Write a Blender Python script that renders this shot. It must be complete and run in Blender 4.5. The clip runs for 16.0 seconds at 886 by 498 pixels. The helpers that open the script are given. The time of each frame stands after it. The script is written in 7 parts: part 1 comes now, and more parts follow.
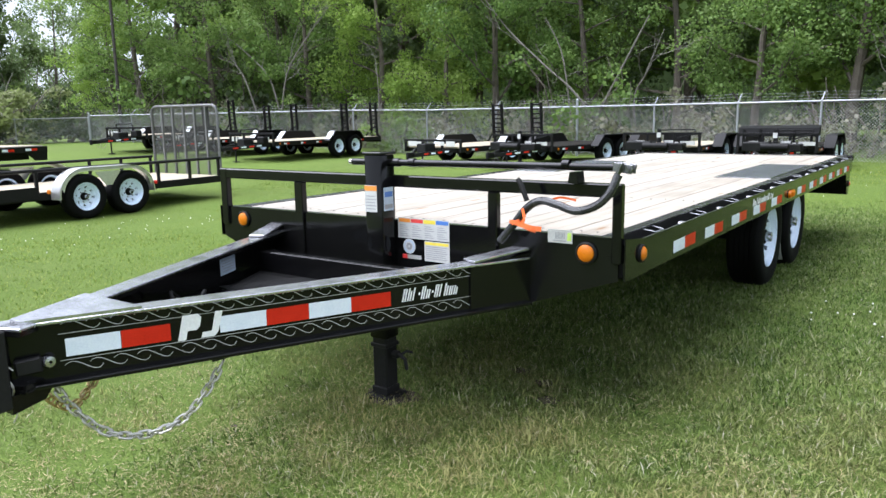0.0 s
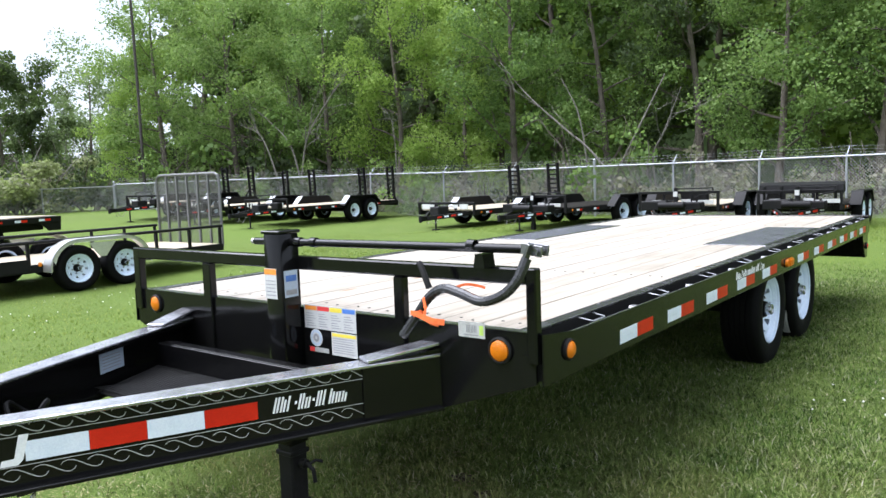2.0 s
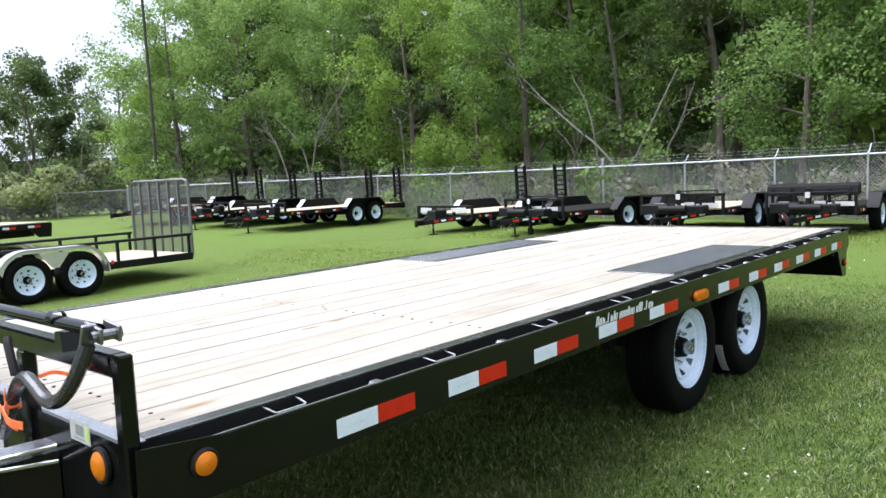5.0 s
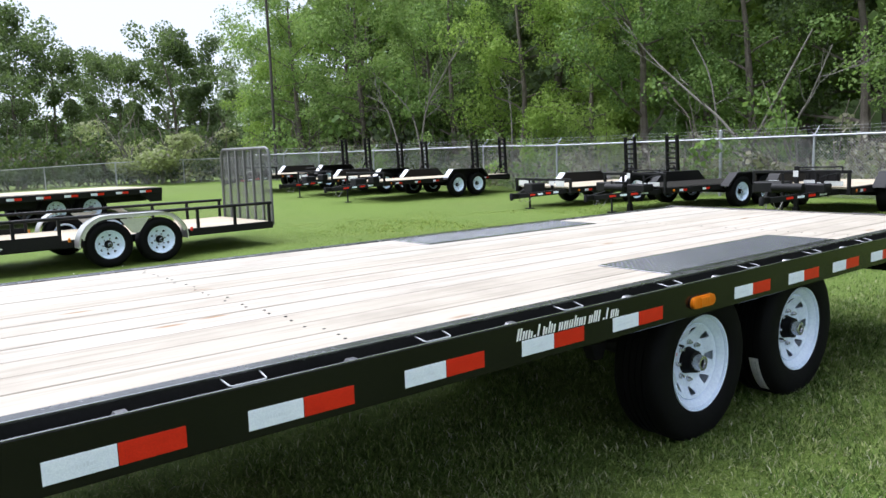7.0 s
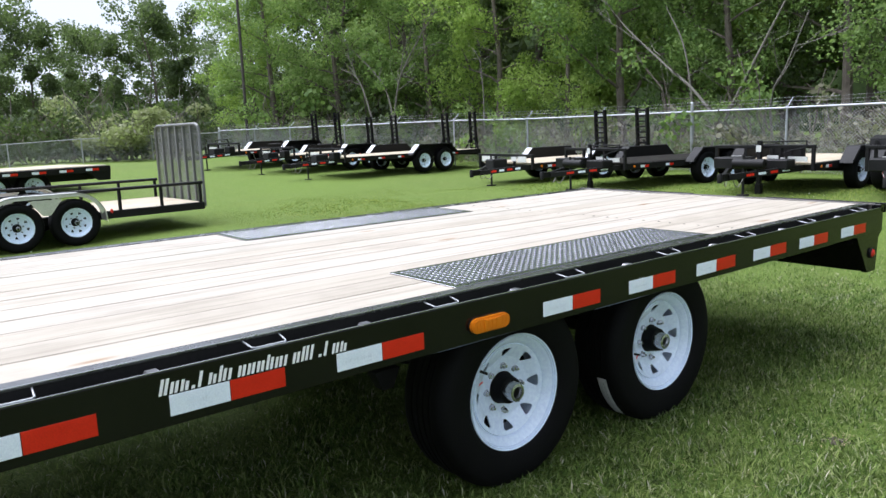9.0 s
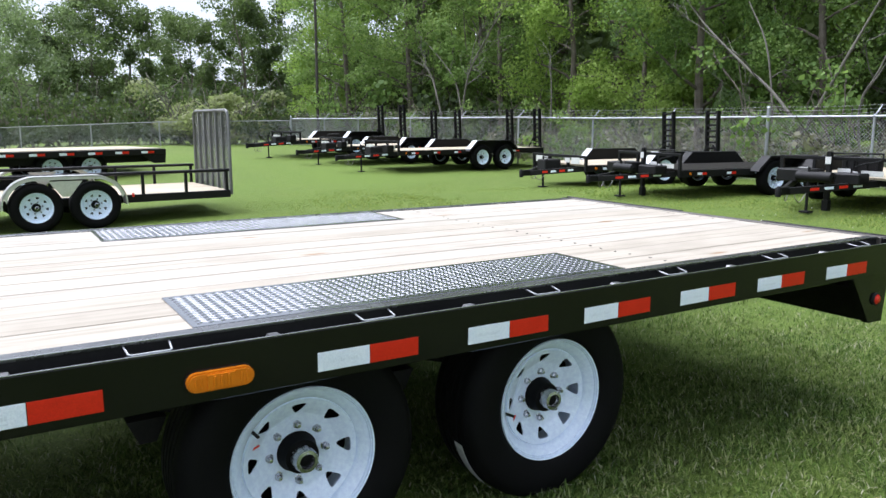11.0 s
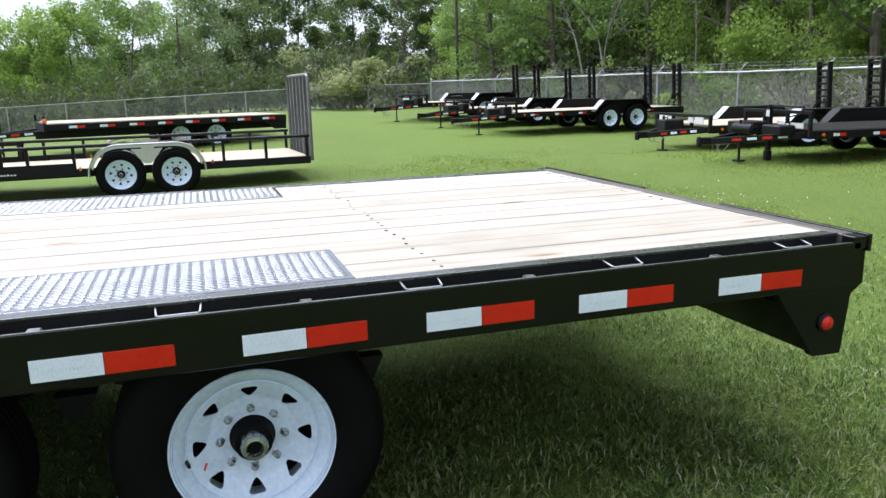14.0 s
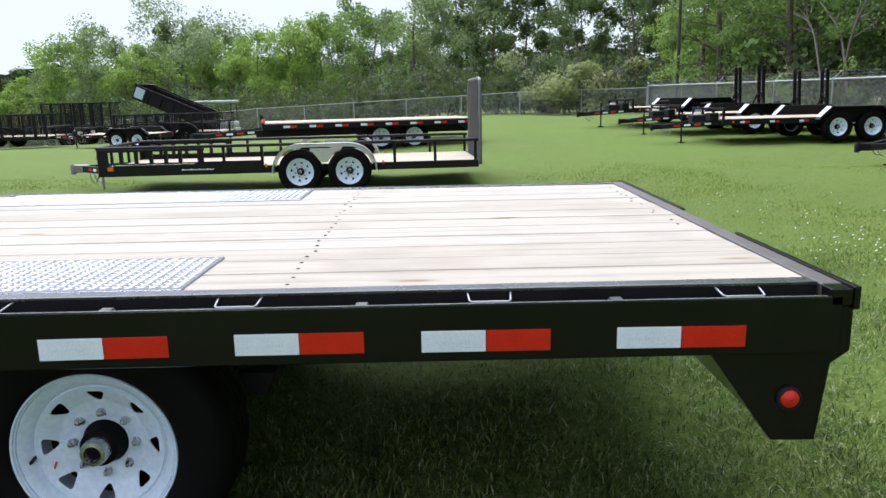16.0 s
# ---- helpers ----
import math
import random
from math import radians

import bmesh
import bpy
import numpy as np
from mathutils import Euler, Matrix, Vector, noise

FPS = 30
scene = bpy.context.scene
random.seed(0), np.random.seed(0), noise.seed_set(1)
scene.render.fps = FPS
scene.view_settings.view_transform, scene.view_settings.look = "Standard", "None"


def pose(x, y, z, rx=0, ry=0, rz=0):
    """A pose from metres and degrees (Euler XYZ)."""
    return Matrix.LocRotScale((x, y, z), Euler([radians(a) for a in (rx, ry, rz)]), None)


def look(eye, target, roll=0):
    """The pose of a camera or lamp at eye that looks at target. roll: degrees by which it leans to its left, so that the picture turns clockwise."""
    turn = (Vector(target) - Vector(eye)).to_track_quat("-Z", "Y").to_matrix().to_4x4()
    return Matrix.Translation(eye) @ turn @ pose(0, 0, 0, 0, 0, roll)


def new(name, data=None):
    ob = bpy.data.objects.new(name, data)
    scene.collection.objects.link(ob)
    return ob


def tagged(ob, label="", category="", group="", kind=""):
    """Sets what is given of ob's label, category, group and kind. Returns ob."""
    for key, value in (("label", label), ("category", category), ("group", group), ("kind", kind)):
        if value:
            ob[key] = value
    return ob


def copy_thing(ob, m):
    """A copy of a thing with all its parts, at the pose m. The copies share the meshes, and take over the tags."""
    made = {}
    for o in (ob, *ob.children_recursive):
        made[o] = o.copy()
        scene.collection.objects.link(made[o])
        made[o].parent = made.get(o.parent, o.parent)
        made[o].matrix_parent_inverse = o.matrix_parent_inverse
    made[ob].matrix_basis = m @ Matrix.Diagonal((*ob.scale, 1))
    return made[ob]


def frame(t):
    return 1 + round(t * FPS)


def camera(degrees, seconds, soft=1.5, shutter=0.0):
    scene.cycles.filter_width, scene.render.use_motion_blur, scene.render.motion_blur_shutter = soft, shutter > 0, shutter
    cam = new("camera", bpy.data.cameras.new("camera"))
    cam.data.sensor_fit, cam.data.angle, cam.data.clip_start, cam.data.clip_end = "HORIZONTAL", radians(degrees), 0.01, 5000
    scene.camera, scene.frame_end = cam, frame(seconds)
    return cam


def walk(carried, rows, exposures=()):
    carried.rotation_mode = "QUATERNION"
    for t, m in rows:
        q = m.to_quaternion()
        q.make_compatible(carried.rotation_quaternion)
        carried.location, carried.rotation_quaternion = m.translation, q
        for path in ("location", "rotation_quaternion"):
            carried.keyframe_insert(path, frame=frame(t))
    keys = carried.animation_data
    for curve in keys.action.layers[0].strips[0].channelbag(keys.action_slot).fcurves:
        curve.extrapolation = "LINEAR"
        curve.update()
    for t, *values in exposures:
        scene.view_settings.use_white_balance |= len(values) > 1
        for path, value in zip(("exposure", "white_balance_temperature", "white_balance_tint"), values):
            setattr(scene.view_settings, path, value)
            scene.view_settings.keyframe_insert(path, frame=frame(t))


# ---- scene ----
LENS = 61.5
cam = camera(LENS, 16.0)
# seconds, eye, target, roll
PATH = [
    (0, (2.315, -2.749, 1.368), (1.171, -1.147, 1.015), -1.0),
    (0.5, (2.365, -2.607, 1.392), (1.181, -1.018, 1.121), -0.3),
    (1, (2.421, -2.476, 1.405), (1.209, -0.902, 1.172), 0.8),
    (1.5, (2.421, -2.301, 1.385), (1.189, -0.743, 1.151), 0.2),
    (2, (2.44, -2.053, 1.396), (1.214, -0.485, 1.205), -2.1),
    (2.5, (2.508, -1.851, 1.388), (1.292, -0.284, 1.13), -2.6),
    (3, (2.661, -1.622, 1.418), (1.369, -0.125, 1.117), -0.3),
    (3.5, (2.753, -1.419, 1.427), (1.482, 0.089, 1.096), -2.5),
    (4, (2.774, -1.184, 1.452), (1.514, 0.341, 1.155), -3.5),
    (4.2, (2.771, -1.102, 1.463), (1.508, 0.432, 1.239), -3.2),
    (6.3, (2.985, -0.069, 1.437), (1.618, 1.378, 1.237), -0.9),
    (6.5, (2.992, 0.043, 1.435), (1.648, 1.497, 1.153), -3.3),
    (7, (3.029, 0.314, 1.437), (1.479, 1.552, 1.181), -1.9),
    (7.5, (3.074, 0.602, 1.41), (1.484, 1.753, 1.026), -2.4),
    (8, (3.037, 0.933, 1.426), (1.522, 2.209, 1.145), -2.5),
    (8.5, (3.029, 1.206, 1.412), (1.548, 2.503, 1.058), -5.1),
    (9, (3.098, 1.514, 1.434), (1.554, 2.743, 1.109), -2.2),
    (9.5, (3.119, 1.791, 1.421), (1.567, 2.988, 1.022), -2.8),
    (9.7, (3.111, 1.91, 1.42), (1.553, 3.11, 1.059), -2.3),
    (11.8, (3.133, 3.182, 1.397), (1.399, 4.107, 1.023), -1.0),
    (12, (3.124, 3.294, 1.379), (1.393, 4.203, 0.959), -2.7),
    (12.5, (3.151, 3.544, 1.359), (1.364, 4.292, 0.861), -2.9),
    (13, (3.219, 3.822, 1.372), (1.396, 4.481, 0.881), -4.4),
    (13.5, (3.158, 4.13, 1.369), (1.336, 4.815, 0.909), 0.4),
    (14, (3.111, 4.398, 1.383), (1.252, 5.003, 0.957), -1.5),
    (14.5, (3.123, 4.706, 1.37), (1.204, 5.077, 0.945), -1.2),
    (15, (3.089, 5.001, 1.351), (1.161, 5.232, 0.873), -1.2),
    (15.5, (2.996, 5.268, 1.36), (1.051, 5.543, 0.986), -0.2),
    (16, (3.02, 5.481, 1.349), (1.06, 5.49, 0.949), -1.3),
]
EXPOSURE = [(0.0, 1.13), (1.5, 1.18), (4.0, 1.16), (6.5, 1.0), (9.5, 0.95), (12.5, 1.02), (15.0, 0.99), (15.5, 0.98), (16.0, 0.83)]
walk(cam, [(t, look(eye, target, roll)) for t, eye, target, roll in PATH], EXPOSURE)
# ---- light ----
SUN_ELEV, SUN_AZ = 65.0, 124.0          # azimuth to the left of +y
world = bpy.data.worlds.new("world")
scene.world = world
world.use_nodes = True
wt = world.node_tree
sky = wt.nodes.new("ShaderNodeTexSky")
sky.sky_type = "NISHITA"
sky.sun_disc = False
sky.sun_elevation = radians(SUN_ELEV)
sky.sun_rotation = radians(-SUN_AZ)
sky.dust_density = 2.0
sky.air_density = 1.0
haze = wt.nodes.new("ShaderNodeMix")          # thin white cloud over the blue
haze.data_type = "RGBA"
haze.inputs["Factor"].default_value = 0.85
haze.inputs[7].default_value = (6.9, 7.0, 7.4, 1)
wt.links.new(sky.outputs[0], haze.inputs[6])
wt.links.new(haze.outputs[2], wt.nodes["Background"].inputs[0])
wt.nodes["Background"].inputs[1].default_value = 0.084
sun_data = bpy.data.lights.new("sun", "SUN")
sun_data.energy = 4.5
sun_data.angle = radians(71.0)
sun_data.color = (1.0, 0.955, 0.965)
sun = new("sun", sun_data)
a, e = radians(SUN_AZ), radians(SUN_ELEV)
sun_dir = Vector((-math.sin(a) * math.cos(e), math.cos(a) * math.cos(e), math.sin(e)))
sun.matrix_world = look(sun_dir * 60, (0, 0, 0))
scene.view_settings.use_white_balance = True
scene.view_settings.white_balance_temperature = 5800


# ---- materials ----
def nodes_of(name):
    m = bpy.data.materials.new(name)
    m.use_nodes = True
    return m, m.node_tree.nodes, m.node_tree.links, m.node_tree.nodes["Principled BSDF"]


def coords(n, l, shift=False, scale=(1, 1, 1)):
    tc = n.new("ShaderNodeTexCoord")
    mp = n.new("ShaderNodeMapping")
    mp.inputs["Scale"].default_value = scale
    src = tc.outputs["Object"]
    if shift:
        oi = n.new("ShaderNodeObjectInfo")
        mul = n.new("ShaderNodeVectorMath")
        mul.operation = "SCALE"
        mul.inputs[0].default_value = (37.0, 53.0, 19.0)
        l.new(oi.outputs["Random"], mul.inputs["Scale"])
        add = n.new("ShaderNodeVectorMath")
        l.new(src, add.inputs[0])
        l.new(mul.outputs[0], add.inputs[1])
        src = add.outputs[0]
    l.new(src, mp.inputs["Vector"])
    return mp.outputs["Vector"]


def noise_tex(n, l, vec, scale, detail=4.0, rough=0.6):
    t = n.new("ShaderNodeTexNoise")
    t.inputs["Scale"].default_value = scale
    t.inputs["Detail"].default_value = detail
    t.inputs["Roughness"].default_value = rough
    l.new(vec, t.inputs["Vector"])
    return t.outputs["Fac"]


def ramp(n, l, fac, stops):
    r = n.new("ShaderNodeValToRGB")
    while len(r.color_ramp.elements) < len(stops):
        r.color_ramp.elements.new(0.5)
    for el, (p, c) in zip(r.color_ramp.elements, stops):
        el.position = p
        el.color = (*c, 1) if len(c) == 3 else c
    l.new(fac, r.inputs["Fac"])
    return r.outputs["Color"]


def mix(n, l, fac, c1, c2, mode="MIX"):
    m = n.new("ShaderNodeMix")
    m.data_type = "RGBA"
    m.blend_type = mode
    for sock, v in ((m.inputs["Factor"], fac), (m.inputs[6], c1), (m.inputs[7], c2)):
        if isinstance(v, (int, float)):
            sock.default_value = v
        elif isinstance(v, tuple):
            sock.default_value = (*v, 1) if len(v) == 3 else v
        else:
            l.new(v, sock)
    return m.outputs[2]


def bump(n, l, height, strength, distance=0.01, normal=None):
    b = n.new("ShaderNodeBump")
    b.inputs["Strength"].default_value = strength
    b.inputs["Distance"].default_value = distance
    l.new(height, b.inputs["Height"])
    if normal is not None:
        l.new(normal, b.inputs["Normal"])
    return b.outputs["Normal"]


def surface(name, c1, c2, rough=(0.4, 0.6), metal=0.0, fine=60.0, coarse=4.0, relief=0.15, coat=0.0, spec=0.5):
    """Two-tone surface with coarse wear and fine grain."""
    m, n, l, b = nodes_of(name)
    v = coords(n, l, True)
    big, small = noise_tex(n, l, v, coarse, 5), noise_tex(n, l, v, fine, 3)
    col = ramp(n, l, big, [(0.3, c1), (0.72, c2)])
    col = mix(n, l, 0.25, col, ramp(n, l, small, [(0.35, tuple(x * 0.7 for x in c1)), (0.65, tuple(min(1, x * 1.25) for x in c2))]))
    l.new(col, b.inputs["Base Color"])
    rr = n.new("ShaderNodeMapRange")
    rr.inputs["To Min"].default_value, rr.inputs["To Max"].default_value = rough
    l.new(big, rr.inputs["Value"])
    l.new(rr.outputs[0], b.inputs["Roughness"])
    b.inputs["Metallic"].default_value = metal
    b.inputs["Specular IOR Level"].default_value = spec
    b.inputs["Coat Weight"].default_value = coat
    b.inputs["Coat Roughness"].default_value = 0.12
    if relief:
        l.new(bump(n, l, small, relief, 0.004), b.inputs["Normal"])
    return m


black_paint = surface("black_paint", (0.003, 0.003, 0.0035), (0.007, 0.007, 0.0065), (0.08, 0.18), fine=140, coarse=3, relief=0.03, coat=0.0, spec=0.25)
black_flat = surface("black_flat", (0.005, 0.005, 0.005), (0.014, 0.0135, 0.013), (0.5, 0.75), fine=80, coarse=5, relief=0.1, spec=0.25)
handle_paint = surface("handle_paint", (0.014, 0.014, 0.015), (0.035, 0.035, 0.036), (0.2, 0.35), fine=140, coarse=8, relief=0.05, spec=0.5)
far_black = surface("far_black", (0.004, 0.004, 0.0045), (0.01, 0.0095, 0.009), (0.4, 0.65), fine=30, coarse=2, relief=0.0, spec=0.18)
rubber = surface("rubber", (0.0016, 0.0016, 0.0018), (0.004, 0.004, 0.004), (0.6, 0.8), fine=120, coarse=8, relief=0.2, spec=0.12)
# white wheels; the blue of the skylight is put into the base colour
skylit_white_rim = surface("skylit_white_rim", (0.685, 0.79, 0.98), (0.72, 0.82, 0.99), (0.2, 0.3), fine=60, coarse=3, relief=0.0, coat=0.4)
steel = surface("steel", (0.36, 0.37, 0.4), (0.52, 0.53, 0.56), (0.18, 0.34), 0.9, fine=200, coarse=30, relief=0.05)
zinc = surface("zinc", (0.42, 0.41, 0.38), (0.6, 0.58, 0.54), (0.35, 0.55), 0.85, fine=150, coarse=40, relief=0.1)
gold_zinc = surface("gold_zinc", (0.42, 0.3, 0.12), (0.55, 0.42, 0.2), (0.35, 0.55), 0.85, fine=150, coarse=40, relief=0.1)
galvanised = surface("galvanised", (0.289, 0.303, 0.31), (0.398, 0.411, 0.419), (0.4, 0.6), 0.6, fine=90, coarse=6, relief=0.0)
wire_grey = surface("wire_grey", (0.26, 0.268, 0.268), (0.347, 0.354, 0.354), (0.6, 0.8), 0.0, fine=20, coarse=2, relief=0.0)
aluminium = surface("aluminium", (0.51, 0.51, 0.493), (0.646, 0.637, 0.612), (0.22, 0.4), 0.75, fine=60, coarse=5, relief=0.08)
tape_white = surface("tape_white", (0.66, 0.73, 0.83), (0.76, 0.81, 0.89), (0.3, 0.45), fine=260, coarse=18, relief=0.03)
tape_red = surface("tape_red", (0.476, 0.0136, 0.0034), (0.578, 0.0221, 0.0051), (0.3, 0.45), fine=260, coarse=18, relief=0.03, spec=0.25)
decal_white = surface("decal_white", (0.76, 0.765, 0.77), (0.8, 0.8, 0.8), (0.35, 0.5), fine=150, coarse=30, relief=0.0)
decal_grey = surface("decal_grey", (0.3, 0.3, 0.28), (0.42, 0.42, 0.4), (0.4, 0.55), fine=150, coarse=30, relief=0.0)
paper = surface("paper", (0.506, 0.506, 0.484), (0.564, 0.564, 0.541), (0.4, 0.55), fine=200, coarse=30, relief=0.0)
paper_blue = surface("paper_blue", (0.42, 0.5, 0.6), (0.5, 0.57, 0.66), (0.4, 0.55), fine=200, coarse=30, relief=0.0)
ink_orange = surface("ink_orange", (0.75, 0.25, 0.03), (0.8, 0.3, 0.05), (0.4, 0.5), relief=0)
ink_red = surface("ink_red", (0.6, 0.03, 0.03), (0.65, 0.06, 0.05), (0.4, 0.5), relief=0)
ink_yellow = surface("ink_yellow", (0.75, 0.6, 0.05), (0.8, 0.66, 0.08), (0.4, 0.5), relief=0)
ink_blue = surface("ink_blue", (0.06, 0.16, 0.5), (0.1, 0.22, 0.56), (0.4, 0.5), relief=0)
ink_green = surface("ink_green", (0.5, 0.7, 0.1), (0.55, 0.75, 0.15), (0.4, 0.5), relief=0)
ink_grey = surface("ink_grey", (0.25, 0.25, 0.26), (0.35, 0.35, 0.36), (0.4, 0.5), relief=0)
ribbon = surface("ribbon", (0.85, 0.14, 0.03), (0.9, 0.2, 0.06), (0.35, 0.5), fine=120, coarse=20, relief=0.1)
bark = surface("bark", (0.0595, 0.0467, 0.0357), (0.17, 0.145, 0.119), (0.8, 0.95), fine=40, coarse=3, relief=0.6)
dead_bark = surface("dead_bark", (0.09, 0.082, 0.068), (0.18, 0.167, 0.142), (0.8, 0.95), fine=40, coarse=3, relief=0.5)
cart_white = surface("cart_white", (0.433, 0.448, 0.448), (0.52, 0.527, 0.52), (0.3, 0.5), fine=30, coarse=3, relief=0)
pole_dark = surface("pole_dark", (0.03, 0.025, 0.022), (0.06, 0.05, 0.045), (0.7, 0.9), fine=30, coarse=3, relief=0.3)


def lens_material(name, col):
    m, n, l, b = nodes_of(name)
    v = coords(n, l, True)
    w = n.new("ShaderNodeTexWave")
    w.inputs["Scale"].default_value = 60
    l.new(v, w.inputs["Vector"])
    l.new(mix(n, l, noise_tex(n, l, v, 30), col, tuple(c * 0.75 for c in col)), b.inputs["Base Color"])
    b.inputs["Roughness"].default_value = 0.28
    b.inputs["Specular IOR Level"].default_value = 0.35
    l.new(bump(n, l, w.outputs["Fac"], 0.15, 0.002), b.inputs["Normal"])
    return m


amber = lens_material("amber_lens", (0.66, 0.185, 0.003))
red_lens = lens_material("red_lens", (0.6, 0.02, 0.01))


def wood_material(name, c_lo, c_hi, far=False):
    """Sawn pine with grain along y."""
    m, n, l, b = nodes_of(name)
    v = coords(n, l, True, (1, 1, 1))
    mp = n.new("ShaderNodeMapping")
    mp.inputs["Scale"].default_value = (26, 0.9, 26)
    l.new(v, mp.inputs["Vector"])
    grain = noise_tex(n, l, mp.outputs[0], 1.0, 6, 0.65)
    fine = n.new("ShaderNodeMapping")
    fine.inputs["Scale"].default_value = (260, 6, 260)
    l.new(v, fine.inputs["Vector"])
    fibre = noise_tex(n, l, fine.outputs[0], 1.0, 2)
    blotch = noise_tex(n, l, v, 1.7, 4)
    col = ramp(n, l, grain, [(0.25, c_lo), (0.5, c_hi), (0.8, tuple(min(1, c * 1.06) for c in c_hi))])
    col = mix(n, l, 0.18, col, ramp(n, l, fibre, [(0.3, tuple(c * 0.6 for c in c_lo)), (0.6, c_hi)]))
    col = mix(n, l, ramp(n, l, blotch, [(0.5, (0, 0, 0)), (0.78, (0.5, 0.5, 0.5))]), col, tuple(c * 0.8 for c in c_lo))
    if not far:
        km = n.new("ShaderNodeMapping")
        km.inputs["Scale"].default_value = (5.2, 1.25, 5.2)
        l.new(v, km.inputs["Vector"])
        vo = n.new("ShaderNodeTexVoronoi")
        vo.inputs["Scale"].default_value = 1.0
        l.new(km.outputs[0], vo.inputs["Vector"])
        knot = ramp(n, l, vo.outputs["Distance"], [(0.03, (1, 1, 1)), (0.1, (0, 0, 0))])
        col = mix(n, l, knot, col, (0.2, 0.12, 0.06))
    oi = n.new("ShaderNodeObjectInfo")
    tone = ramp(n, l, oi.outputs["Random"], [(0.0, (0.9, 0.87, 0.81)), (0.35, (0.98, 0.95, 0.9)), (0.7, (1, 0.98, 0.95)), (1.0, (0.93, 0.94, 0.89))])
    col = mix(n, l, 1.0, col, tone, "MULTIPLY")
    l.new(col, b.inputs["Base Color"])
    b.inputs["Roughness"].default_value = 0.75
    b.inputs["Specular IOR Level"].default_value = 0.08 if far else 0.25
    l.new(bump(n, l, grain, 0.25, 0.003), b.inputs["Normal"])
    return m


pine = wood_material("pine", (0.205, 0.183, 0.146), (0.345, 0.32, 0.28))
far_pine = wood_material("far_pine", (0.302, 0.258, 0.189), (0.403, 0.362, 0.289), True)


def grass_ground():
    m, n, l, b = nodes_of("lawn")
    v = coords(n, l)
    big, mid, small, hair = noise_tex(n, l, v, 0.16, 4), noise_tex(n, l, v, 1.3, 5), noise_tex(n, l, v, 14, 6, 0.75), noise_tex(n, l, v, 90, 4, 0.8)
    col = ramp(n, l, small, [(0.3, (0.02716, 0.05194, 0.0084)), (0.5, (0.07809, 0.1336, 0.021)), (0.7, (0.1358, 0.194, 0.0434))])
    col = mix(n, l, ramp(n, l, mid, [(0.42, (0, 0, 0)), (0.75, (0.6, 0.6, 0.6))]), col, (0.1494, 0.1675, 0.049))
    col = mix(n, l, ramp(n, l, big, [(0.4, (0, 0, 0)), (0.66, (0.6305, 0.689, 0.65))]), col, (0.1018, 0.1781, 0.0182))
    col = mix(n, l, 0.55, col, ramp(n, l, hair, [(0.35, (0.02377, 0.04081, 0.007)), (0.65, (0.1901, 0.2449, 0.056))]))
    l.new(col, b.inputs["Base Color"])
    b.inputs["Roughness"].default_value = 0.9
    b.inputs["Specular IOR Level"].default_value = 0.15
    nm = bump(n, l, small, 0.6, 0.05)
    l.new(bump(n, l, hair, 0.7, 0.02, nm), b.inputs["Normal"])
    return m


def leaf_material(name, stops, trans=0.35, rough=0.55, spec=0.16, own=0.6, lawn_patches=False):
    """Leaves whose tint changes from leaf to leaf and tree to tree."""
    m, n, l, b = nodes_of(name)
    geo = n.new("ShaderNodeNewGeometry")
    oi = n.new("ShaderNodeObjectInfo")
    add = n.new("ShaderNodeMath")
    add.operation = "MULTIPLY_ADD"
    l.new(geo.outputs["Random Per Island"], add.inputs[0])
    add.inputs[1].default_value = own
    sc = n.new("ShaderNodeMath")
    sc.operation = "MULTIPLY"
    sc.inputs[1].default_value = 1.0 - own
    l.new(oi.outputs["Random"], sc.inputs[0])
    l.new(sc.outputs[0], add.inputs[2])
    col = ramp(n, l, add.outputs[0], stops)
    if lawn_patches:          # tufts of darker growth, dry tan patches, drier ahead of the trailer
        v = coords(n, l)
        col = mix(n, l, ramp(n, l, noise_tex(n, l, v, 9.0, 3), [(0.36, (0.75, 0.75, 0.75)), (0.55, (0, 0, 0))]), col, mix(n, l, 1.0, col, (0.42, 0.5, 0.5), "MULTIPLY"))
        sep = n.new("ShaderNodeSeparateXYZ")
        l.new(v, sep.inputs[0])
        front = n.new("ShaderNodeMapRange")
        for k, val in ((1, 2.2), (2, -0.6), (3, 0.12), (4, 0.85)):
            front.inputs[k].default_value = val
        l.new(sep.outputs["Y"], front.inputs[0])
        dry = mix(n, l, 1.0, ramp(n, l, noise_tex(n, l, v, 1.7, 5), [(0.4, (0.1, 0.1, 0.1)), (0.62, (1, 1, 1))]), front.outputs[0], "MULTIPLY")
        col = mix(n, l, dry, col, mix(n, l, 0.6, col, (0.36, 0.3, 0.13)))
    l.new(col, b.inputs["Base Color"])
    b.inputs["Roughness"].default_value = rough
    b.inputs["Specular IOR Level"].default_value = spec
    tr = n.new("ShaderNodeBsdfTranslucent")
    l.new(mix(n, l, 0.35, col, (0.3, 0.45, 0.08)), tr.inputs["Color"])
    ms = n.new("ShaderNodeMixShader")
    ms.inputs[0].default_value = trans
    out = n["Material Output"]
    l.new(b.outputs[0], ms.inputs[1])
    l.new(tr.outputs[0], ms.inputs[2])
    l.new(ms.outputs[0], out.inputs["Surface"])
    return m


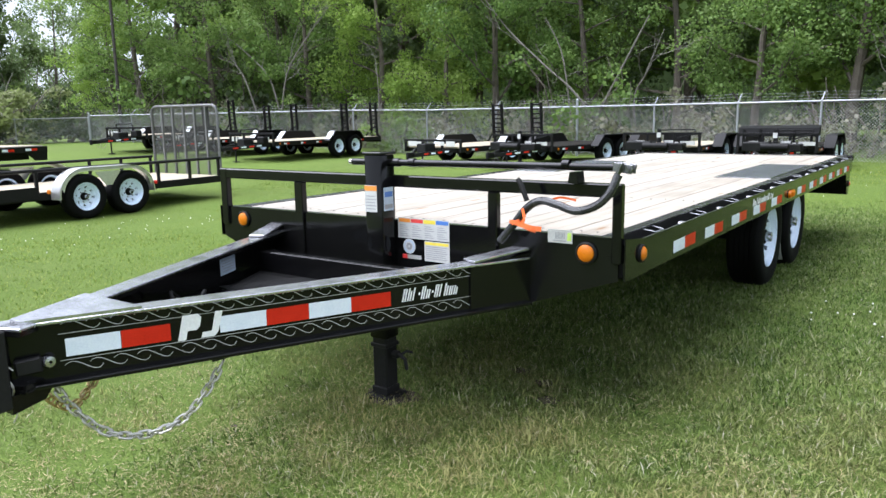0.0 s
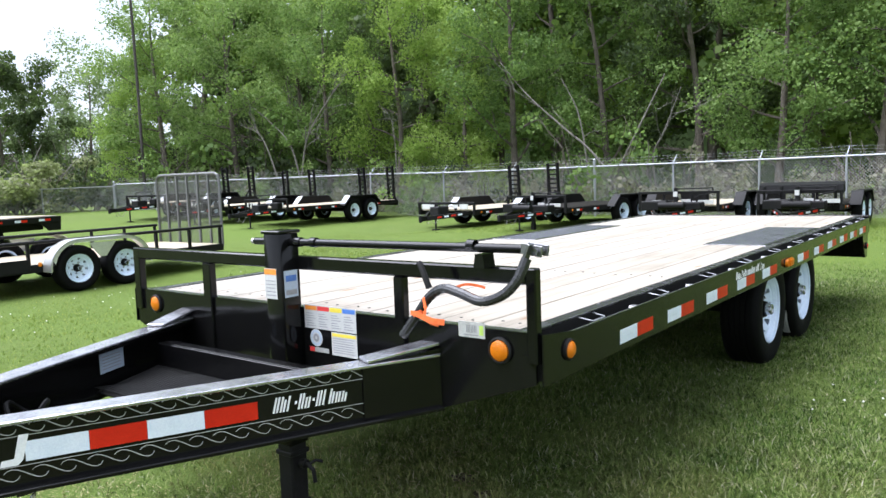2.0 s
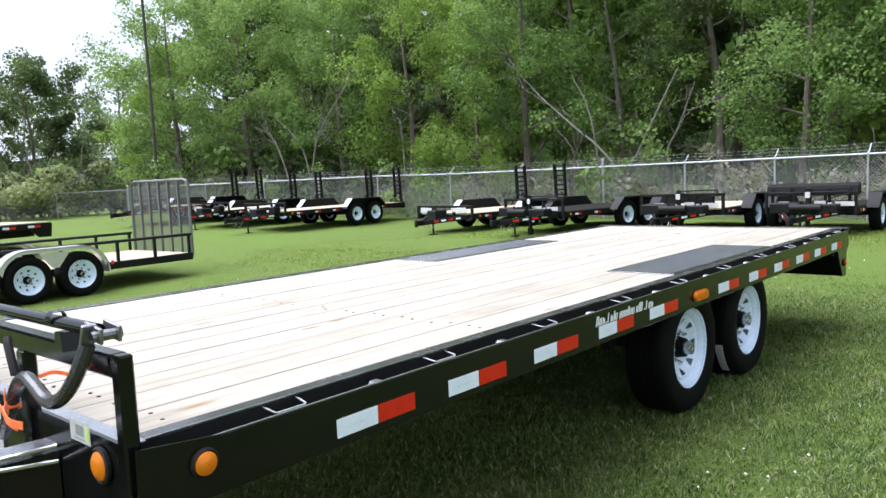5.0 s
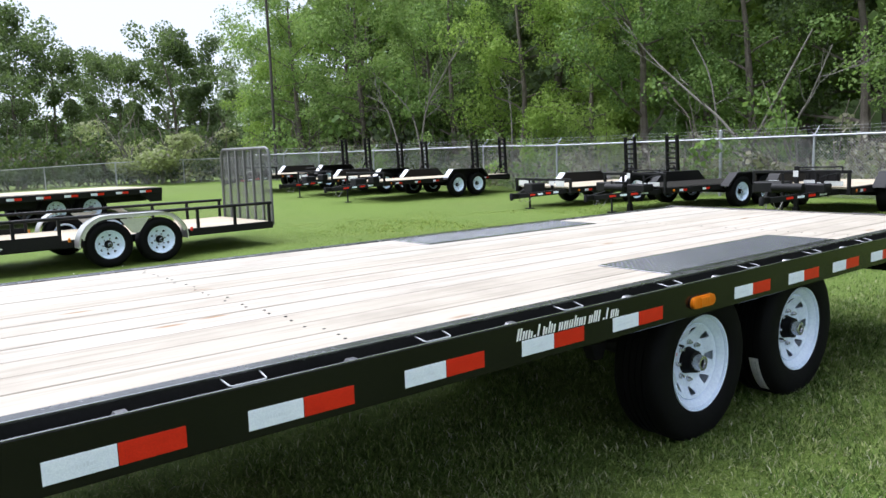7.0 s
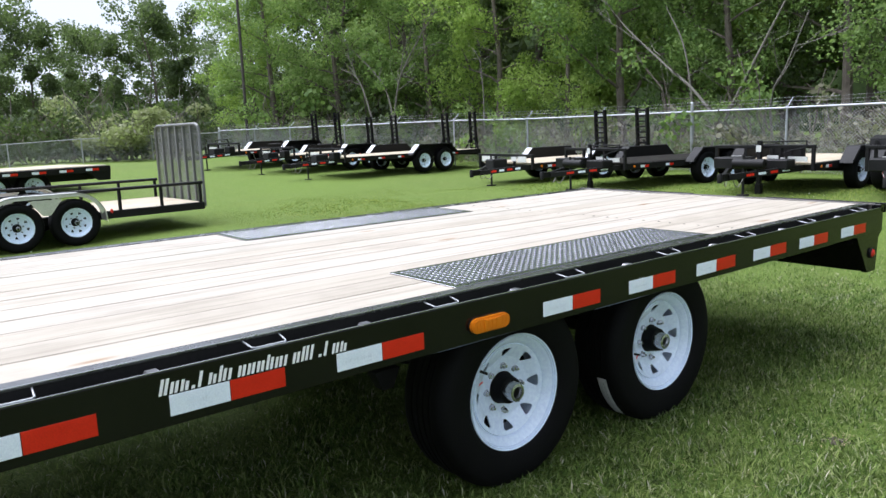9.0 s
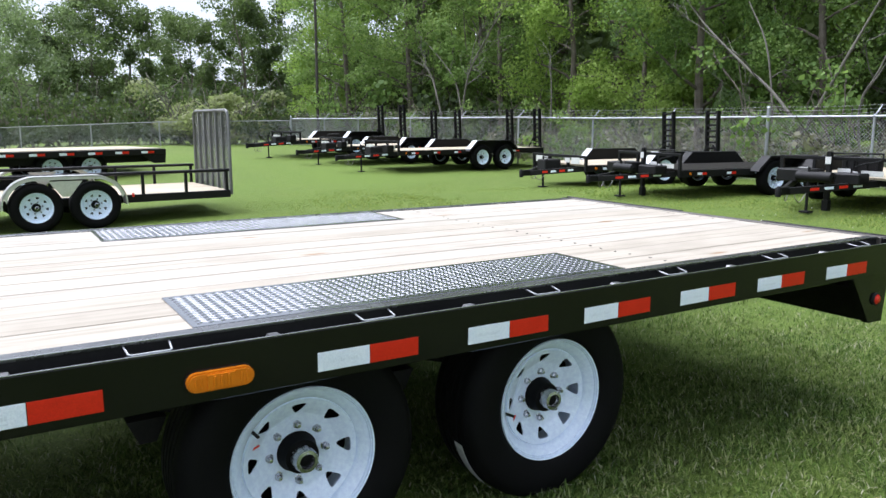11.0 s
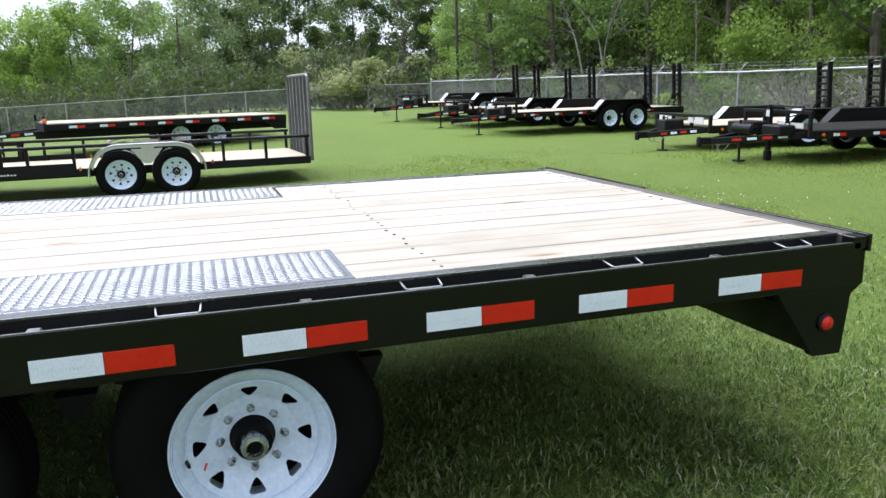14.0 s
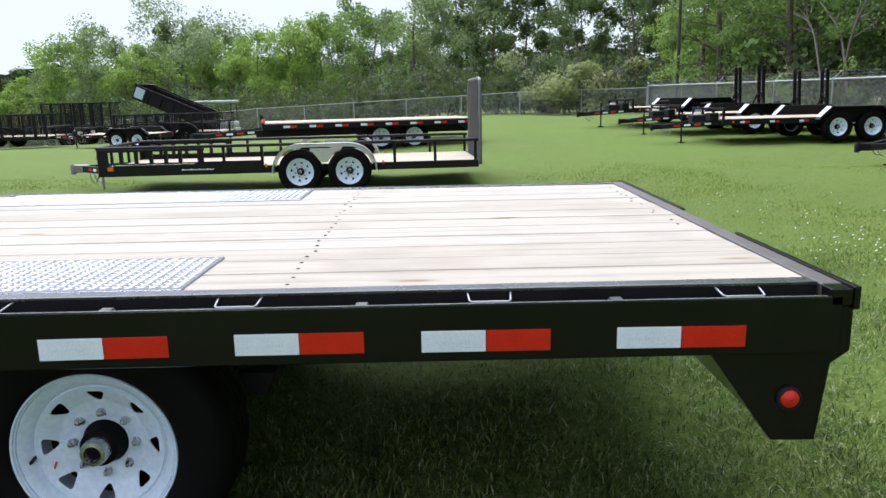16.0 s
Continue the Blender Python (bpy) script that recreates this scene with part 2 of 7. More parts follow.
lawn = grass_ground()
blade = leaf_material("grass_blade", [(0.0, (0.0076, 0.02, 0.0042)), (0.2, (0.0361, 0.075, 0.014)), (0.45, (0.0931, 0.158, 0.0308)), (0.65, (0.171, 0.23, 0.0588)), (0.84, (0.218, 0.26, 0.098)), (0.95, (0.285, 0.29, 0.168)), (1.0, (0.38, 0.37, 0.28))], 0.22, 0.7, 0.06, 1.0, True)
far_blade = leaf_material("far_grass_blade", [(0.0, (0.06, 0.11, 0.016)), (0.5, (0.15, 0.21, 0.034)), (1.0, (0.27, 0.29, 0.085))], 0.25, 0.7, 0.06, 1.0)
leaf_mid = leaf_material("leaf_mid", [(0.0, (0.0483, 0.09515, 0.0251)), (0.5, (0.1507, 0.2362, 0.0629)), (1.0, (0.2898, 0.3785, 0.1376))], 0.45)
leaf_light = leaf_material("leaf_light", [(0.0, (0.1034, 0.1751, 0.0315)), (0.5, (0.2277, 0.3311, 0.0629)), (1.0, (0.345, 0.4396, 0.126))], 0.5)
leaf_dark = leaf_material("leaf_dark", [(0.0, (0.03289, 0.05006, 0.02184)), (0.5, (0.07187, 0.1003, 0.04379)), (1.0, (0.1311, 0.165, 0.08211))], 0.4)
# far trees: distance haze is put into the leaf colour as grey
leaf_hazy = leaf_material("leaf_hazy", [(0.0, (0.0888, 0.126, 0.0625)), (0.5, (0.187, 0.239, 0.126)), (1.0, (0.282, 0.323, 0.208))], 0.5)
# undergrowth leaves with the shade under the trees put into their green
leaf_shade = leaf_material("leaf_shade", [(0.0, (0.0148, 0.0237, 0.0118)), (0.5, (0.0355, 0.0503, 0.0237)), (1.0, (0.077, 0.101, 0.0474))], 0.3)
leaf_dry = leaf_material("leaf_dry", [(0.0, (0.118, 0.113, 0.077)), (0.5, (0.213, 0.202, 0.148)), (1.0, (0.296, 0.278, 0.213))], 0.35)
leaf_yellow = leaf_material("leaf_yellow", [(0.0, (0.15, 0.165, 0.075)), (0.5, (0.28, 0.295, 0.155)), (1.0, (0.4, 0.4, 0.26))], 0.45)


# ---- mesh helpers ----
def part(name, bm, material, parent=None, label="", smooth=True, angle=35.0):
    """Links a bmesh as one mesh object under a thing or a part."""
    me = bpy.data.meshes.new(name)
    bmesh.ops.recalc_face_normals(bm, faces=bm.faces)
    bm.to_mesh(me)
    bm.free()
    me.materials.append(material)
    if smooth:
        me.shade_smooth()
        me.set_sharp_from_angle(angle=radians(angle))
    ob = new(name, me)
    if parent is not None:
        ob.parent = parent
    if label:
        tagged(ob, label)
    return ob


def share(name, ob, parent, m=None):
    """One more object on the same mesh."""
    o = new(name, ob.data)
    o.parent = parent
    if m is not None:
        o.matrix_basis = m
    return o


def root(name, m, label, category, group=""):
    e = new(name)
    e.empty_display_size = 0.3
    e.matrix_basis = m
    return tagged(e, label, category, group)


def box(bm, x0, x1, y0, y1, z0, z1, bevel=0.0, m=None, seg=1):
    vs = [bm.verts.new((x, y, z)) for x in (x0, x1) for y in (y0, y1) for z in (z0, z1)]
    fs = [bm.faces.new([vs[i] for i in f]) for f in ((0, 1, 3, 2), (4, 6, 7, 5), (0, 4, 5, 1), (2, 3, 7, 6), (0, 2, 6, 4), (1, 5, 7, 3))]
    if bevel:
        ed = list({e for f in fs for e in f.edges})
        r = bmesh.ops.bevel(bm, geom=ed, offset=bevel, segments=seg, affect="EDGES", profile=0.5)
        vs = list({v for f in r["faces"] for v in f.verts} | {v for v in vs if v.is_valid})
    if m is not None:
        bmesh.ops.transform(bm, matrix=m, verts=[v for v in vs if v.is_valid])
    return bm


def beam(bm, a, b, w, h, bevel=0.004, up=(0, 0, 1)):
    """A box of width w and height h along the line a-b (centre line)."""
    a, b = Vector(a), Vector(b)
    d = b - a
    y = d.normalized()
    x = y.cross(Vector(up))
    if x.length < 1e-4:
        x = Vector((1, 0, 0))
    x.normalize()
    z = x.cross(y)
    m = Matrix((x, y, z)).transposed().to_4x4()
    m.translation = a
    box(bm, -w / 2, w / 2, 0, d.length, -h / 2, h / 2, bevel, m)


def prism(bm, outline, axis, lo, hi):
    """A polygon in the plane across axis (0 x, 1 y, 2 z), drawn out from lo to hi."""
    def at(p, v):
        return (v, p[0], p[1]) if axis == 0 else (p[0], v, p[1]) if axis == 1 else (p[0], p[1], v)
    A = [bm.verts.new(at(p, lo)) for p in outline]
    B = [bm.verts.new(at(p, hi)) for p in outline]
    bm.faces.new(A)
    bm.faces.new(list(reversed(B)))
    for i in range(len(A)):
        j = (i + 1) % len(A)
        bm.faces.new((A[i], B[i], B[j], A[j]))


def tube(bm, pts, r, seg=8, cap=True, r1=None):
    """A round tube along points, its radius going from r to r1."""
    pts = [Vector(p) for p in pts]
    r1 = r if r1 is None else r1
    side = None
    rings = []
    for i, p in enumerate(pts):
        d = (pts[min(i + 1, len(pts) - 1)] - pts[max(i - 1, 0)]).normalized()
        if side is None:
            side = d.cross(Vector((0, 0, 1)))
            if side.length < 1e-3:
                side = d.cross(Vector((1, 0, 0)))
        side = (side - d * side.dot(d)).normalized()
        up = d.cross(side)
        rr = r + (r1 - r) * i / max(1, len(pts) - 1)
        rings.append([bm.verts.new(p + rr * (math.cos(t) * side + math.sin(t) * up)) for t in (2 * math.pi * k / seg for k in range(seg))])
    for A, B in zip(rings, rings[1:]):
        for k in range(seg):
            bm.faces.new((A[k], A[(k + 1) % seg], B[(k + 1) % seg], B[k]))
    if cap:
        bm.faces.new(rings[0])
        bm.faces.new(rings[-1])


def lathe(bm, profile, seg=32, axis=0, centre=(0, 0, 0)):
    """Turns (along, radius) pairs about an axis through centre."""
    rings = []
    for x, r in profile:
        ring = []
        for k in range(seg):
            t = 2 * math.pi * k / seg
            c, s = r * math.cos(t), r * math.sin(t)
            p = (x, c, s) if axis == 0 else (c, x, s) if axis == 1 else (c, s, x)
            ring.append(bm.verts.new(Vector(p) + Vector(centre)))
        rings.append(ring)
    for A, B in zip(rings, rings[1:]):
        for k in range(seg):
            bm.faces.new((A[k], A[(k + 1) % seg], B[(k + 1) % seg], B[k]))
    return rings


def disc(bm, x, r, seg=24, axis=0, centre=(0, 0, 0)):
    bm.faces.new(lathe(bm, [(x, r)], seg, axis, centre)[0])


def curve_points(ctrl, n=8):
    """A smooth run of points through the control points."""
    c = [Vector(p) for p in ctrl]
    c = [2 * c[0] - c[1]] + c + [2 * c[-1] - c[-2]]
    out = []
    for i in range(1, len(c) - 2):
        p0, p1, p2, p3 = c[i - 1:i + 3]
        for k in range(n):
            t = k / n
            out.append(0.5 * (2 * p1 + (p2 - p0) * t + (2 * p0 - 5 * p1 + 4 * p2 - p3) * t * t + (3 * p1 - p0 - 3 * p2 + p3) * t ** 3))
    return out + [c[-2]]


def from_arrays(name, verts, faces, material, parent=None):
    me = bpy.data.meshes.new(name)
    verts = np.asarray(verts, np.float32)
    faces = np.asarray(faces, np.int32)
    k = faces.shape[1]
    me.vertices.add(len(verts))
    me.vertices.foreach_set("co", verts.ravel())
    me.loops.add(faces.size)
    me.loops.foreach_set("vertex_index", faces.ravel())
    me.polygons.add(len(faces))
    me.polygons.foreach_set("loop_start", np.arange(0, faces.size, k, dtype=np.int32))
    me.update(calc_edges=True)
    me.validate()
    me.materials.append(material)
    ob = new(name, me)
    if parent is not None:
        ob.parent = parent
    return ob


# ---- ground ----
def smooth(v):
    v = min(1.0, max(0.0, v))
    return v * v * (3 - 2 * v)


def ground_z(x, y):
    """The lawn is level round the trailers, rises to the fence corner and falls away far off."""
    fall = -0.065 * max(0.0, 3 - y) * smooth((-x - 15) / 35)
    rise = 0.52 * smooth((-x - 9) / 17.5) * smooth((y + 1) / 8) * (1 - smooth((-x - 34) / 30))
    bank = 0.12 * smooth((y - 10.5) / 4) * smooth((x + 11) / 4)
    hollow = -0.08 * smooth(1.0 - math.hypot(x + 10, y - 3) / 6.5) * 1.6
    return max(fall, -2.2) + rise + bank + hollow + 0.012 * math.sin(x * 0.9 + 0.4 * y) * math.cos(y * 0.7)


def build_ground():
    bm = bmesh.new()
    xs = [-900, -400, -200, -130] + [-90 + 2.5 * i for i in range(46)] + [40, 80, 200, 500, 900]
    ys = [-900, -400, -150, -80] + [-50 + 2.5 * i for i in range(45)] + [80, 150, 400, 900]
    grid = [[bm.verts.new((x, y, ground_z(x, y))) for y in ys] for x in xs]
    for i in range(len(xs) - 1):
        for j in range(len(ys) - 1):
            bm.faces.new((grid[i][j], grid[i + 1][j], grid[i + 1][j + 1], grid[i][j + 1]))
    ob = part("ground", bm, lawn)
    tagged(ob, "mown green lawn with dry clippings and thin spots", "lawn", kind="structure")


build_ground()
# ---- the deckover trailer ----
DECK_Z, SIDE_X, REAR_Y = 0.862, 1.225, 6.53
HUB_Z, TYRE_R, RIM_R = 0.379, 0.392, 0.237
TONGUE_A, TONGUE_B = Vector((0.80, 0.0, 0)), Vector((0.02, -1.733, 0))
deckover = root("deckover_trailer", pose(0, 0, 0.006, -0.126, 0, 0), "black steel deckover flatbed trailer with pine deck on the lawn", "trailer")


def tongue_at(s, z, out=0.0):
    """A place on the outer face of the near tongue beam, s metres from its root."""
    d = (TONGUE_B - TONGUE_A).normalized()
    nrm = Vector((-d.y, d.x, 0))
    if nrm.x < 0:
        nrm = -nrm
    p = TONGUE_A + d * s + nrm * out
    return Vector((p.x, p.y, z))


def channel(bm, a, b, z0, z1, depth, web=0.012, lip=0.014):
    """A steel channel along a-b in plan, its web on the outer side and its flanges turned in by depth."""
    a, b, depth = Vector(a), Vector(b), Vector(depth)
    d = (b - a)
    y = d.normalized()
    x = depth.normalized()
    m = Matrix((x, y, Vector((0, 0, 1)))).transposed().to_4x4()
    m.translation = a
    w, L = depth.length, d.length
    n0 = len(bm.verts)
    prism(bm, [(0, z0), (w, z0), (w, z0 + lip), (web, z0 + lip), (web, z1 - lip), (w, z1 - lip), (w, z1), (0, z1)], 1, 0.0, L)
    bm.verts.ensure_lookup_table()
    bmesh.ops.transform(bm, matrix=m, verts=bm.verts[n0:])


def deck():
    n, half = 12, 1.095
    w = 2 * half / n
    bm = bmesh.new()
    box(bm, -w / 2 + 0.0026, w / 2 - 0.0026, 0, 6.396, -0.038, 0.0, 0.004)
    first = part("plank", bm, pine, deckover, "sawn pine deck board with grain and knots")
    rng = random.Random(5)
    for i in range(n):
        m = pose(-half + w * (i + 0.5), 0.06, DECK_Z + rng.uniform(-0.0015, 0.0015), 0, rng.uniform(-0.25, 0.25), 0)
        if i == 0:
            first.matrix_basis = m
        else:
            share("plank", first, deckover, m)
    bm = bmesh.new()
    for y in (0.16, 1.5, 5.05, 6.39):
        for i in range(n):
            for k in (0.3, 0.72):
                if y > 6 and rng.random() < 0.5:
                    continue
                x = -half + w * (i + k) + rng.uniform(-0.012, 0.012)
                yy = y + rng.uniform(-0.02, 0.02)
                lathe_z = [(DECK_Z + 0.0008, 0.0065), (DECK_Z + 0.0022, 0.006), (DECK_Z + 0.0024, 0.001)]
                lathe(bm, lathe_z, 7, 2, (x, yy, 0))
    part("deck_screws", bm, black_flat, deckover, "dark screw heads in rows")["kind"] = "stuff"


def treadplate(x0, x1, y0, y1):
    bm = bmesh.new()
    box(bm, x0, x1, y0, y1, DECK_Z - 0.004, DECK_Z + 0.0055, 0.0015)
    z, p = DECK_Z + 0.0055, 0.03
    i = 0
    y = y0 + 0.025
    while y < y1 - 0.02:
        x = x0 + 0.022 + (p / 2 if i % 2 else 0)
        while x < x1 - 0.02:
            t = 1 if i % 2 else -1
            lx, ly, wx, wy = 0.0105 * t, 0.0105, 0.0045 * t, -0.0045
            base = [(x - lx, y - ly), (x + wx, y + wy), (x + lx, y + ly), (x - wx, y - wy)]
            b = [bm.verts.new((px, py, z)) for px, py in base]
            top = bm.verts.new((x - lx * 0.4, y - ly * 0.4, z + 0.0017)), bm.verts.new((x + lx * 0.4, y + ly * 0.4, z + 0.0017))
            bm.faces.new((b[0], b[1], top[0]))
            bm.faces.new((b[1], b[2], top[1], top[0]))
            bm.faces.new((b[2], b[3], top[1]))
            bm.faces.new((b[3], b[0], top[0], top[1]))
            x += p
        y += p / 2 + 0.0015
        i += 1
    return part("treadplate", bm, tread_steel, deckover, "black diamond treadplate over the wheels", smooth=False)


tread_steel = surface("tread_steel", (0.17, 0.174, 0.184), (0.24, 0.245, 0.256), (0.1, 0.17), 0.85, fine=120, coarse=6, relief=0.03)


edge_band = surface("edge_band", (0.05, 0.05, 0.052), (0.13, 0.13, 0.132), (0.2, 0.34), 0.6, fine=120, coarse=6, relief=0.04)
# pale metal; sky glare along the deck and rail edges is put into it
bright_edge = surface("bright_edge", (0.34, 0.345, 0.36), (0.5, 0.505, 0.52), (0.14, 0.26), 0.9, fine=120, coarse=6, relief=0.03)


def side_rails():
    for s in (1, -1):
        bm = bmesh.new()
        box(bm, s * 1.097, s * 1.155, 0.02, 6.457, DECK_Z - 0.003, DECK_Z + 0.004, 0.0015)
        part("deck_edge_angle", bm, edge_band, deckover, "scuffed black steel angle along the deck")
        # added strip that draws the highlight on the angle's outer edge
        bm = bmesh.new()
        box(bm, s * 1.1525, s * 1.157, 0.02, 6.457, DECK_Z + 0.0042, DECK_Z + 0.0062, 0)
        part("angle_edge", bm, bright_edge, deckover, "bright strip drawn as the highlight on the angle's edge")
        bm = bmesh.new()
        box(bm, s * 1.138, s * 1.15, 0.02, 6.457, DECK_Z - 0.1, DECK_Z - 0.0035, 0.001)
        part("deck_edge_web", bm, black_flat, deckover)
        # added strip that draws the highlight along the rail's top
        bm = bmesh.new()
        box(bm, s * (SIDE_X - 0.0095), s * (SIDE_X - 0.0015), 0.2, REAR_Y - 0.08, 0.8462, 0.8475, 0)
        part("rail_lip", bm, bright_edge, deckover, "bright strip drawn as the highlight along the rub rail's top")
        bm = bmesh.new()
        box(bm, s * (SIDE_X - 0.011), s * SIDE_X, 0.013, REAR_Y - 0.04, 0.697, 0.846, 0.003)
        box(bm, s * (SIDE_X - 0.05), s * (SIDE_X - 0.0115), 0.06, REAR_Y - 0.05, 0.697, 0.707, 0.002)
        part("side_rail", bm, black_paint, deckover, "black steel rub rail")
        bm = bmesh.new()
        prism(bm, [(0.0, 0.70), (0.26, 0.70), (0.26, 0.84), (0.2, 0.85), (0.0, 0.872)], 0, s * (SIDE_X + 0.0005), s * (SIDE_X + 0.006))
        part("corner_plate", bm, black_paint, deckover)
        loop = tab = None
        for k in range(10):
            m = pose(s * 1.151, 0.452 + 0.644 * k, DECK_Z - 0.01, 0, 0, 0 if s > 0 else 180)
            if loop is None:
                bm = bmesh.new()
                w = 0.056
                tube(bm, [(0.0, -w, 0.004), (0.05, -w + 0.004, -0.004), (0.056, -w + 0.01, -0.005), (0.056, w - 0.01, -0.005), (0.05, w - 0.004, -0.004), (0, w, 0.004)], 0.0027, 6)
                loop = part("stake_pocket", bm, galvanised, deckover, "bright bent rod loop")
                bm = bmesh.new()
                box(bm, 0.046, 0.064, -w + 0.012, w - 0.012, -0.03, -0.016, 0.002)
                part("pocket_seat", bm, steel_black, loop)
                loop.matrix_basis = m
            else:
                o = share("stake_pocket", loop, deckover, m)
                o["label"] = loop["label"]
                share("pocket_seat", loop.children[0], o)
            m = pose(s * 1.2, 0.771 + 0.644 * k, 0.838, 0, 0, 0 if s > 0 else 180)
            if k > 8:
                continue
            if tab is None:
                bm = bmesh.new()
                prism(bm, [(-0.02, 0.0), (0.02, 0.0), (0.014, 0.01), (-0.014, 0.01)], 0, -0.01, 0.02)
                tab = part("weld_tab", bm, steel_black, deckover, "bright weld tab on the rail")
                tab.matrix_basis = m
            else:
                share("weld_tab", tab, deckover, m)["label"] = tab["label"]
        gus = None
        for k in range(10):
            y = 0.03 + 0.655 * k
            if gus is None:
                bm = bmesh.new()
                prism(bm, [(0.0, -0.11), (0.06, -0.08), (0.06, 0.0), (0.0, 0.0)], 1, -0.006, 0.006)
                box(bm, 0.0, 0.06, -0.03, 0.03, 0.0005, 0.008, 0.002)
                gus = part("outrigger", bm, black_flat, deckover)
                gus.matrix_basis = pose(s * 1.151, y, 0.795, 0, 0, 0 if s > 0 else 180)
            else:
                share("outrigger", gus, deckover, pose(s * 1.151, y, 0.795, 0, 0, 0 if s > 0 else 180))


steel_black = surface("steel_black", (0.12, 0.12, 0.125), (0.26, 0.26, 0.265), (0.25, 0.4), 0.8, fine=150, coarse=20, relief=0.05)
TAPES = (0.752, 1.242, 1.75, 2.251, 2.746, 3.628, 4.137, 4.627, 5.12, 5.591, 6.085)


def reflective_tapes():
    bm = bmesh.new()
    box(bm, 0.0, 0.0012, 0.001, 0.163, -0.028, 0.028, 0.0004)
    w = part("reflector", bm, tape_white, deckover, "white reflective tape")
    bm = bmesh.new()
    box(bm, 0.0, 0.0012, 0.001, 0.163, -0.028, 0.028, 0.0004)
    r = part("reflector", bm, tape_red, deckover, "red reflective tape")
    bm = bmesh.new()
    for k in range(12):
        box(bm, 0.0013, 0.0017, 0.03 + 0.008 * k, 0.0355 + 0.008 * k, -0.007, 0.0 + 0.002 * (k % 3), 0)
    box(bm, 0.0013, 0.0017, 0.1, 0.125, -0.018, -0.015, 0)
    mark = part("faint_marking", bm, decal_faint, w)
    done = False
    rng = random.Random(2)
    for s in (1, -1):
        for y in TAPES:
            z = 0.7505 + rng.uniform(-0.002, 0.002)
            tilt = rng.uniform(-0.35, 0.35)
            for ob, off in ((w, -0.164), (r, 0.0)):
                m = Matrix.Translation((s * (SIDE_X + 0.0004), y, z)) @ pose(0, 0, 0, tilt, 0, 0) @ Matrix.Translation((0 if s > 0 else -0.0012, off, 0))
                if not done:
                    ob.matrix_basis = m
                else:
                    o = share("reflector", ob, deckover, m)
                    o["label"] = ob["label"]
                    if ob is w:
                        share("faint_marking", mark, o)
            done = True


decal_faint = surface("decal_faint", (0.62, 0.68, 0.76), (0.7, 0.75, 0.82), (0.3, 0.45), relief=0)


def letter_bars(name, material, parent, place, length, height, rng, words, slant=0.28, label="", gap=(0.0, 0.2)):
    """Slanted bars that stand for a line of writing. place(u, v) gives the spot u along and v up."""
    bm = bmesh.new()
    total = sum(words) + 0.7 * (len(words) - 1)
    step = length / total
    bars, u = [], 0.0
    for wi, k in enumerate(words):
        for i in range(k):
            tall = height * (1.0 if i == 0 or rng.random() < 0.3 else 0.72)
            bars.append((u + step * 0.08, u + step * 0.38, 0.0, tall))
            if rng.random() < 0.8:
                bars.append((u + step * 0.54, u + step * 0.84, 0.0, tall * rng.choice((0.78, 1.0, 1.0))))
            u += step
        if wi < len(words) - 1:
            bars.append((u + step * 0.16, u + step * 0.5, height * gap[0], height * gap[1]))
        u += step * 0.7
    for a0, a1, b0, b1 in bars:
        q = [(a0 + slant * b0, b0), (a1 + slant * b0, b0), (a1 + slant * b1, b1), (a0 + slant * b1, b1)]
        lo = [bm.verts.new(place(*p, 0.0006)) for p in q]
        hi = [bm.verts.new(place(*p, 0.0014)) for p in q]
        bm.faces.new(hi)
        for j in range(4):
            bm.faces.new((lo[j], lo[(j + 1) % 4], hi[(j + 1) % 4], hi[j]))
    ob = part(name, bm, material, parent, label, smooth=False)
    ob["kind"] = "stuff"
    return ob


def side_decal():
    rng = random.Random(11)
    letter_bars("decal", decal_white, deckover, lambda u, v, o: (SIDE_X + o, 2.06 + u, 0.783 + v), 0.56, 0.042, rng, (3, 13, 3), 0.25, "white slanted writing on the rail")


dusty_paint = surface("dusty_paint", (0.035, 0.031, 0.027), (0.085, 0.075, 0.064), (0.4, 0.6), fine=90, coarse=7, relief=0.05)


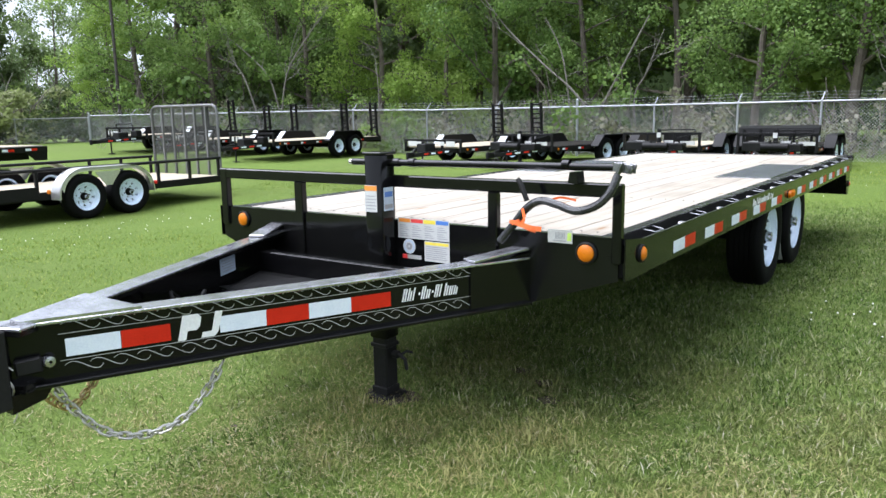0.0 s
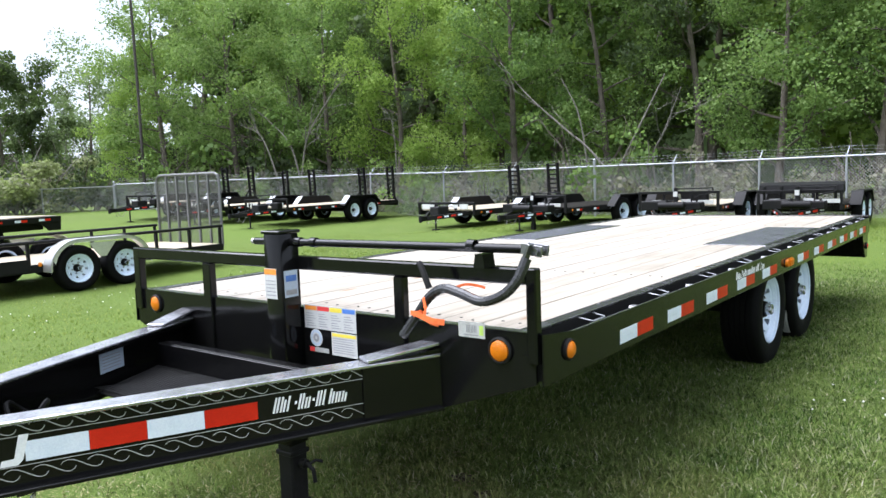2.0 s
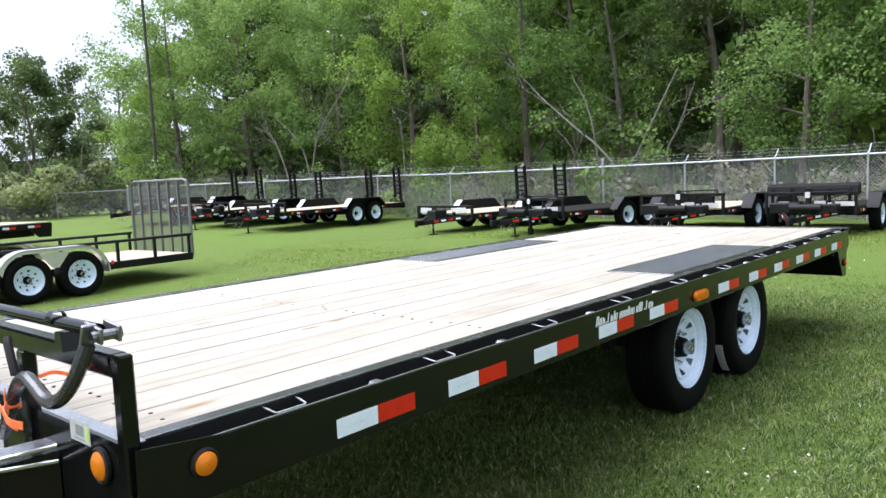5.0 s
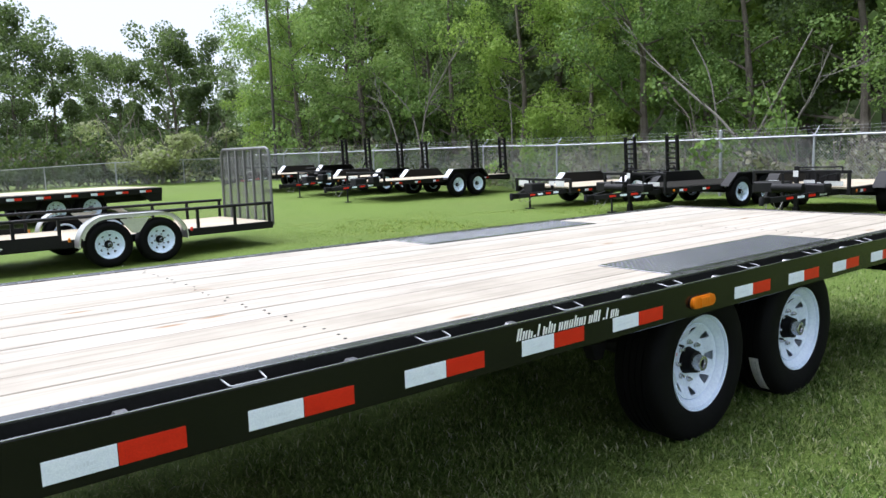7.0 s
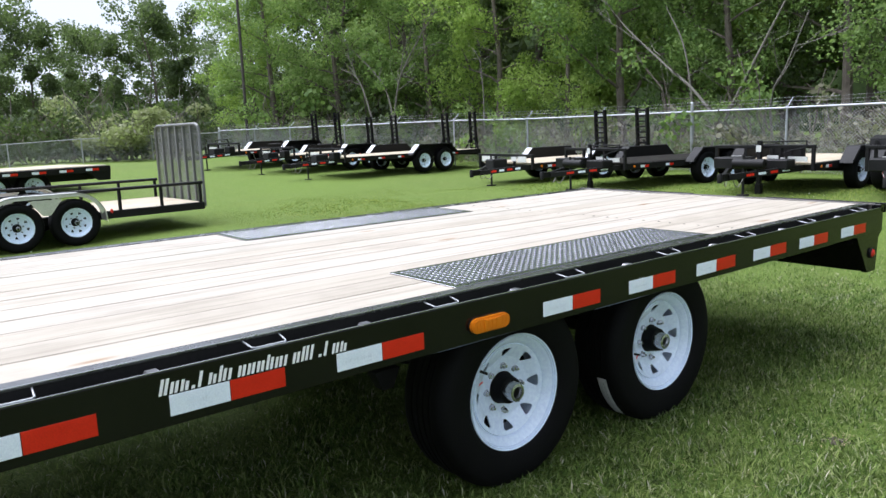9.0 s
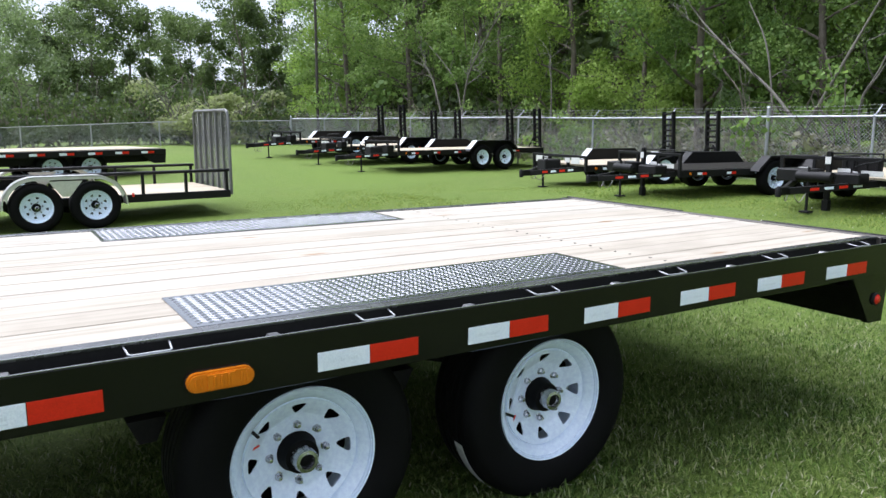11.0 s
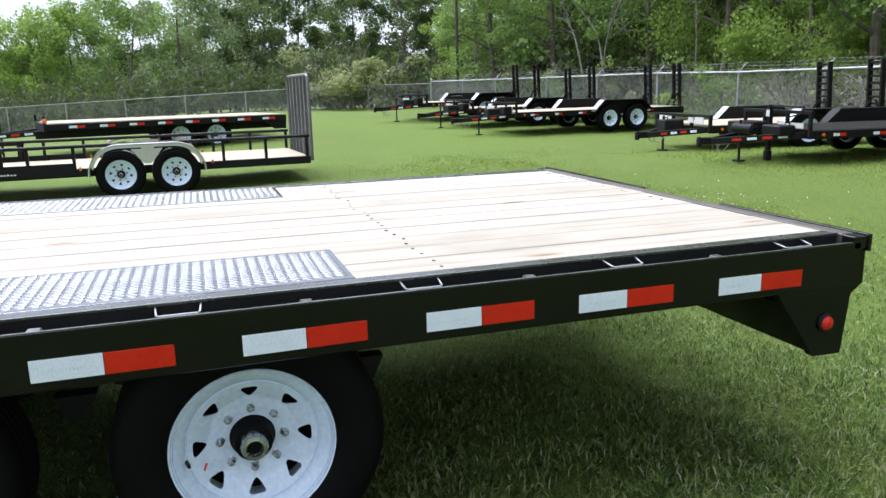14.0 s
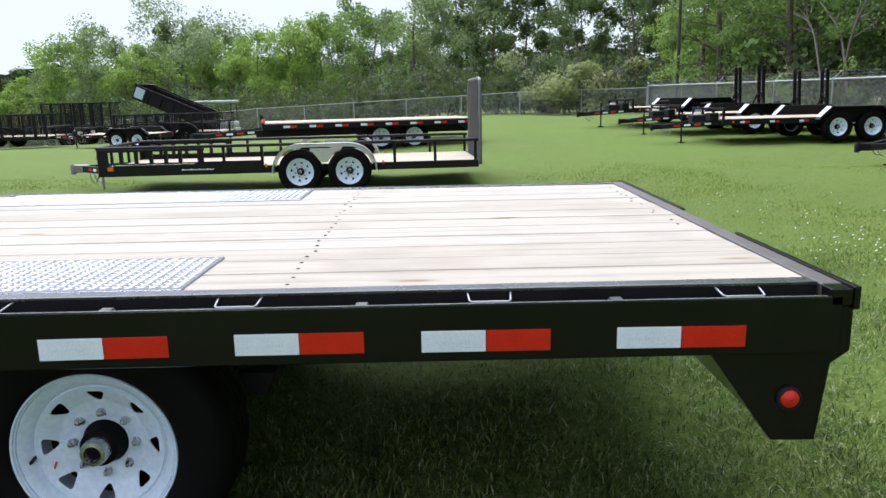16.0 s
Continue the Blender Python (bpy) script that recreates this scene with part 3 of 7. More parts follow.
def rear_end():
    bm = bmesh.new()
    box(bm, -1.17, 1.17, 6.459, 6.514, DECK_Z - 0.04, DECK_Z + 0.004, 0.003)
    part("rear_sill", bm, dusty_paint, deckover, "dusty black sill across the deck's end")
    bm = bmesh.new()
    box(bm, -1.215, 1.215, 6.462, 6.50, 0.69, DECK_Z - 0.041, 0.004)
    for s in (1, -1):
        box(bm, *sorted((s * 1.1705, s * 1.225)), 6.459, 6.514, DECK_Z - 0.0405, DECK_Z + 0.003, 0.003)
    part("rear_beam", bm, black_paint, deckover)
    for x0, x1 in ((-1.23, -0.12), (0.46, 1.23)):
        bm = bmesh.new()
        box(bm, x0, x1, 6.5145, 6.53, DECK_Z - 0.05, DECK_Z + 0.009, 0.002)
        part("ramp_lip", bm, black_paint, deckover)
    for s in (1, -1):
        bm = bmesh.new()
        prism(bm, [(6.165, 0.6965), (6.335, 0.457), (6.45, 0.455), (6.475, 0.665), (6.522, 0.70), (6.522, 0.81), (6.47, 0.835), (6.165, 0.826)], 0, s * (SIDE_X - 0.045), s * (SIDE_X - 0.0115))
        prism(bm, [(6.355, 0.457), (6.45, 0.455), (6.47, 0.66), (6.49, 0.69), (6.34, 0.69), (6.23, 0.64)], 0, s * 0.55, s * (SIDE_X - 0.046))
        part("tail_bracket", bm, black_paint, deckover)
        bm = bmesh.new()
        lathe(bm, [(0, 0.036), (0.012, 0.036), (0.014, 0.03), (0.008, 0.028)], 20, 0, (0, 0, 0))
        ring = part("lamp_rim", bm, black_flat, deckover)
        ring.matrix_basis = pose(s * (SIDE_X - 0.011), 6.374, 0.574, 0, 0, 0 if s > 0 else 180) @ Matrix.Scale(0.88, 4)
        bm = bmesh.new()
        lathe(bm, [(0.006, 0.029), (0.014, 0.027), (0.021, 0.018), (0.023, 0.002)], 20)
        l = part("marker_lamp", bm, red_lens, deckover, "round red marker lamp")
        l.matrix_basis = ring.matrix_basis.copy()
    bm = bmesh.new()
    box(bm, -0.55, 0.55, 6.30, 6.375, 0.47, 0.64, 0.004)
    part("light_bar", bm, black_paint, deckover)


def underframe():
    for x in (-0.8, 0.8):
        bm = bmesh.new()
        for z0, z1 in ((0.575, 0.587), (0.708, 0.72)):
            box(bm, x - 0.05, x + 0.05, 0.06, 6.3, z0, z1, 0.002)
        box(bm, x - 0.005, x + 0.005, 0.06, 6.3, 0.5875, 0.7075)
        part("frame_beam", bm, black_paint, deckover)
    cross = None
    for k in range(10):
        y = 0.1 + 0.64 * k
        if cross is None:
            bm = bmesh.new()
            prism(bm, [(-1.1, 0.0), (-0.85, -0.09), (0.85, -0.09), (1.1, 0.0), (1.1, 0.09), (-1.1, 0.09)], 1, -0.02, 0.02)
            cross = part("crossmember", bm, black_paint, deckover)
            cross.matrix_basis = pose(0, y, 0.732)
        else:
            share("crossmember", cross, deckover, pose(0, y, 0.732))
    for y in (3.49, 4.474):
        bm = bmesh.new()
        tube(bm, [(-0.86, y, HUB_Z), (0.86, y, HUB_Z)], 0.045, 12)
        part("axle", bm, black_flat, deckover)
        for x in (-0.72, 0.72):
            bm = bmesh.new()
            for j, half in enumerate((0.38, 0.3, 0.22, 0.14)):
                pts = [(x, y + half * t, HUB_Z + 0.075 - 0.011 * j + 0.07 * t * t) for t in (-1, -0.5, 0, 0.5, 1)]
                for p, q in zip(pts, pts[1:]):
                    beam(bm, p, q, 0.06, 0.009, 0)
            box(bm, x - 0.04, x + 0.04, y - 0.06, y + 0.06, HUB_Z + 0.03, HUB_Z + 0.1, 0.004)
            part("leaf_spring", bm, black_flat, deckover)
    for x in (-0.72, 0.72):
        for y in (3.08, 3.98, 4.88):
            bm = bmesh.new()
            prism(bm, [(y - 0.06, 0.498), (y + 0.06, 0.498), (y + 0.025, 0.42), (y - 0.025, 0.42)], 0, x - 0.03, x + 0.03)
            part("spring_hanger", bm, black_flat, deckover)


def rim_disc(bm, holes, hole_r, hole_size, r_out, r_in, dish, thick=0.006):
    """A pierced wheel disc, its face at +x."""
    def at(r, t):
        return (dish(r), r * math.cos(t), r * math.sin(t))
    edges = []
    loops = []

    def loop(pts):
        vs = [bm.verts.new(p) for p in pts]
        es = [bm.edges.new((vs[i], vs[(i + 1) % len(vs)])) for i in range(len(vs))]
        edges.extend(es)
        loops.append(es)
    N = 64
    loop([at(r_out, 2 * math.pi * k / N) for k in range(N)])
    loop([at(r_in, 2 * math.pi * k / 40) for k in range(40)])
    for h in range(holes):
        t0 = 2 * math.pi * (h + 0.5) / holes
        pts = []
        tri = [(hole_r + hole_size * 0.62, -hole_size * 0.95), (hole_r + hole_size * 0.62, hole_size * 0.95), (hole_r - hole_size * 0.78, 0.0)]
        for i in range(3):
            p0, p1, p2 = tri[i - 1], tri[i], tri[(i + 1) % 3]
            for k in range(5):
                f = k / 4
                a = (p1[0] + (p0[0] - p1[0]) * 0.34, p1[1] + (p0[1] - p1[1]) * 0.34)
                b = (p1[0] + (p2[0] - p1[0]) * 0.34, p1[1] + (p2[1] - p1[1]) * 0.34)
                x = (1 - f) ** 2 * a[0] + 2 * f * (1 - f) * p1[0] + f * f * b[0]
                y = (1 - f) ** 2 * a[1] + 2 * f * (1 - f) * p1[1] + f * f * b[1]
                pts.append((x, y))
        loop([at(math.hypot(*p), t0 + math.atan2(p[1], p[0])) for p in pts])
    bmesh.ops.triangle_fill(bm, use_beauty=True, use_dissolve=False, edges=edges)
    for es in loops[2:]:
        r = bmesh.ops.extrude_edge_only(bm, edges=es)
        bmesh.ops.translate(bm, vec=(-thick, 0, 0), verts=[v for v in r["geom"] if isinstance(v, bmesh.types.BMVert)])


paper_worn = surface("paper_worn", (0.42, 0.42, 0.4), (0.56, 0.56, 0.53), (0.6, 0.8), fine=60, coarse=9, relief=0.0)


def make_wheel(parent, tyre_r, width, rim_r, lugs, holes, cap_r, detail=True, paint=None):
    """A wheel with its outer face at x = 0 turned to +x: rim > tyre, hub, cap, nuts."""
    R = rim_r
    bm = bmesh.new()
    dish = lambda r: -0.08 + 0.044 * smooth((r - 0.46 * R) / (0.34 * R))
    rim_disc(bm, holes, 0.635 * R, 0.14 * R, 0.79 * R, 0.285 * R, dish)
    lathe(bm, [(dish(0.79 * R), 0.79 * R), (-0.041, 0.796 * R), (-0.042, 0.806 * R), (-0.036, 0.815 * R), (-0.026, 0.86 * R), (-0.013, 0.91 * R), (-0.009, 0.94 * R), (-0.0105, 0.947 * R), (-0.004, 0.953 * R), (-0.002, 0.965 * R), (-0.0045, 0.972 * R), (0.002, 0.978 * R), (0.004, R), (-0.004, 1.012 * R), (-0.016, R * 0.99)], 64)
    lathe(bm, [(-0.05, 0.83 * R), (-0.19, 0.83 * R), (-0.2, 0.98 * R)], 48)
    bmesh.ops.remove_doubles(bm, verts=bm.verts, dist=0.0004)
    wheel = part("wheel", bm, paint or skylit_white_rim, parent, "black steel wheel" if paint else "white painted spoked steel wheel with sky blue in its colour", angle=30)
    T, w = tyre_r, width
    bm = bmesh.new()
    prof = [(-0.012, R * 0.97), (0.004, R * 1.03), (0.013, R * 1.1), (0.018, (R + T) / 2), (0.015, T * 0.9), (0.006, T * 0.945), (-0.004, T * 0.965), (-0.016, T * 0.988), (-0.03, T)]
    if detail:
        for k in range(1, 5):
            x = -0.03 - (w - 0.06) * k / 5
            prof += [(x + 0.006, T), (x + 0.004, T - 0.008), (x - 0.004, T - 0.008), (x - 0.006, T)]
    prof += [(-w + 0.03, T), (-w + 0.012, T * 0.985), (-w - 0.004, T * 0.94), (-w - 0.012, (R + T) / 2), (-w, R * 1.05), (-w + 0.012, R * 0.97)]
    lathe(bm, prof, 72 if detail else 36)
    tyre = part("tyre", bm, rubber, wheel, "black rubber tyre", angle=40)
    bm = bmesh.new()
    lathe(bm, [(-0.125, 0.8 * R), (-0.126, 0.02)], 32)
    lathe(bm, [(-0.1, 0.28 * R), (-0.062, 0.262 * R), (-0.045, 0.24 * R), (-0.03, 0.232 * R), (-0.028, 0.02)], 32)
    part("hub", bm, rubber, wheel)
    bm = bmesh.new()
    lathe(bm, [(-0.03, cap_r), (0.004, cap_r * 0.97), (0.011, cap_r * 0.9), (0.013, cap_r * 0.62), (0.004, cap_r * 0.58), (0.0, cap_r * 0.5)], 28)
    cap = part("hub_cap", bm, steel, wheel, "bright steel hub cap")
    bm = bmesh.new()
    lathe(bm, [(0.0, cap_r * 0.56), (0.002, cap_r * 0.5), (0.004, cap_r * 0.3), (0.0045, 0.002)], 20)
    part("plug", bm, rubber, cap, "black disc in the hub cap's opening")
    nut = None
    for k in range(lugs):
        t = 2 * math.pi * (k + 0.5) / lugs 
        m = Matrix.Translation((-0.081, 0.4 * R * math.cos(t), 0.4 * R * math.sin(t)))
        if nut is None:
            bm = bmesh.new()
            lathe(bm, [(0, 0.0165), (0.004, 0.0165), (0.005, 0.0125), (0.018, 0.0125), (0.022, 0.008), (0.03, 0.0065), (0.031, 0.001)], 6)
            nut = part("lug_nut", bm, steel, wheel, smooth=False)
            nut.matrix_basis = m
        else:
            share("lug_nut", nut, wheel, m)
    if detail:
        bm = bmesh.new()
        tube(bm, [(-0.04, -0.42 * R, 0.7 * R), (0.0, -0.4 * R, 0.67 * R)], 0.0055, 8)
        part("valve", bm, black_flat, wheel)
        bm = bmesh.new()
        box(bm, -0.05, -0.048, -0.55 * R, -0.41 * R, 0.44 * R, 0.465 * R, 0)
        part("sticker", bm, ink_red, wheel)
    return wheel


def wheels():
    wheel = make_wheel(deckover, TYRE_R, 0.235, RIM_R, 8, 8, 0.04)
    first = True
    for s in (1, -1):
        for y, turn in ((3.49, 22.5), (4.48, 67.5)):
            m = pose(s * 1.045, y, HUB_Z, 0, 0, 0 if s > 0 else 180) @ pose(0, 0, 0, turn, 0, 0)
            if first:
                wheel.matrix_basis = m
            else:
                copy_thing(wheel, m)
            first = False
    bm = bmesh.new()
    n = 6
    curl = lambda t, r: (4.474 + (TYRE_R + r) * math.cos(t), HUB_Z + (TYRE_R + r) * math.sin(t))
    for k in range(n):
        a0, a1 = radians(196 + 6 * k), radians(196 + 6 * (k + 1))
        q = [(x, *curl(t, 0.002)) for t, x in ((a0, 0.957), (a0, 1.008), (a1, 1.008), (a1, 0.957))]
        bm.faces.new([bm.verts.new(p) for p in q])
    r = bmesh.ops.extrude_face_region(bm, geom=bm.faces[:])
    bmesh.ops.translate(bm, vec=(0, -0.001, 0), verts=[v for v in r["geom"] if isinstance(v, bmesh.types.BMVert)])
    label = part("tyre_label", bm, paper_worn, deckover, "white paper label stuck to the tread")
    bm = bmesh.new()
    for x0, w in ((0.964, 0.006), (0.976, 0.004), (0.986, 0.008)):
        for k in range(2 * n - 2):
            a0, a1 = radians(199 + 3 * k), radians(199 + 3 * k + (3.0 if w < 0.007 else 2.2))
            bm.faces.new([bm.verts.new((x, *curl(t, 0.0042))) for t, x in ((a0, x0), (a0, x0 + w), (a1, x0 + w), (a1, x0))])
    part("print", bm, ink_grey, label, "grey printed lines")


def round_lamp(x, y, z, turn, r):
    bm = bmesh.new()
    lathe(bm, [(0, r * 1.28), (0.008, r * 1.28), (0.012, r * 1.12), (0.006, r)], 28)
    ring = part("lamp_rim", bm, black_flat, deckover)
    ring.matrix_basis = pose(x, y, z, 0, 0, turn)
    bm = bmesh.new()
    lathe(bm, [(0.004, r * 1.02), (0.012, r * 0.98), (0.019, r * 0.7), (0.022, r * 0.3), (0.0225, 0.001)], 28)
    l = part("marker_lamp", bm, amber, deckover, "round amber marker lamp")
    l.matrix_basis = ring.matrix_basis.copy()


def stadium(reach, r):
    """An oblong with round ends."""
    return [(s * reach + r * math.cos(a), r * math.sin(a)) for s, a0 in ((1, -90), (-1, 90)) for a in (radians(a0 + 18 * k) for k in range(11))]


def lamps():
    round_lamp(1.066, -0.003, 0.804, -90, 0.036)
    round_lamp(-1.024, -0.003, 0.806, -90, 0.036)
    for s in (1, -1):
        round_lamp(s * (SIDE_X + 0.006), 0.166, 0.792, 0 if s > 0 else 180, 0.03)
        bm = bmesh.new()
        prism(bm, stadium(0.062, 0.026), 0, 0.0042, 0.018)
        prism(bm, stadium(0.061, 0.0215), 0, 0.0182, 0.022)
        prism(bm, [(-0.036, -0.019), (0.036, -0.019), (0.036, 0.019), (-0.036, 0.019)], 0, 0.0222, 0.027)
        for y in (-0.066, -0.052, 0.052, 0.066):
            box(bm, 0.0222, 0.0245, y - 0.003, y + 0.003, -0.014, 0.014, 0.0015)
        for y in (-0.018, 0.0, 0.018):
            box(bm, 0.0272, 0.0295, y - 0.004, y + 0.004, -0.016, 0.016, 0.0015)
        l = part("turn_lamp", bm, amber, deckover, "oblong amber turn lamp")
        l.matrix_basis = pose(s * SIDE_X, 3.19, 0.758, 0, 0, 0 if s > 0 else 180)
        bm = bmesh.new()
        prism(bm, stadium(0.062, 0.029), 0, 0.0005, 0.004)
        part("gasket", bm, black_flat, l, "black rubber gasket")


def headboard():
    bm = bmesh.new()
    prism(bm, [(-1.2, 0.7), (-0.8, 0.56), (0.8, 0.56), (1.2, 0.7), (1.2, 0.872), (-1.2, 0.872)], 1, 0.0, 0.012)
    part("front_plate", bm, black_paint, deckover)
    bm = bmesh.new()
    box(bm, -1.17, 1.17, 0.0125, 0.058, 0.862, 0.87, 0.002)
    part("front_angle", bm, bright_edge, deckover)
    bm = bmesh.new()
    box(bm, -1.1445, 1.1745, -0.016, 0.03, 1.033, 1.088, 0.006)
    part("top_rail", bm, black_paint, deckover)
    for x0, x1, z0, z1 in ((-1.2, -1.145, 0.77, 1.088), (1.175, 1.214, 0.77, 1.088), (-0.6, -0.54, 0.60, 1.0325), (0.6, 0.648, 0.60, 1.0325)):
        bm = bmesh.new()
        box(bm, x0, x1, -0.014, 0.024, z0, z1, 0.005)
        part("upright", bm, black_paint, deckover)
    # the jack and its crank
    bm = bmesh.new()
    box(bm, -0.023, 0.081, -0.107, -0.002, 0.3, 1.19, 0.012, seg=2)
    box(bm, -0.029, 0.087, -0.113, 0.004, 1.186, 1.2, 0.004)
    part("jack_tube", bm, black_paint, deckover)
    bm = bmesh.new()
    box(bm, -0.015, 0.073, -0.099, -0.01, 0.05, 0.36, 0.008)
    box(bm, -0.021, 0.079, -0.105, -0.004, 0.255, 0.275, 0.003)
    part("jack_leg", bm, black_flat, deckover)
    bm = bmesh.new()
    box(bm, -0.045, 0.103, -0.13, 0.021, -0.02, 0.014, 0.005)
    box(bm, -0.02, 0.078, -0.104, -0.005, 0.0145, 0.055, 0.004)
    part("jack_foot", bm, black_flat, deckover)
    bm = bmesh.new()
    tube(bm, [(0.05, -0.055, 0.22), (0.125, -0.055, 0.222), (0.155, -0.055, 0.205), (0.163, -0.055, 0.155)], 0.009, 8)
    lathe(bm, [(0.06, 0.02), (0.088, 0.02), (0.09, 0.012)], 14, 0, (0.025, -0.055, 0.222))
    tube(bm, [(0.125, -0.055, 0.222), (0.145, -0.03, 0.238), (0.165, -0.01, 0.23)], 0.007, 8)
    part("jack_pin", bm, black_flat, deckover)
    sy, sz = -0.05, 1.15
    bm = bmesh.new()
    tube(bm, [(-0.14, sy, sz), (1.215, sy, sz + 0.005)], 0.0155, 12)
    for x in (0.12, 0.21, 0.98):
        lathe(bm, [(x, 0.02), (x + 0.03, 0.02)], 12, 0, (0, sy, sz + 0.012 * x))
    part("crank_shaft", bm, black_paint, deckover)
    bm = bmesh.new()
    tube(bm, [(-0.16, sy, sz), (-0.135, sy, sz)], 0.012, 10)
    part("shaft_end", bm, zinc, deckover)
    bm = bmesh.new()
    prism(bm, [(1.008, 1.0885), (1.052, 1.0885), (1.046, 1.134), (1.016, 1.134)], 1, -0.065, 0.0)
    part("shaft_support", bm, black_paint, deckover)
    bm = bmesh.new()
    for dy in (-0.02, 0.02):
        beam(bm, (1.2, sy + dy, 1.16), (1.275, sy + dy, 1.15), 0.008, 0.035, 0.002)
    beam(bm, (1.24, sy - 0.03, 1.175), (1.21, sy - 0.03, 1.105), 0.03, 0.012, 0.002)
    lathe(bm, [(sy - 0.035, 0.012), (sy + 0.03, 0.012)], 10, 1, (1.255, 0, 1.15))
    part("crank_joint", bm, steel_black, deckover, "worn dark steel crank joint")
    bm = bmesh.new()
    pts = curve_points([(1.225, sy - 0.03, 1.13), (1.2, sy - 0.05, 1.062), (1.15, sy - 0.06, 1.012), (1.068, sy - 0.06, 0.987), (0.98, sy - 0.055, 1.008), (0.908, sy - 0.05, 1.018), (0.845, sy - 0.05, 0.985), (0.782, sy - 0.05, 0.912), (0.718, sy - 0.05, 0.838)], 6)
    tube(bm, pts, 0.0165, 10)
    part("crank_handle", bm, handle_paint, deckover)
    bm = bmesh.new()
    tube(bm, [(0.845, sy - 0.05, 1.015), (0.815, sy - 0.05, 1.085), (0.8, sy - 0.045, 1.1)], 0.011, 8)
    part("crank_stub", bm, black_flat, deckover)
    bm = bmesh.new()
    rng = random.Random(4)
    ring = [(0.798 + 0.021 * math.cos(t), sy - 0.05 + 0.021 * math.sin(t), 0.925 + 0.01 * math.cos(t)) for t in (2 * math.pi * k / 12 for k in range(13))]
    for p, q in zip(ring, ring[1:]):
        beam(bm, p, q, 0.003, 0.013, 0)
    for w, ends in ((0.016, [(0.775, sy - 0.07, 0.928), (0.82, sy - 0.078, 0.925), (0.87, sy - 0.08, 0.905), (0.9, sy - 0.075, 0.898)]), (0.02, [(0.8, sy - 0.07, 0.925), (0.845, sy - 0.082, 0.918), (0.885, sy - 0.084, 0.91), (0.922, sy - 0.07, 0.906)]), (0.017, [(0.835, sy - 0.07, 0.925), (0.85, sy - 0.08, 0.95), (0.838, sy - 0.075, 0.985)])):
        c = curve_points(ends, 4)
        for p, q in zip(c, c[1:]):
            beam(bm, p, q, 0.0022, w, 0)
    part("ribbon", bm, ribbon, deckover, "orange plastic ribbon tied to the crank")
    bm = bmesh.new()
    c = curve_points([(0.94, sy - 0.03, 1.02), (0.97, sy - 0.01, 1.03), (1.0, sy + 0.01, 1.026), (1.03, sy + 0.02, 1.018)], 4)
    for p, q in zip(c, c[1:]):
        beam(bm, p, q, 0.0022, 0.009, 0)
    part("ribbon_end", bm, ribbon, deckover)


def sticker(name, x0, x1, z0, z1, y, material, label, bits=()):
    bm = bmesh.new()
    box(bm, x0, x1, y - 0.0012, y - 0.0002, z0, z1, 0)
    ob = part(name, bm, material, deckover, label)
    for mat_, fx0, fx1, fz0, fz1 in bits:
        bm = bmesh.new()
        w, h = x1 - x0, z1 - z0
        box(bm, x0 + fx0 * w, x0 + fx1 * w, y - 0.002, y - 0.0013, z0 + fz0 * h, z0 + fz1 * h, 0)
        part("print", bm, mat_, ob)
    return ob


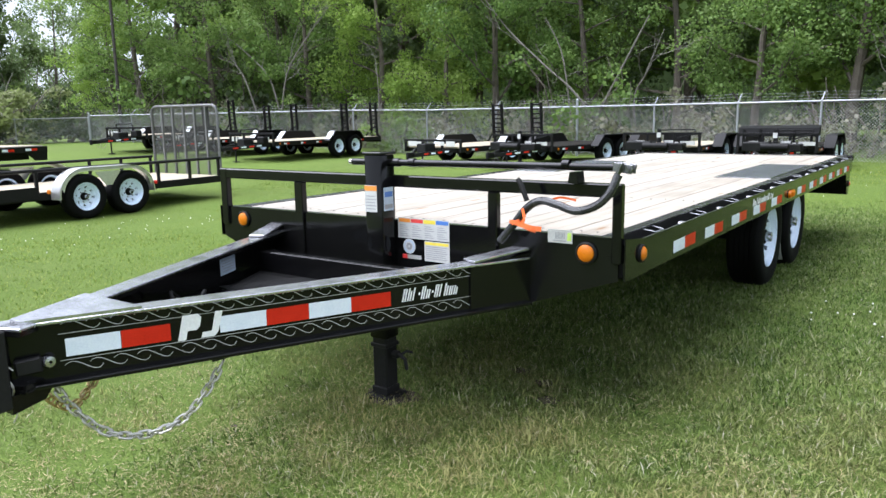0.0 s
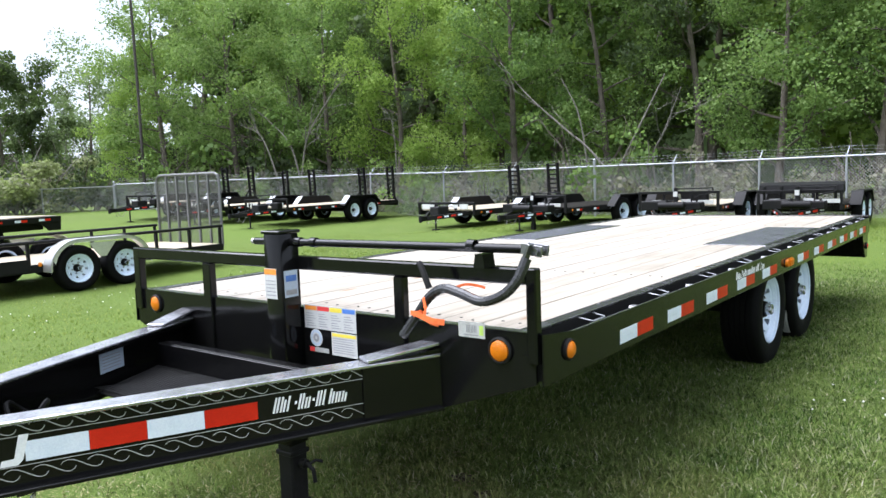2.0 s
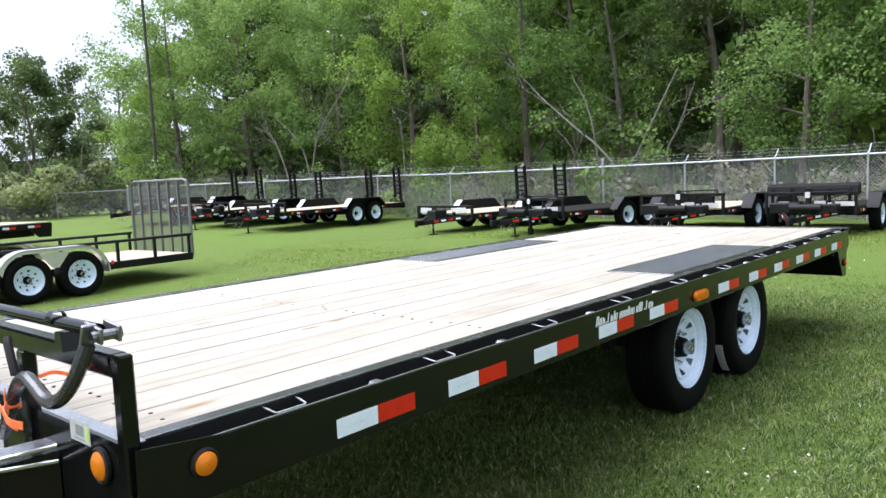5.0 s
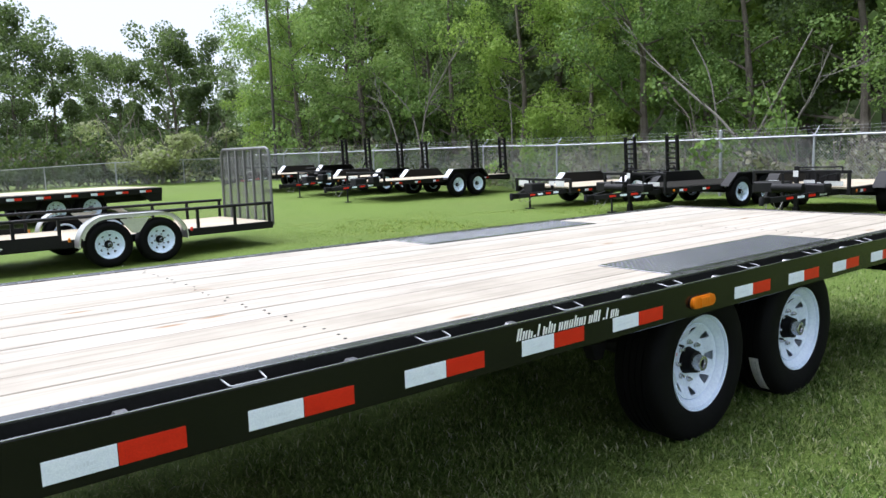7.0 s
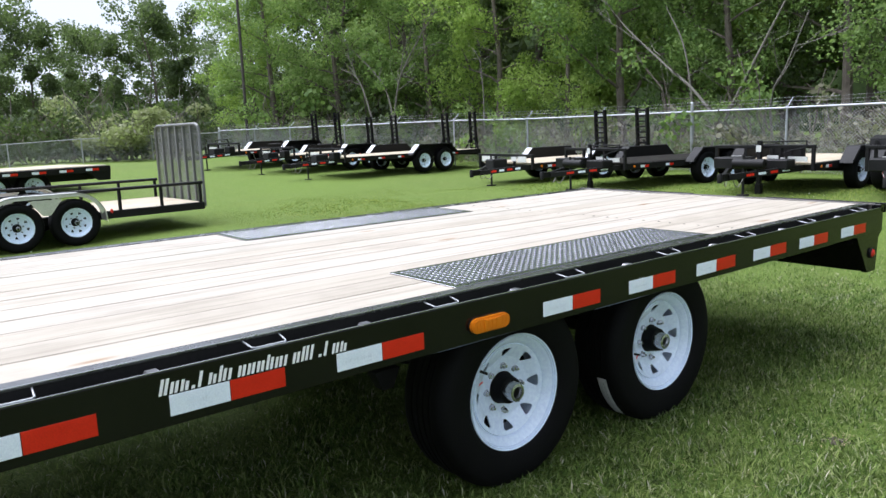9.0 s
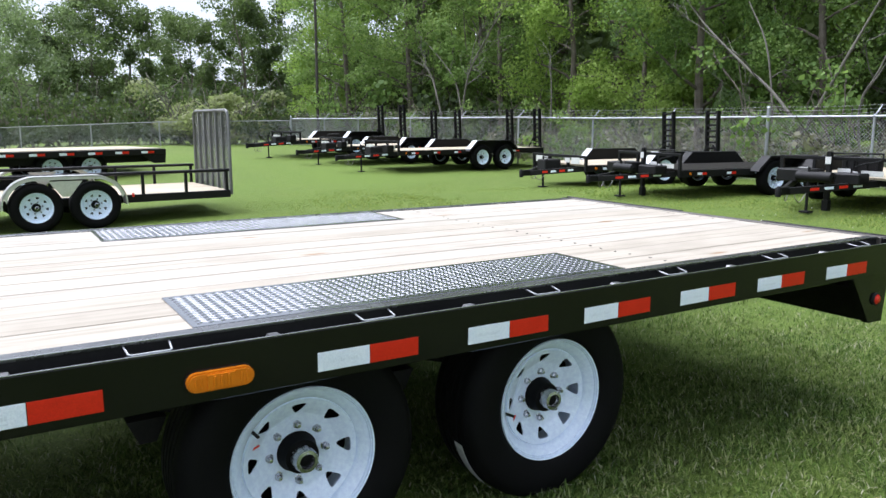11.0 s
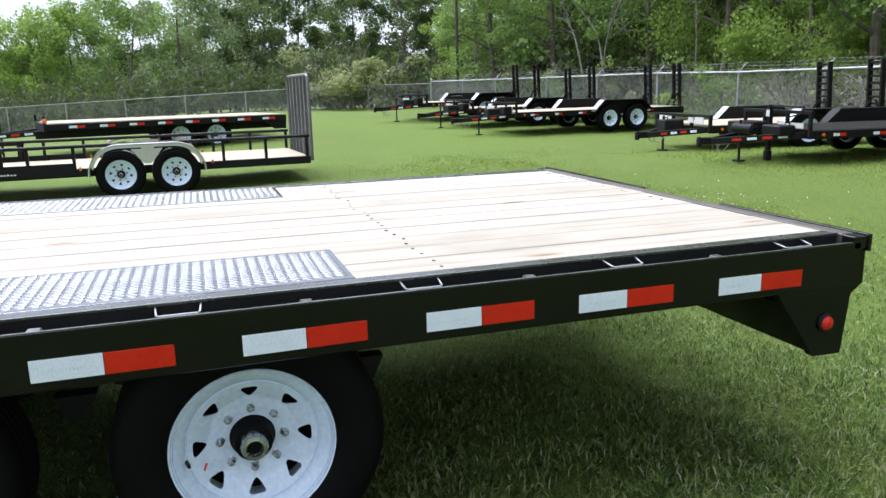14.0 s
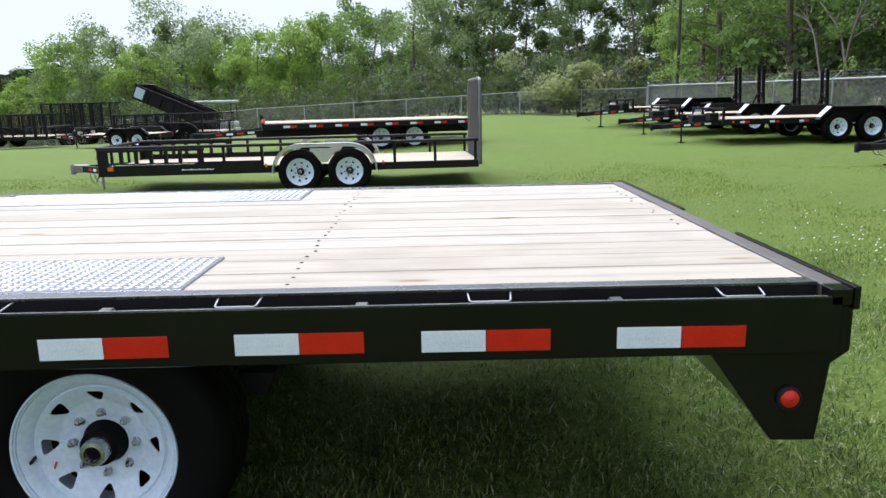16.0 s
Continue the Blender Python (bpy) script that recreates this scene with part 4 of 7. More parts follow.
def stickers():
    y = 0.0
    lines = lambda x0, x1, zs: [(ink_grey, x0, x1 - 0.03 * (i % 3), z, z + 0.035) for i, z in enumerate(zs)]
    heads = [(m, 0.02 + 0.245 * i, 0.25 + 0.245 * i, 0.78, 0.96) for i, m in enumerate((ink_orange, ink_red, ink_yellow, ink_blue))]
    small = []
    for i in range(4):
        small += lines(0.04 + 0.245 * i, 0.22 + 0.245 * i, (0.1, 0.2, 0.3, 0.42, 0.52, 0.62))
    sticker("safety_sticker", 0.09, 0.388, 0.79, 0.888, y, paper, "white safety sticker with coloured headings", heads + small)
    sticker("warning_sticker", 0.245, 0.388, 0.69, 0.785, y, paper, "white warning sticker with a yellow heading", [(ink_yellow, 0.03, 0.97, 0.82, 0.96)] + lines(0.08, 0.9, (0.12, 0.22, 0.32, 0.42, 0.52, 0.62, 0.72)))
    sticker("barcode_sticker", 0.89, 1.002, 0.835, 0.89, y, paper, "white bar code sticker", [(ink_grey, 0.3 + 0.06 * i, 0.33 + 0.06 * i, 0.3, 0.8) for i in range(7)] + [(ink_grey, 0.2, 0.75, 0.12, 0.2), (ink_green, 0.8, 0.95, 0.2, 0.8)])
    bm = bmesh.new()
    lathe(bm, [(y - 0.0014, 0.036), (y - 0.0004, 0.036)], 28, 1, (0.155, 0, 0.752))
    disc(bm, y - 0.0014, 0.036, 28, 1, (0.155, 0, 0.752))
    rs = part("round_sticker", bm, paper, deckover, "round white sticker")
    for mt, r0, r1 in ((paper_blue, 0.022, 0.033), (ink_grey, 0.006, 0.017)):
        bm = bmesh.new()
        lathe(bm, [(y - 0.0021, r0), (y - 0.0021, r1), (y - 0.0015, r1)], 28, 1, (0.155, 0, 0.752))
        part("print", bm, mt, rs)
    sticker("small_sticker", 0.115, 0.225, 0.693, 0.712, y, decal_grey, "narrow dark sticker", [(ink_red, 0.0, 0.25, 0, 1)])
    # on the jack tube
    j = -0.1072
    sticker("jack_sticker", -0.021, 0.053, 0.92, 1.045, j, paper, "white sticker with an orange heading", [(ink_orange, 0, 1, 0.8, 0.98)] + lines(0.1, 0.9, (0.1, 0.22, 0.34, 0.46, 0.58)))
    bm = bmesh.new()
    box(bm, 0.0812, 0.0822, -0.092, -0.022, 0.925, 1.035, 0)
    s = part("plate_sticker", bm, paper_blue, deckover, "blue and silver plate sticker")
    for k, mt in enumerate((ink_grey, ink_blue)):
        bm = bmesh.new()
        box(bm, 0.0824, 0.083, -0.085, -0.029, 0.935 + 0.055 * k, 0.955 + 0.06 * k, 0)
        part("print", bm, mt, s)


# black tongue tops: scuffs, with the sky's pale sheen put into the colour
scuffed_sky_sheen = surface("scuffed_sky_sheen", (0.28, 0.28, 0.29), (0.62, 0.62, 0.64), (0.16, 0.32), 0.85, fine=70, coarse=9, relief=0.06)


def tongue():
    d = (TONGUE_B - TONGUE_A).normalized()
    L = (TONGUE_B - TONGUE_A).length + 0.06
    Z0, Z1 = 0.572, 0.763
    for s in (1, -1):
        a = Vector((s * TONGUE_A.x, TONGUE_A.y, 0))
        b = a + Vector((s * d.x, d.y, 0)) * L
        inward = Vector((-abs(d.y) * s, abs(d.x), 0)) * 0.075
        bm = bmesh.new()
        channel(bm, a, b, Z0, Z1 - 0.0125, inward)
        part("tongue_beam", bm, black_paint, deckover)
        out = inward.normalized()
        for name, z0, z1, o0, o1, mt in (("top_flange", Z1 - 0.012, Z1, -0.012, 0.078, scuffed_sky_sheen), ("bottom_flange", Z0 - 0.014, Z0 - 0.0005, -0.03, 0.075, black_paint)):
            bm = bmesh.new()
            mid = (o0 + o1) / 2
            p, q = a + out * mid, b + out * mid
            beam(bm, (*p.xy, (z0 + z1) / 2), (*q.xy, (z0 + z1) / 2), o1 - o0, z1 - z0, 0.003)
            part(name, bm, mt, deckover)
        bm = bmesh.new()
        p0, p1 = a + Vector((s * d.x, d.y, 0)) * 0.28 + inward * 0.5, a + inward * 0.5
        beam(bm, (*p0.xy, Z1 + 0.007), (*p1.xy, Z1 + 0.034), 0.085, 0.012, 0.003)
        part("flange_cap", bm, scuffed_sky_sheen, deckover)
        bm = bmesh.new()
        prism_pts = [(0.0, 0.56), (0.3, Z0 + 0.003), (0.3, Z1 - 0.015), (0.0, Z1 + 0.02)]
        m = Matrix((Vector((s * d.x, d.y, 0)), -inward.normalized(), Vector((0, 0, 1)))).transposed().to_4x4()
        m.translation = a
        n0 = len(bm.verts)
        bm.verts.ensure_lookup_table()
        prism(bm, prism_pts, 1, 0.0005, 0.008)
        bm.verts.ensure_lookup_table()
        bmesh.ops.transform(bm, matrix=m, verts=bm.verts[n0:])
        part("gusset", bm, black_paint, deckover)
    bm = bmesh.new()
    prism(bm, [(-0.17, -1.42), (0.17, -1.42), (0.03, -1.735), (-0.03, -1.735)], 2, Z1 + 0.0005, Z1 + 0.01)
    part("nose_plate", bm, scuffed_sky_sheen, deckover)
    bm = bmesh.new()
    box(bm, -0.06, 0.06, -1.85, -1.79, 0.52, 0.765, 0.006)
    box(bm, -0.045, 0.045, -1.97, -1.851, 0.52, 0.68, 0.01)
    part("coupler", bm, black_flat, deckover)
    bm = bmesh.new()
    prism(bm, [(-1.789, 0.5), (-1.789, 0.557), (-1.66, 0.557), (-1.69, 0.52)], 0, -0.045, 0.045)
    part("coupler_gusset", bm, black_paint, deckover)
    # cross member, tray of expanded metal, pipe loop
    bm = bmesh.new()
    box(bm, -0.6, 0.6, -0.265, -0.25, 0.55, 0.70, 0.002)
    box(bm, -0.6, 0.6, -0.2495, -0.2, 0.69, 0.70, 0.002)
    part("tongue_cross", bm, black_paint, deckover)
    bm = bmesh.new()
    for k in range(66):
        for t in (1, -1):
            x = -0.66 + 0.02 * k
            y0, y1 = -0.62, -0.27
            xa, xb = x, x + t * (y1 - y0) * 0.55
            lim = lambda y: 0.72 + 0.45 * y
            if abs(xa) < lim(y0) + 0.05 and abs(xb) < lim(y1):
                beam(bm, (xa, y0, 0.60), (xb, y1, 0.60), 0.005, 0.004, 0)
    part("mesh_tray", bm, black_flat, deckover)
    bm = bmesh.new()
    prism(bm, [(-0.47, -0.62), (0.47, -0.62), (0.63, -0.27), (-0.63, -0.27)], 2, 0.58, 0.586)
    part("tray_pan", bm, black_flat, deckover)
    bm = bmesh.new()
    c = [(-0.18 + 0.07 * math.cos(t), -1.0 + 0.06 * math.sin(t), 0.66 + 0.03 * math.sin(2 * t)) for t in (2 * math.pi * k / 20 for k in range(21))]
    tube(bm, c, 0.008, 6)
    part("cable_loop", bm, rubber, deckover, "coiled black wiring cable")
    # tapes and marks on the near beam
    ref_w = [(1.783, 1.624), (1.31, 1.148), (0.99, 0.825)]
    ref_r = [(1.622, 1.471), (1.147, 0.991), (0.824, 0.66)]
    for rows, mt, lab in ((ref_w, tape_white, "white reflective tape"), (ref_r, tape_red, "red reflective tape")):
        for s0, s1 in rows:
            bm = bmesh.new()
            beam(bm, tongue_at(s0, 0.67, 0.0008), tongue_at(s1, 0.67, 0.0008), 0.0012, 0.057, 0)
            part("reflector", bm, mt, deckover, lab)
    place = lambda s_start: (lambda u, v, o: tongue_at(s_start - u, 0.0, o) + Vector((0, 0, v)))
    rng = random.Random(8)
    p0 = place(0.615)
    letter_bars("decal", decal_white, deckover, lambda u, v, o: p0(u, v + 0.65, o), 0.255, 0.05, rng, (3, 2, 5), 0.25, "white slanted writing on the tongue", (0.38, 0.58))
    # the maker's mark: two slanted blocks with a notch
    bm = bmesh.new()
    p1 = place(1.45)
    for poly in ([(0.0, 0.0), (0.026, 0.0), (0.033, 0.03), (0.062, 0.03), (0.074, 0.042), (0.08, 0.072), (0.07, 0.085), (0.02, 0.085)],
                 [(0.076, 0.0), (0.12, 0.0), (0.134, 0.014), (0.152, 0.085), (0.127, 0.085), (0.112, 0.02), (0.081, 0.018)]):
        lo = [bm.verts.new(p1(u, v + 0.634, 0.0006)) for u, v in poly]
        hi = [bm.verts.new(p1(u, v + 0.634, 0.0016)) for u, v in poly]
        bm.faces.new(hi)
        for j in range(len(poly)):
            k = (j + 1) % len(poly)
            bm.faces.new((lo[j], lo[k], hi[k], hi[j]))
    bmesh.ops.triangulate(bm, faces=bm.faces[:])
    part("logo", bm, decal_white, deckover, "white slanted block mark", smooth=False)
    # scroll stripes above and below
    for z0, name in ((0.722, "scroll_stripe"), (0.59, "scroll_stripe")):
        bm = bmesh.new()
        s_end, pitch, h = 0.28, 0.0705, 0.034
        shape = ((0.0, 0.7), (0.008, 0.9), (0.02, 1.0), (0.034, 0.92), (0.05, 0.66), (0.066, 0.34), (0.08, 0.1), (0.092, 0.0), (0.102, 0.07), (0.108, 0.26), (0.11, 0.4))
        k = 0
        while 1.79 - pitch * k > s_end + 0.1:
            s0 = 1.79 - pitch * k
            run = [(s0 - u, z0 + h * v) for u, v in shape]
            for i, (a, b) in enumerate(zip(run, run[1:])):
                beam(bm, tongue_at(a[0], a[1], 0.0008), tongue_at(b[0], b[1], 0.0008), 0.001, 0.0014 + 0.0012 * math.sin(math.pi * (i + 0.5) / 10), 0)
            k += 1
        for dz in ((-0.006,) if z0 > 0.6 else (h + 0.007,)):
            beam(bm, tongue_at(1.8, z0 + dz, 0.0008), tongue_at(s_end, z0 + dz, 0.0008), 0.001, 0.002, 0)
        part(name, bm, decal_grey, deckover, "pale scroll pattern stripe")
    bm = bmesh.new()
    for z in (0.645, 0.7):
        beam(bm, tongue_at(0.29, z, 0.0008), tongue_at(0.25, z + 0.02, 0.0008), 0.001, 0.002, 0)
    part("scroll_end", bm, decal_grey, deckover)
    # sticker inside the far beam
    A2 = Vector((-TONGUE_A.x, 0, 0))
    d2 = Vector((-d.x, d.y, 0))
    nin = Vector((abs(d.y), abs(d.x), 0))
    q0, q1 = A2 + d2 * 0.63 + nin * 0.0135, A2 + d2 * 0.48 + nin * 0.0135
    bm = bmesh.new()
    beam(bm, (*q0.xy, 0.677), (*q1.xy, 0.677), 0.0012, 0.085, 0)
    st = part("id_sticker", bm, paper_blue, deckover, "pale blue data sticker")
    bm = bmesh.new()
    for k in range(5):
        o = nin * 0.0012
        beam(bm, Vector((*q0.lerp(q1, 0.1).xy, 0.65 + 0.013 * k)) + o, Vector((*q0.lerp(q1, 0.85).xy, 0.65 + 0.013 * k)) + o, 0.0008, 0.003, 0)
    part("print", bm, ink_grey, st)
    # small fittings near the nose
    bm = bmesh.new()
    beam(bm, tongue_at(1.925, 0.632, 0.016), tongue_at(1.85, 0.637, 0.016), 0.03, 0.05, 0.006)
    part("breakaway_switch", bm, black_flat, deckover)
    bm = bmesh.new()
    c = tongue_at(1.833, 0.64, 0.018)
    lathe(bm, [(-0.01, 0.017), (0.01, 0.017), (0.012, 0.005)], 14, 0, c)
    part("switch_cap", bm, steel, deckover)
    bm = bmesh.new()
    e = tongue_at(1.94, 0.632, 0.03)
    along = (tongue_at(1.95, 0.632, 0.03) - e) * 100
    hang = ((-0.012, 0.0), (0.004, 0.012), (0.012, -0.02), (-0.006, -0.055), (0.004, -0.085), (0.016, -0.06), (0.004, -0.03), (-0.008, -0.06), (0.006, -0.1), (-0.008, -0.135), (0.002, -0.16))
    tube(bm, curve_points([e + along * u + Vector((0, 0, v)) for u, v in hang], 5), 0.0024, 6)
    part("breakaway_cable", bm, zinc, deckover, "thin steel cable")
    bm = bmesh.new()
    hk = tongue_at(1.293, 0.0, -0.03)
    tube(bm, [hk + Vector((0, -0.05, 0.571)), hk + Vector((0, -0.05, 0.547)), hk + Vector((0.01, 0.06, 0.547)), hk + Vector((0.01, 0.06, 0.571))], 0.008, 8)
    part("chain_hook", bm, black_flat, deckover)


def chain(ctrl, material, label):
    bm = bmesh.new()
    pts = curve_points(ctrl, 40)
    run = [0.0]
    for p, q in zip(pts, pts[1:]):
        run.append(run[-1] + (q - p).length)
    pitch, k = 0.031, 0
    s = 0.0
    while s < run[-1]:
        i = max(j for j in range(len(run)) if run[j] <= s)
        j = min(i + 1, len(pts) - 1)
        d = (pts[j] - pts[max(0, j - 1)]).normalized()
        side = d.cross(Vector((0, 0, 1)))
        side = side.normalized() if side.length > 1e-3 else Vector((1, 0, 0))
        up = d.cross(side)
        a = radians(45 + 90 * (k % 2) + 12 * math.sin(k * 1.7))
        u = math.cos(a) * side + math.sin(a) * up
        loop = []
        for t in (2 * math.pi * q / 12 for q in range(13)):
            c, sn = math.cos(t), math.sin(t)
            loop.append(pts[i] + d * (0.012 * (1 if c > 0 else -1) * min(1, abs(c) * 2.2) + 0.0115 * c) + u * 0.0125 * sn)
        tube(bm, loop, 0.0042, 6, False)
        s += pitch
        k += 1
    return part("safety_chain", bm, material, deckover, label)


def chains():
    hk = tongue_at(1.293, 0.54, -0.03)
    chain([(0.02, -1.66, 0.57), (0.055, -1.62, 0.47), (0.1, -1.54, 0.37), (0.15, -1.44, 0.335), (0.2, -1.33, 0.36), (0.225, -1.24, 0.44), hk], zinc, "hanging zinc-plated safety chain")
    chain([(0.0, -1.7, 0.57), (0.03, -1.67, 0.51), (0.02, -1.6, 0.46), (-0.06, -1.48, 0.49), (-0.12, -1.38, 0.571)], gold_zinc, "hanging gold zinc safety chain")


deck()
treadplate(0.68, 1.095, 3.16, 4.79)
treadplate(-1.095, -0.68, 3.16, 4.79)
side_rails()
reflective_tapes()
side_decal()
rear_end()
underframe()
wheels()
lamps()
headboard()
stickers()
tongue()
chains()
# ---- other trailers ----
def small_wheel(parent, spots, tyre_r=0.35, rim_r=0.21, width=0.2, paint=None):
    """Wheels of a parked trailer: spots are (x, y, side)."""
    wheel = None
    for x, y, s in spots:
        m = pose(x, y, tyre_r - 0.008, 0, 0, 0 if s > 0 else 180) @ pose(0, 0, 0, 23 * (y * 3 % 5), 0, 0)
        if wheel is None:
            wheel = make_wheel(parent, tyre_r, width, rim_r, 6, 8, 0.03, False, paint)
            wheel.matrix_basis = m
        else:
            copy_thing(wheel, m)


def tape_row(parent, x, ys, z, s, length=0.12, h=0.05):
    for mt, off, lab in ((tape_white, -length, "white reflective tape"), (tape_red, 0.0, "red reflective tape")):
        first = None
        for y in ys:
            m = Matrix.Translation((x, y + off, z))
            if first is None:
                bm = bmesh.new()
                box(bm, 0 if s > 0 else -0.003, 0.003 if s > 0 else 0, 0.002, length, -h / 2, h / 2)
                first = part("reflector", bm, mt, parent, lab)
                first.matrix_basis = m
            else:
                share("reflector", first, parent, m)["label"] = lab


dull_chain = surface("dull_chain", (0.16, 0.155, 0.14), (0.3, 0.29, 0.27), (0.4, 0.6), 0.6, relief=0.0)
dark_plank = wood_material("dark_plank", (0.008, 0.0075, 0.007), (0.02, 0.019, 0.017), True)


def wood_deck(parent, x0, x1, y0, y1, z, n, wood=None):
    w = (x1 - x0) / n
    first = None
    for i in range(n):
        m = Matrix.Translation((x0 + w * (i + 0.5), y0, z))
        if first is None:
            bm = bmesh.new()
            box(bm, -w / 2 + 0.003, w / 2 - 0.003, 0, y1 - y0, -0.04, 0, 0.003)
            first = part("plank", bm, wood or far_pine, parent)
            first.matrix_basis = m
        else:
            share("plank", first, parent, m)


def a_frame(parent, half, y_front, reach, z, mat_=None, jack=True):
    """Tongue, coupler and jack ahead of y_front."""
    mat_ = mat_ or far_black
    zt = z - 0.1 if mat_ is far_black else z          # the tip hangs a little lower
    for s in (1, -1):
        bm = bmesh.new()
        beam(bm, (s * half, y_front + 0.1, z), (s * 0.05, y_front - reach, zt), 0.06, 0.11, 0.005)
        part("tongue_beam", bm, far_black, parent)
        for k, (mt, lab) in enumerate(((tape_white, "white reflective tape"), (tape_red, "red reflective tape")) * 2):
            f = 0.2 + 0.16 * k
            p = Vector((s * half, y_front + 0.1, z)).lerp(Vector((s * 0.05, y_front - reach, zt)), f)
            q = Vector((s * half, y_front + 0.1, z)).lerp(Vector((s * 0.05, y_front - reach, zt)), f + 0.1)
            o = Vector((s * 0.031, -0.012, 0))
            bm = bmesh.new()
            beam(bm, p + o, q + o, 0.002, 0.045, 0)
            part("reflector", bm, mt, parent, lab)
    bm = bmesh.new()
    box(bm, -0.05, 0.05, y_front - reach - 0.18, y_front - reach + 0.06, zt - 0.06, zt + 0.07, 0.012)
    lathe(bm, [(zt - 0.09, 0.045), (zt + 0.05, 0.05), (zt + 0.08, 0.03)], 12, 2, (0, y_front - reach - 0.2, 0))
    part("coupler", bm, dull_chain if mat_ is galvanised else mat_, parent)
    if jack:
        bm = bmesh.new()
        tube(bm, [(0.0, y_front - reach * 0.55, 0.0), (0.0, y_front - reach * 0.55, z + 0.26)], 0.024, 10)
        box(bm, -0.08, 0.08, y_front - reach * 0.55 - 0.08, y_front - reach * 0.55 + 0.08, -0.02, 0.012, 0.003)
        tube(bm, [(0.0, y_front - reach * 0.55, z + 0.22), (0.16, y_front - reach * 0.55, z + 0.24), (0.16, y_front - reach * 0.55 - 0.02, z + 0.15)], 0.01, 6)
        part("jack", bm, galvanised if mat_ is not far_black else black_flat, parent)
    for s in (1, -1):
        bm = bmesh.new()
        pts = curve_points([(s * 0.08, y_front - reach + 0.1, zt - 0.05), (s * 0.1, y_front - reach + 0.12, z * 0.5), (s * 0.12, y_front - reach + 0.2, z * 0.4), (s * 0.16, y_front - reach + 0.3, zt - 0.04)], 5)
        tube(bm, pts, 0.008, 5)
        part("safety_chain", bm, dull_chain, parent)


def ladder_ramp(parent, x, y, z, lean, h, w=0.25):
    bm = bmesh.new()
    for s in (-1, 1):
        box(bm, s * w / 2 - 0.024, s * w / 2 + 0.024, -0.05, 0.05, 0, h, 0.004)
    for k in range(9):
        box(bm, -w / 2, w / 2, -0.03, 0.03, 0.08 + k * (h - 0.16) / 8, 0.12 + k * (h - 0.16) / 8, 0.003)
    r = part("ramp", bm, far_black, parent, "upright black ladder ramp")
    r.matrix_basis = pose(x, y, z, lean, 0, 0)
    for s in (-1, 1):
        bm = bmesh.new()
        beam(bm, (x + s * 0.06, y - 0.07, z + 0.44), (x + s * (w / 2 + 0.2), y - 0.12, z + 0.04), 0.036, 0.036, 0.002)
        part("ramp_stay", bm, far_black, parent)


def box_fender(parent, s, half, y0, y1, z0, z1, bright=True):
    """A black tandem fender with sloped ends and a treadplate top."""
    bm = bmesh.new()
    out = [(y0, z0), (y0 + 0.03, z0 + 0.05), (y0 + 0.3, z1), (y1 - 0.3, z1), (y1 - 0.03, z0 + 0.05), (y1, z0)]
    inn = [(y1 - 0.05, z0), (y1 - 0.32, z1 - 0.03), (y0 + 0.32, z1 - 0.03), (y0 + 0.05, z0)]
    prism(bm, out + inn, 0, *sorted((s * half, s * (half + 0.24))))
    prism(bm, [(y0 + 0.04, z0 - 0.02), (y0 + 0.3, z1 - 0.005), (y1 - 0.3, z1 - 0.005), (y1 - 0.04, z0 - 0.02)], 0, *sorted((s * (half - 0.008), s * (half - 0.0005))))
    prism(bm, [(y0 + 0.02, z0 + 0.06), (y0 + 0.3, z1 + 0.0), (y0 + 0.32, z1 - 0.05), (y0 + 0.05, z0 + 0.03)], 0, *sorted((s * (half + 0.241), s * (half + 0.25))))
    part("fender", bm, far_black, parent, "black steel tandem fender")
    if not bright:
        return
    bm = bmesh.new()
    beam(bm, (s * (half + 0.12), y0 + 0.03, z0 + 0.06), (s * (half + 0.12), y0 + 0.29, z1 + 0.004), 0.23, 0.006, 0)
    part("fender_tread", bm, galvanised, parent, "bright treadplate at the fender front")


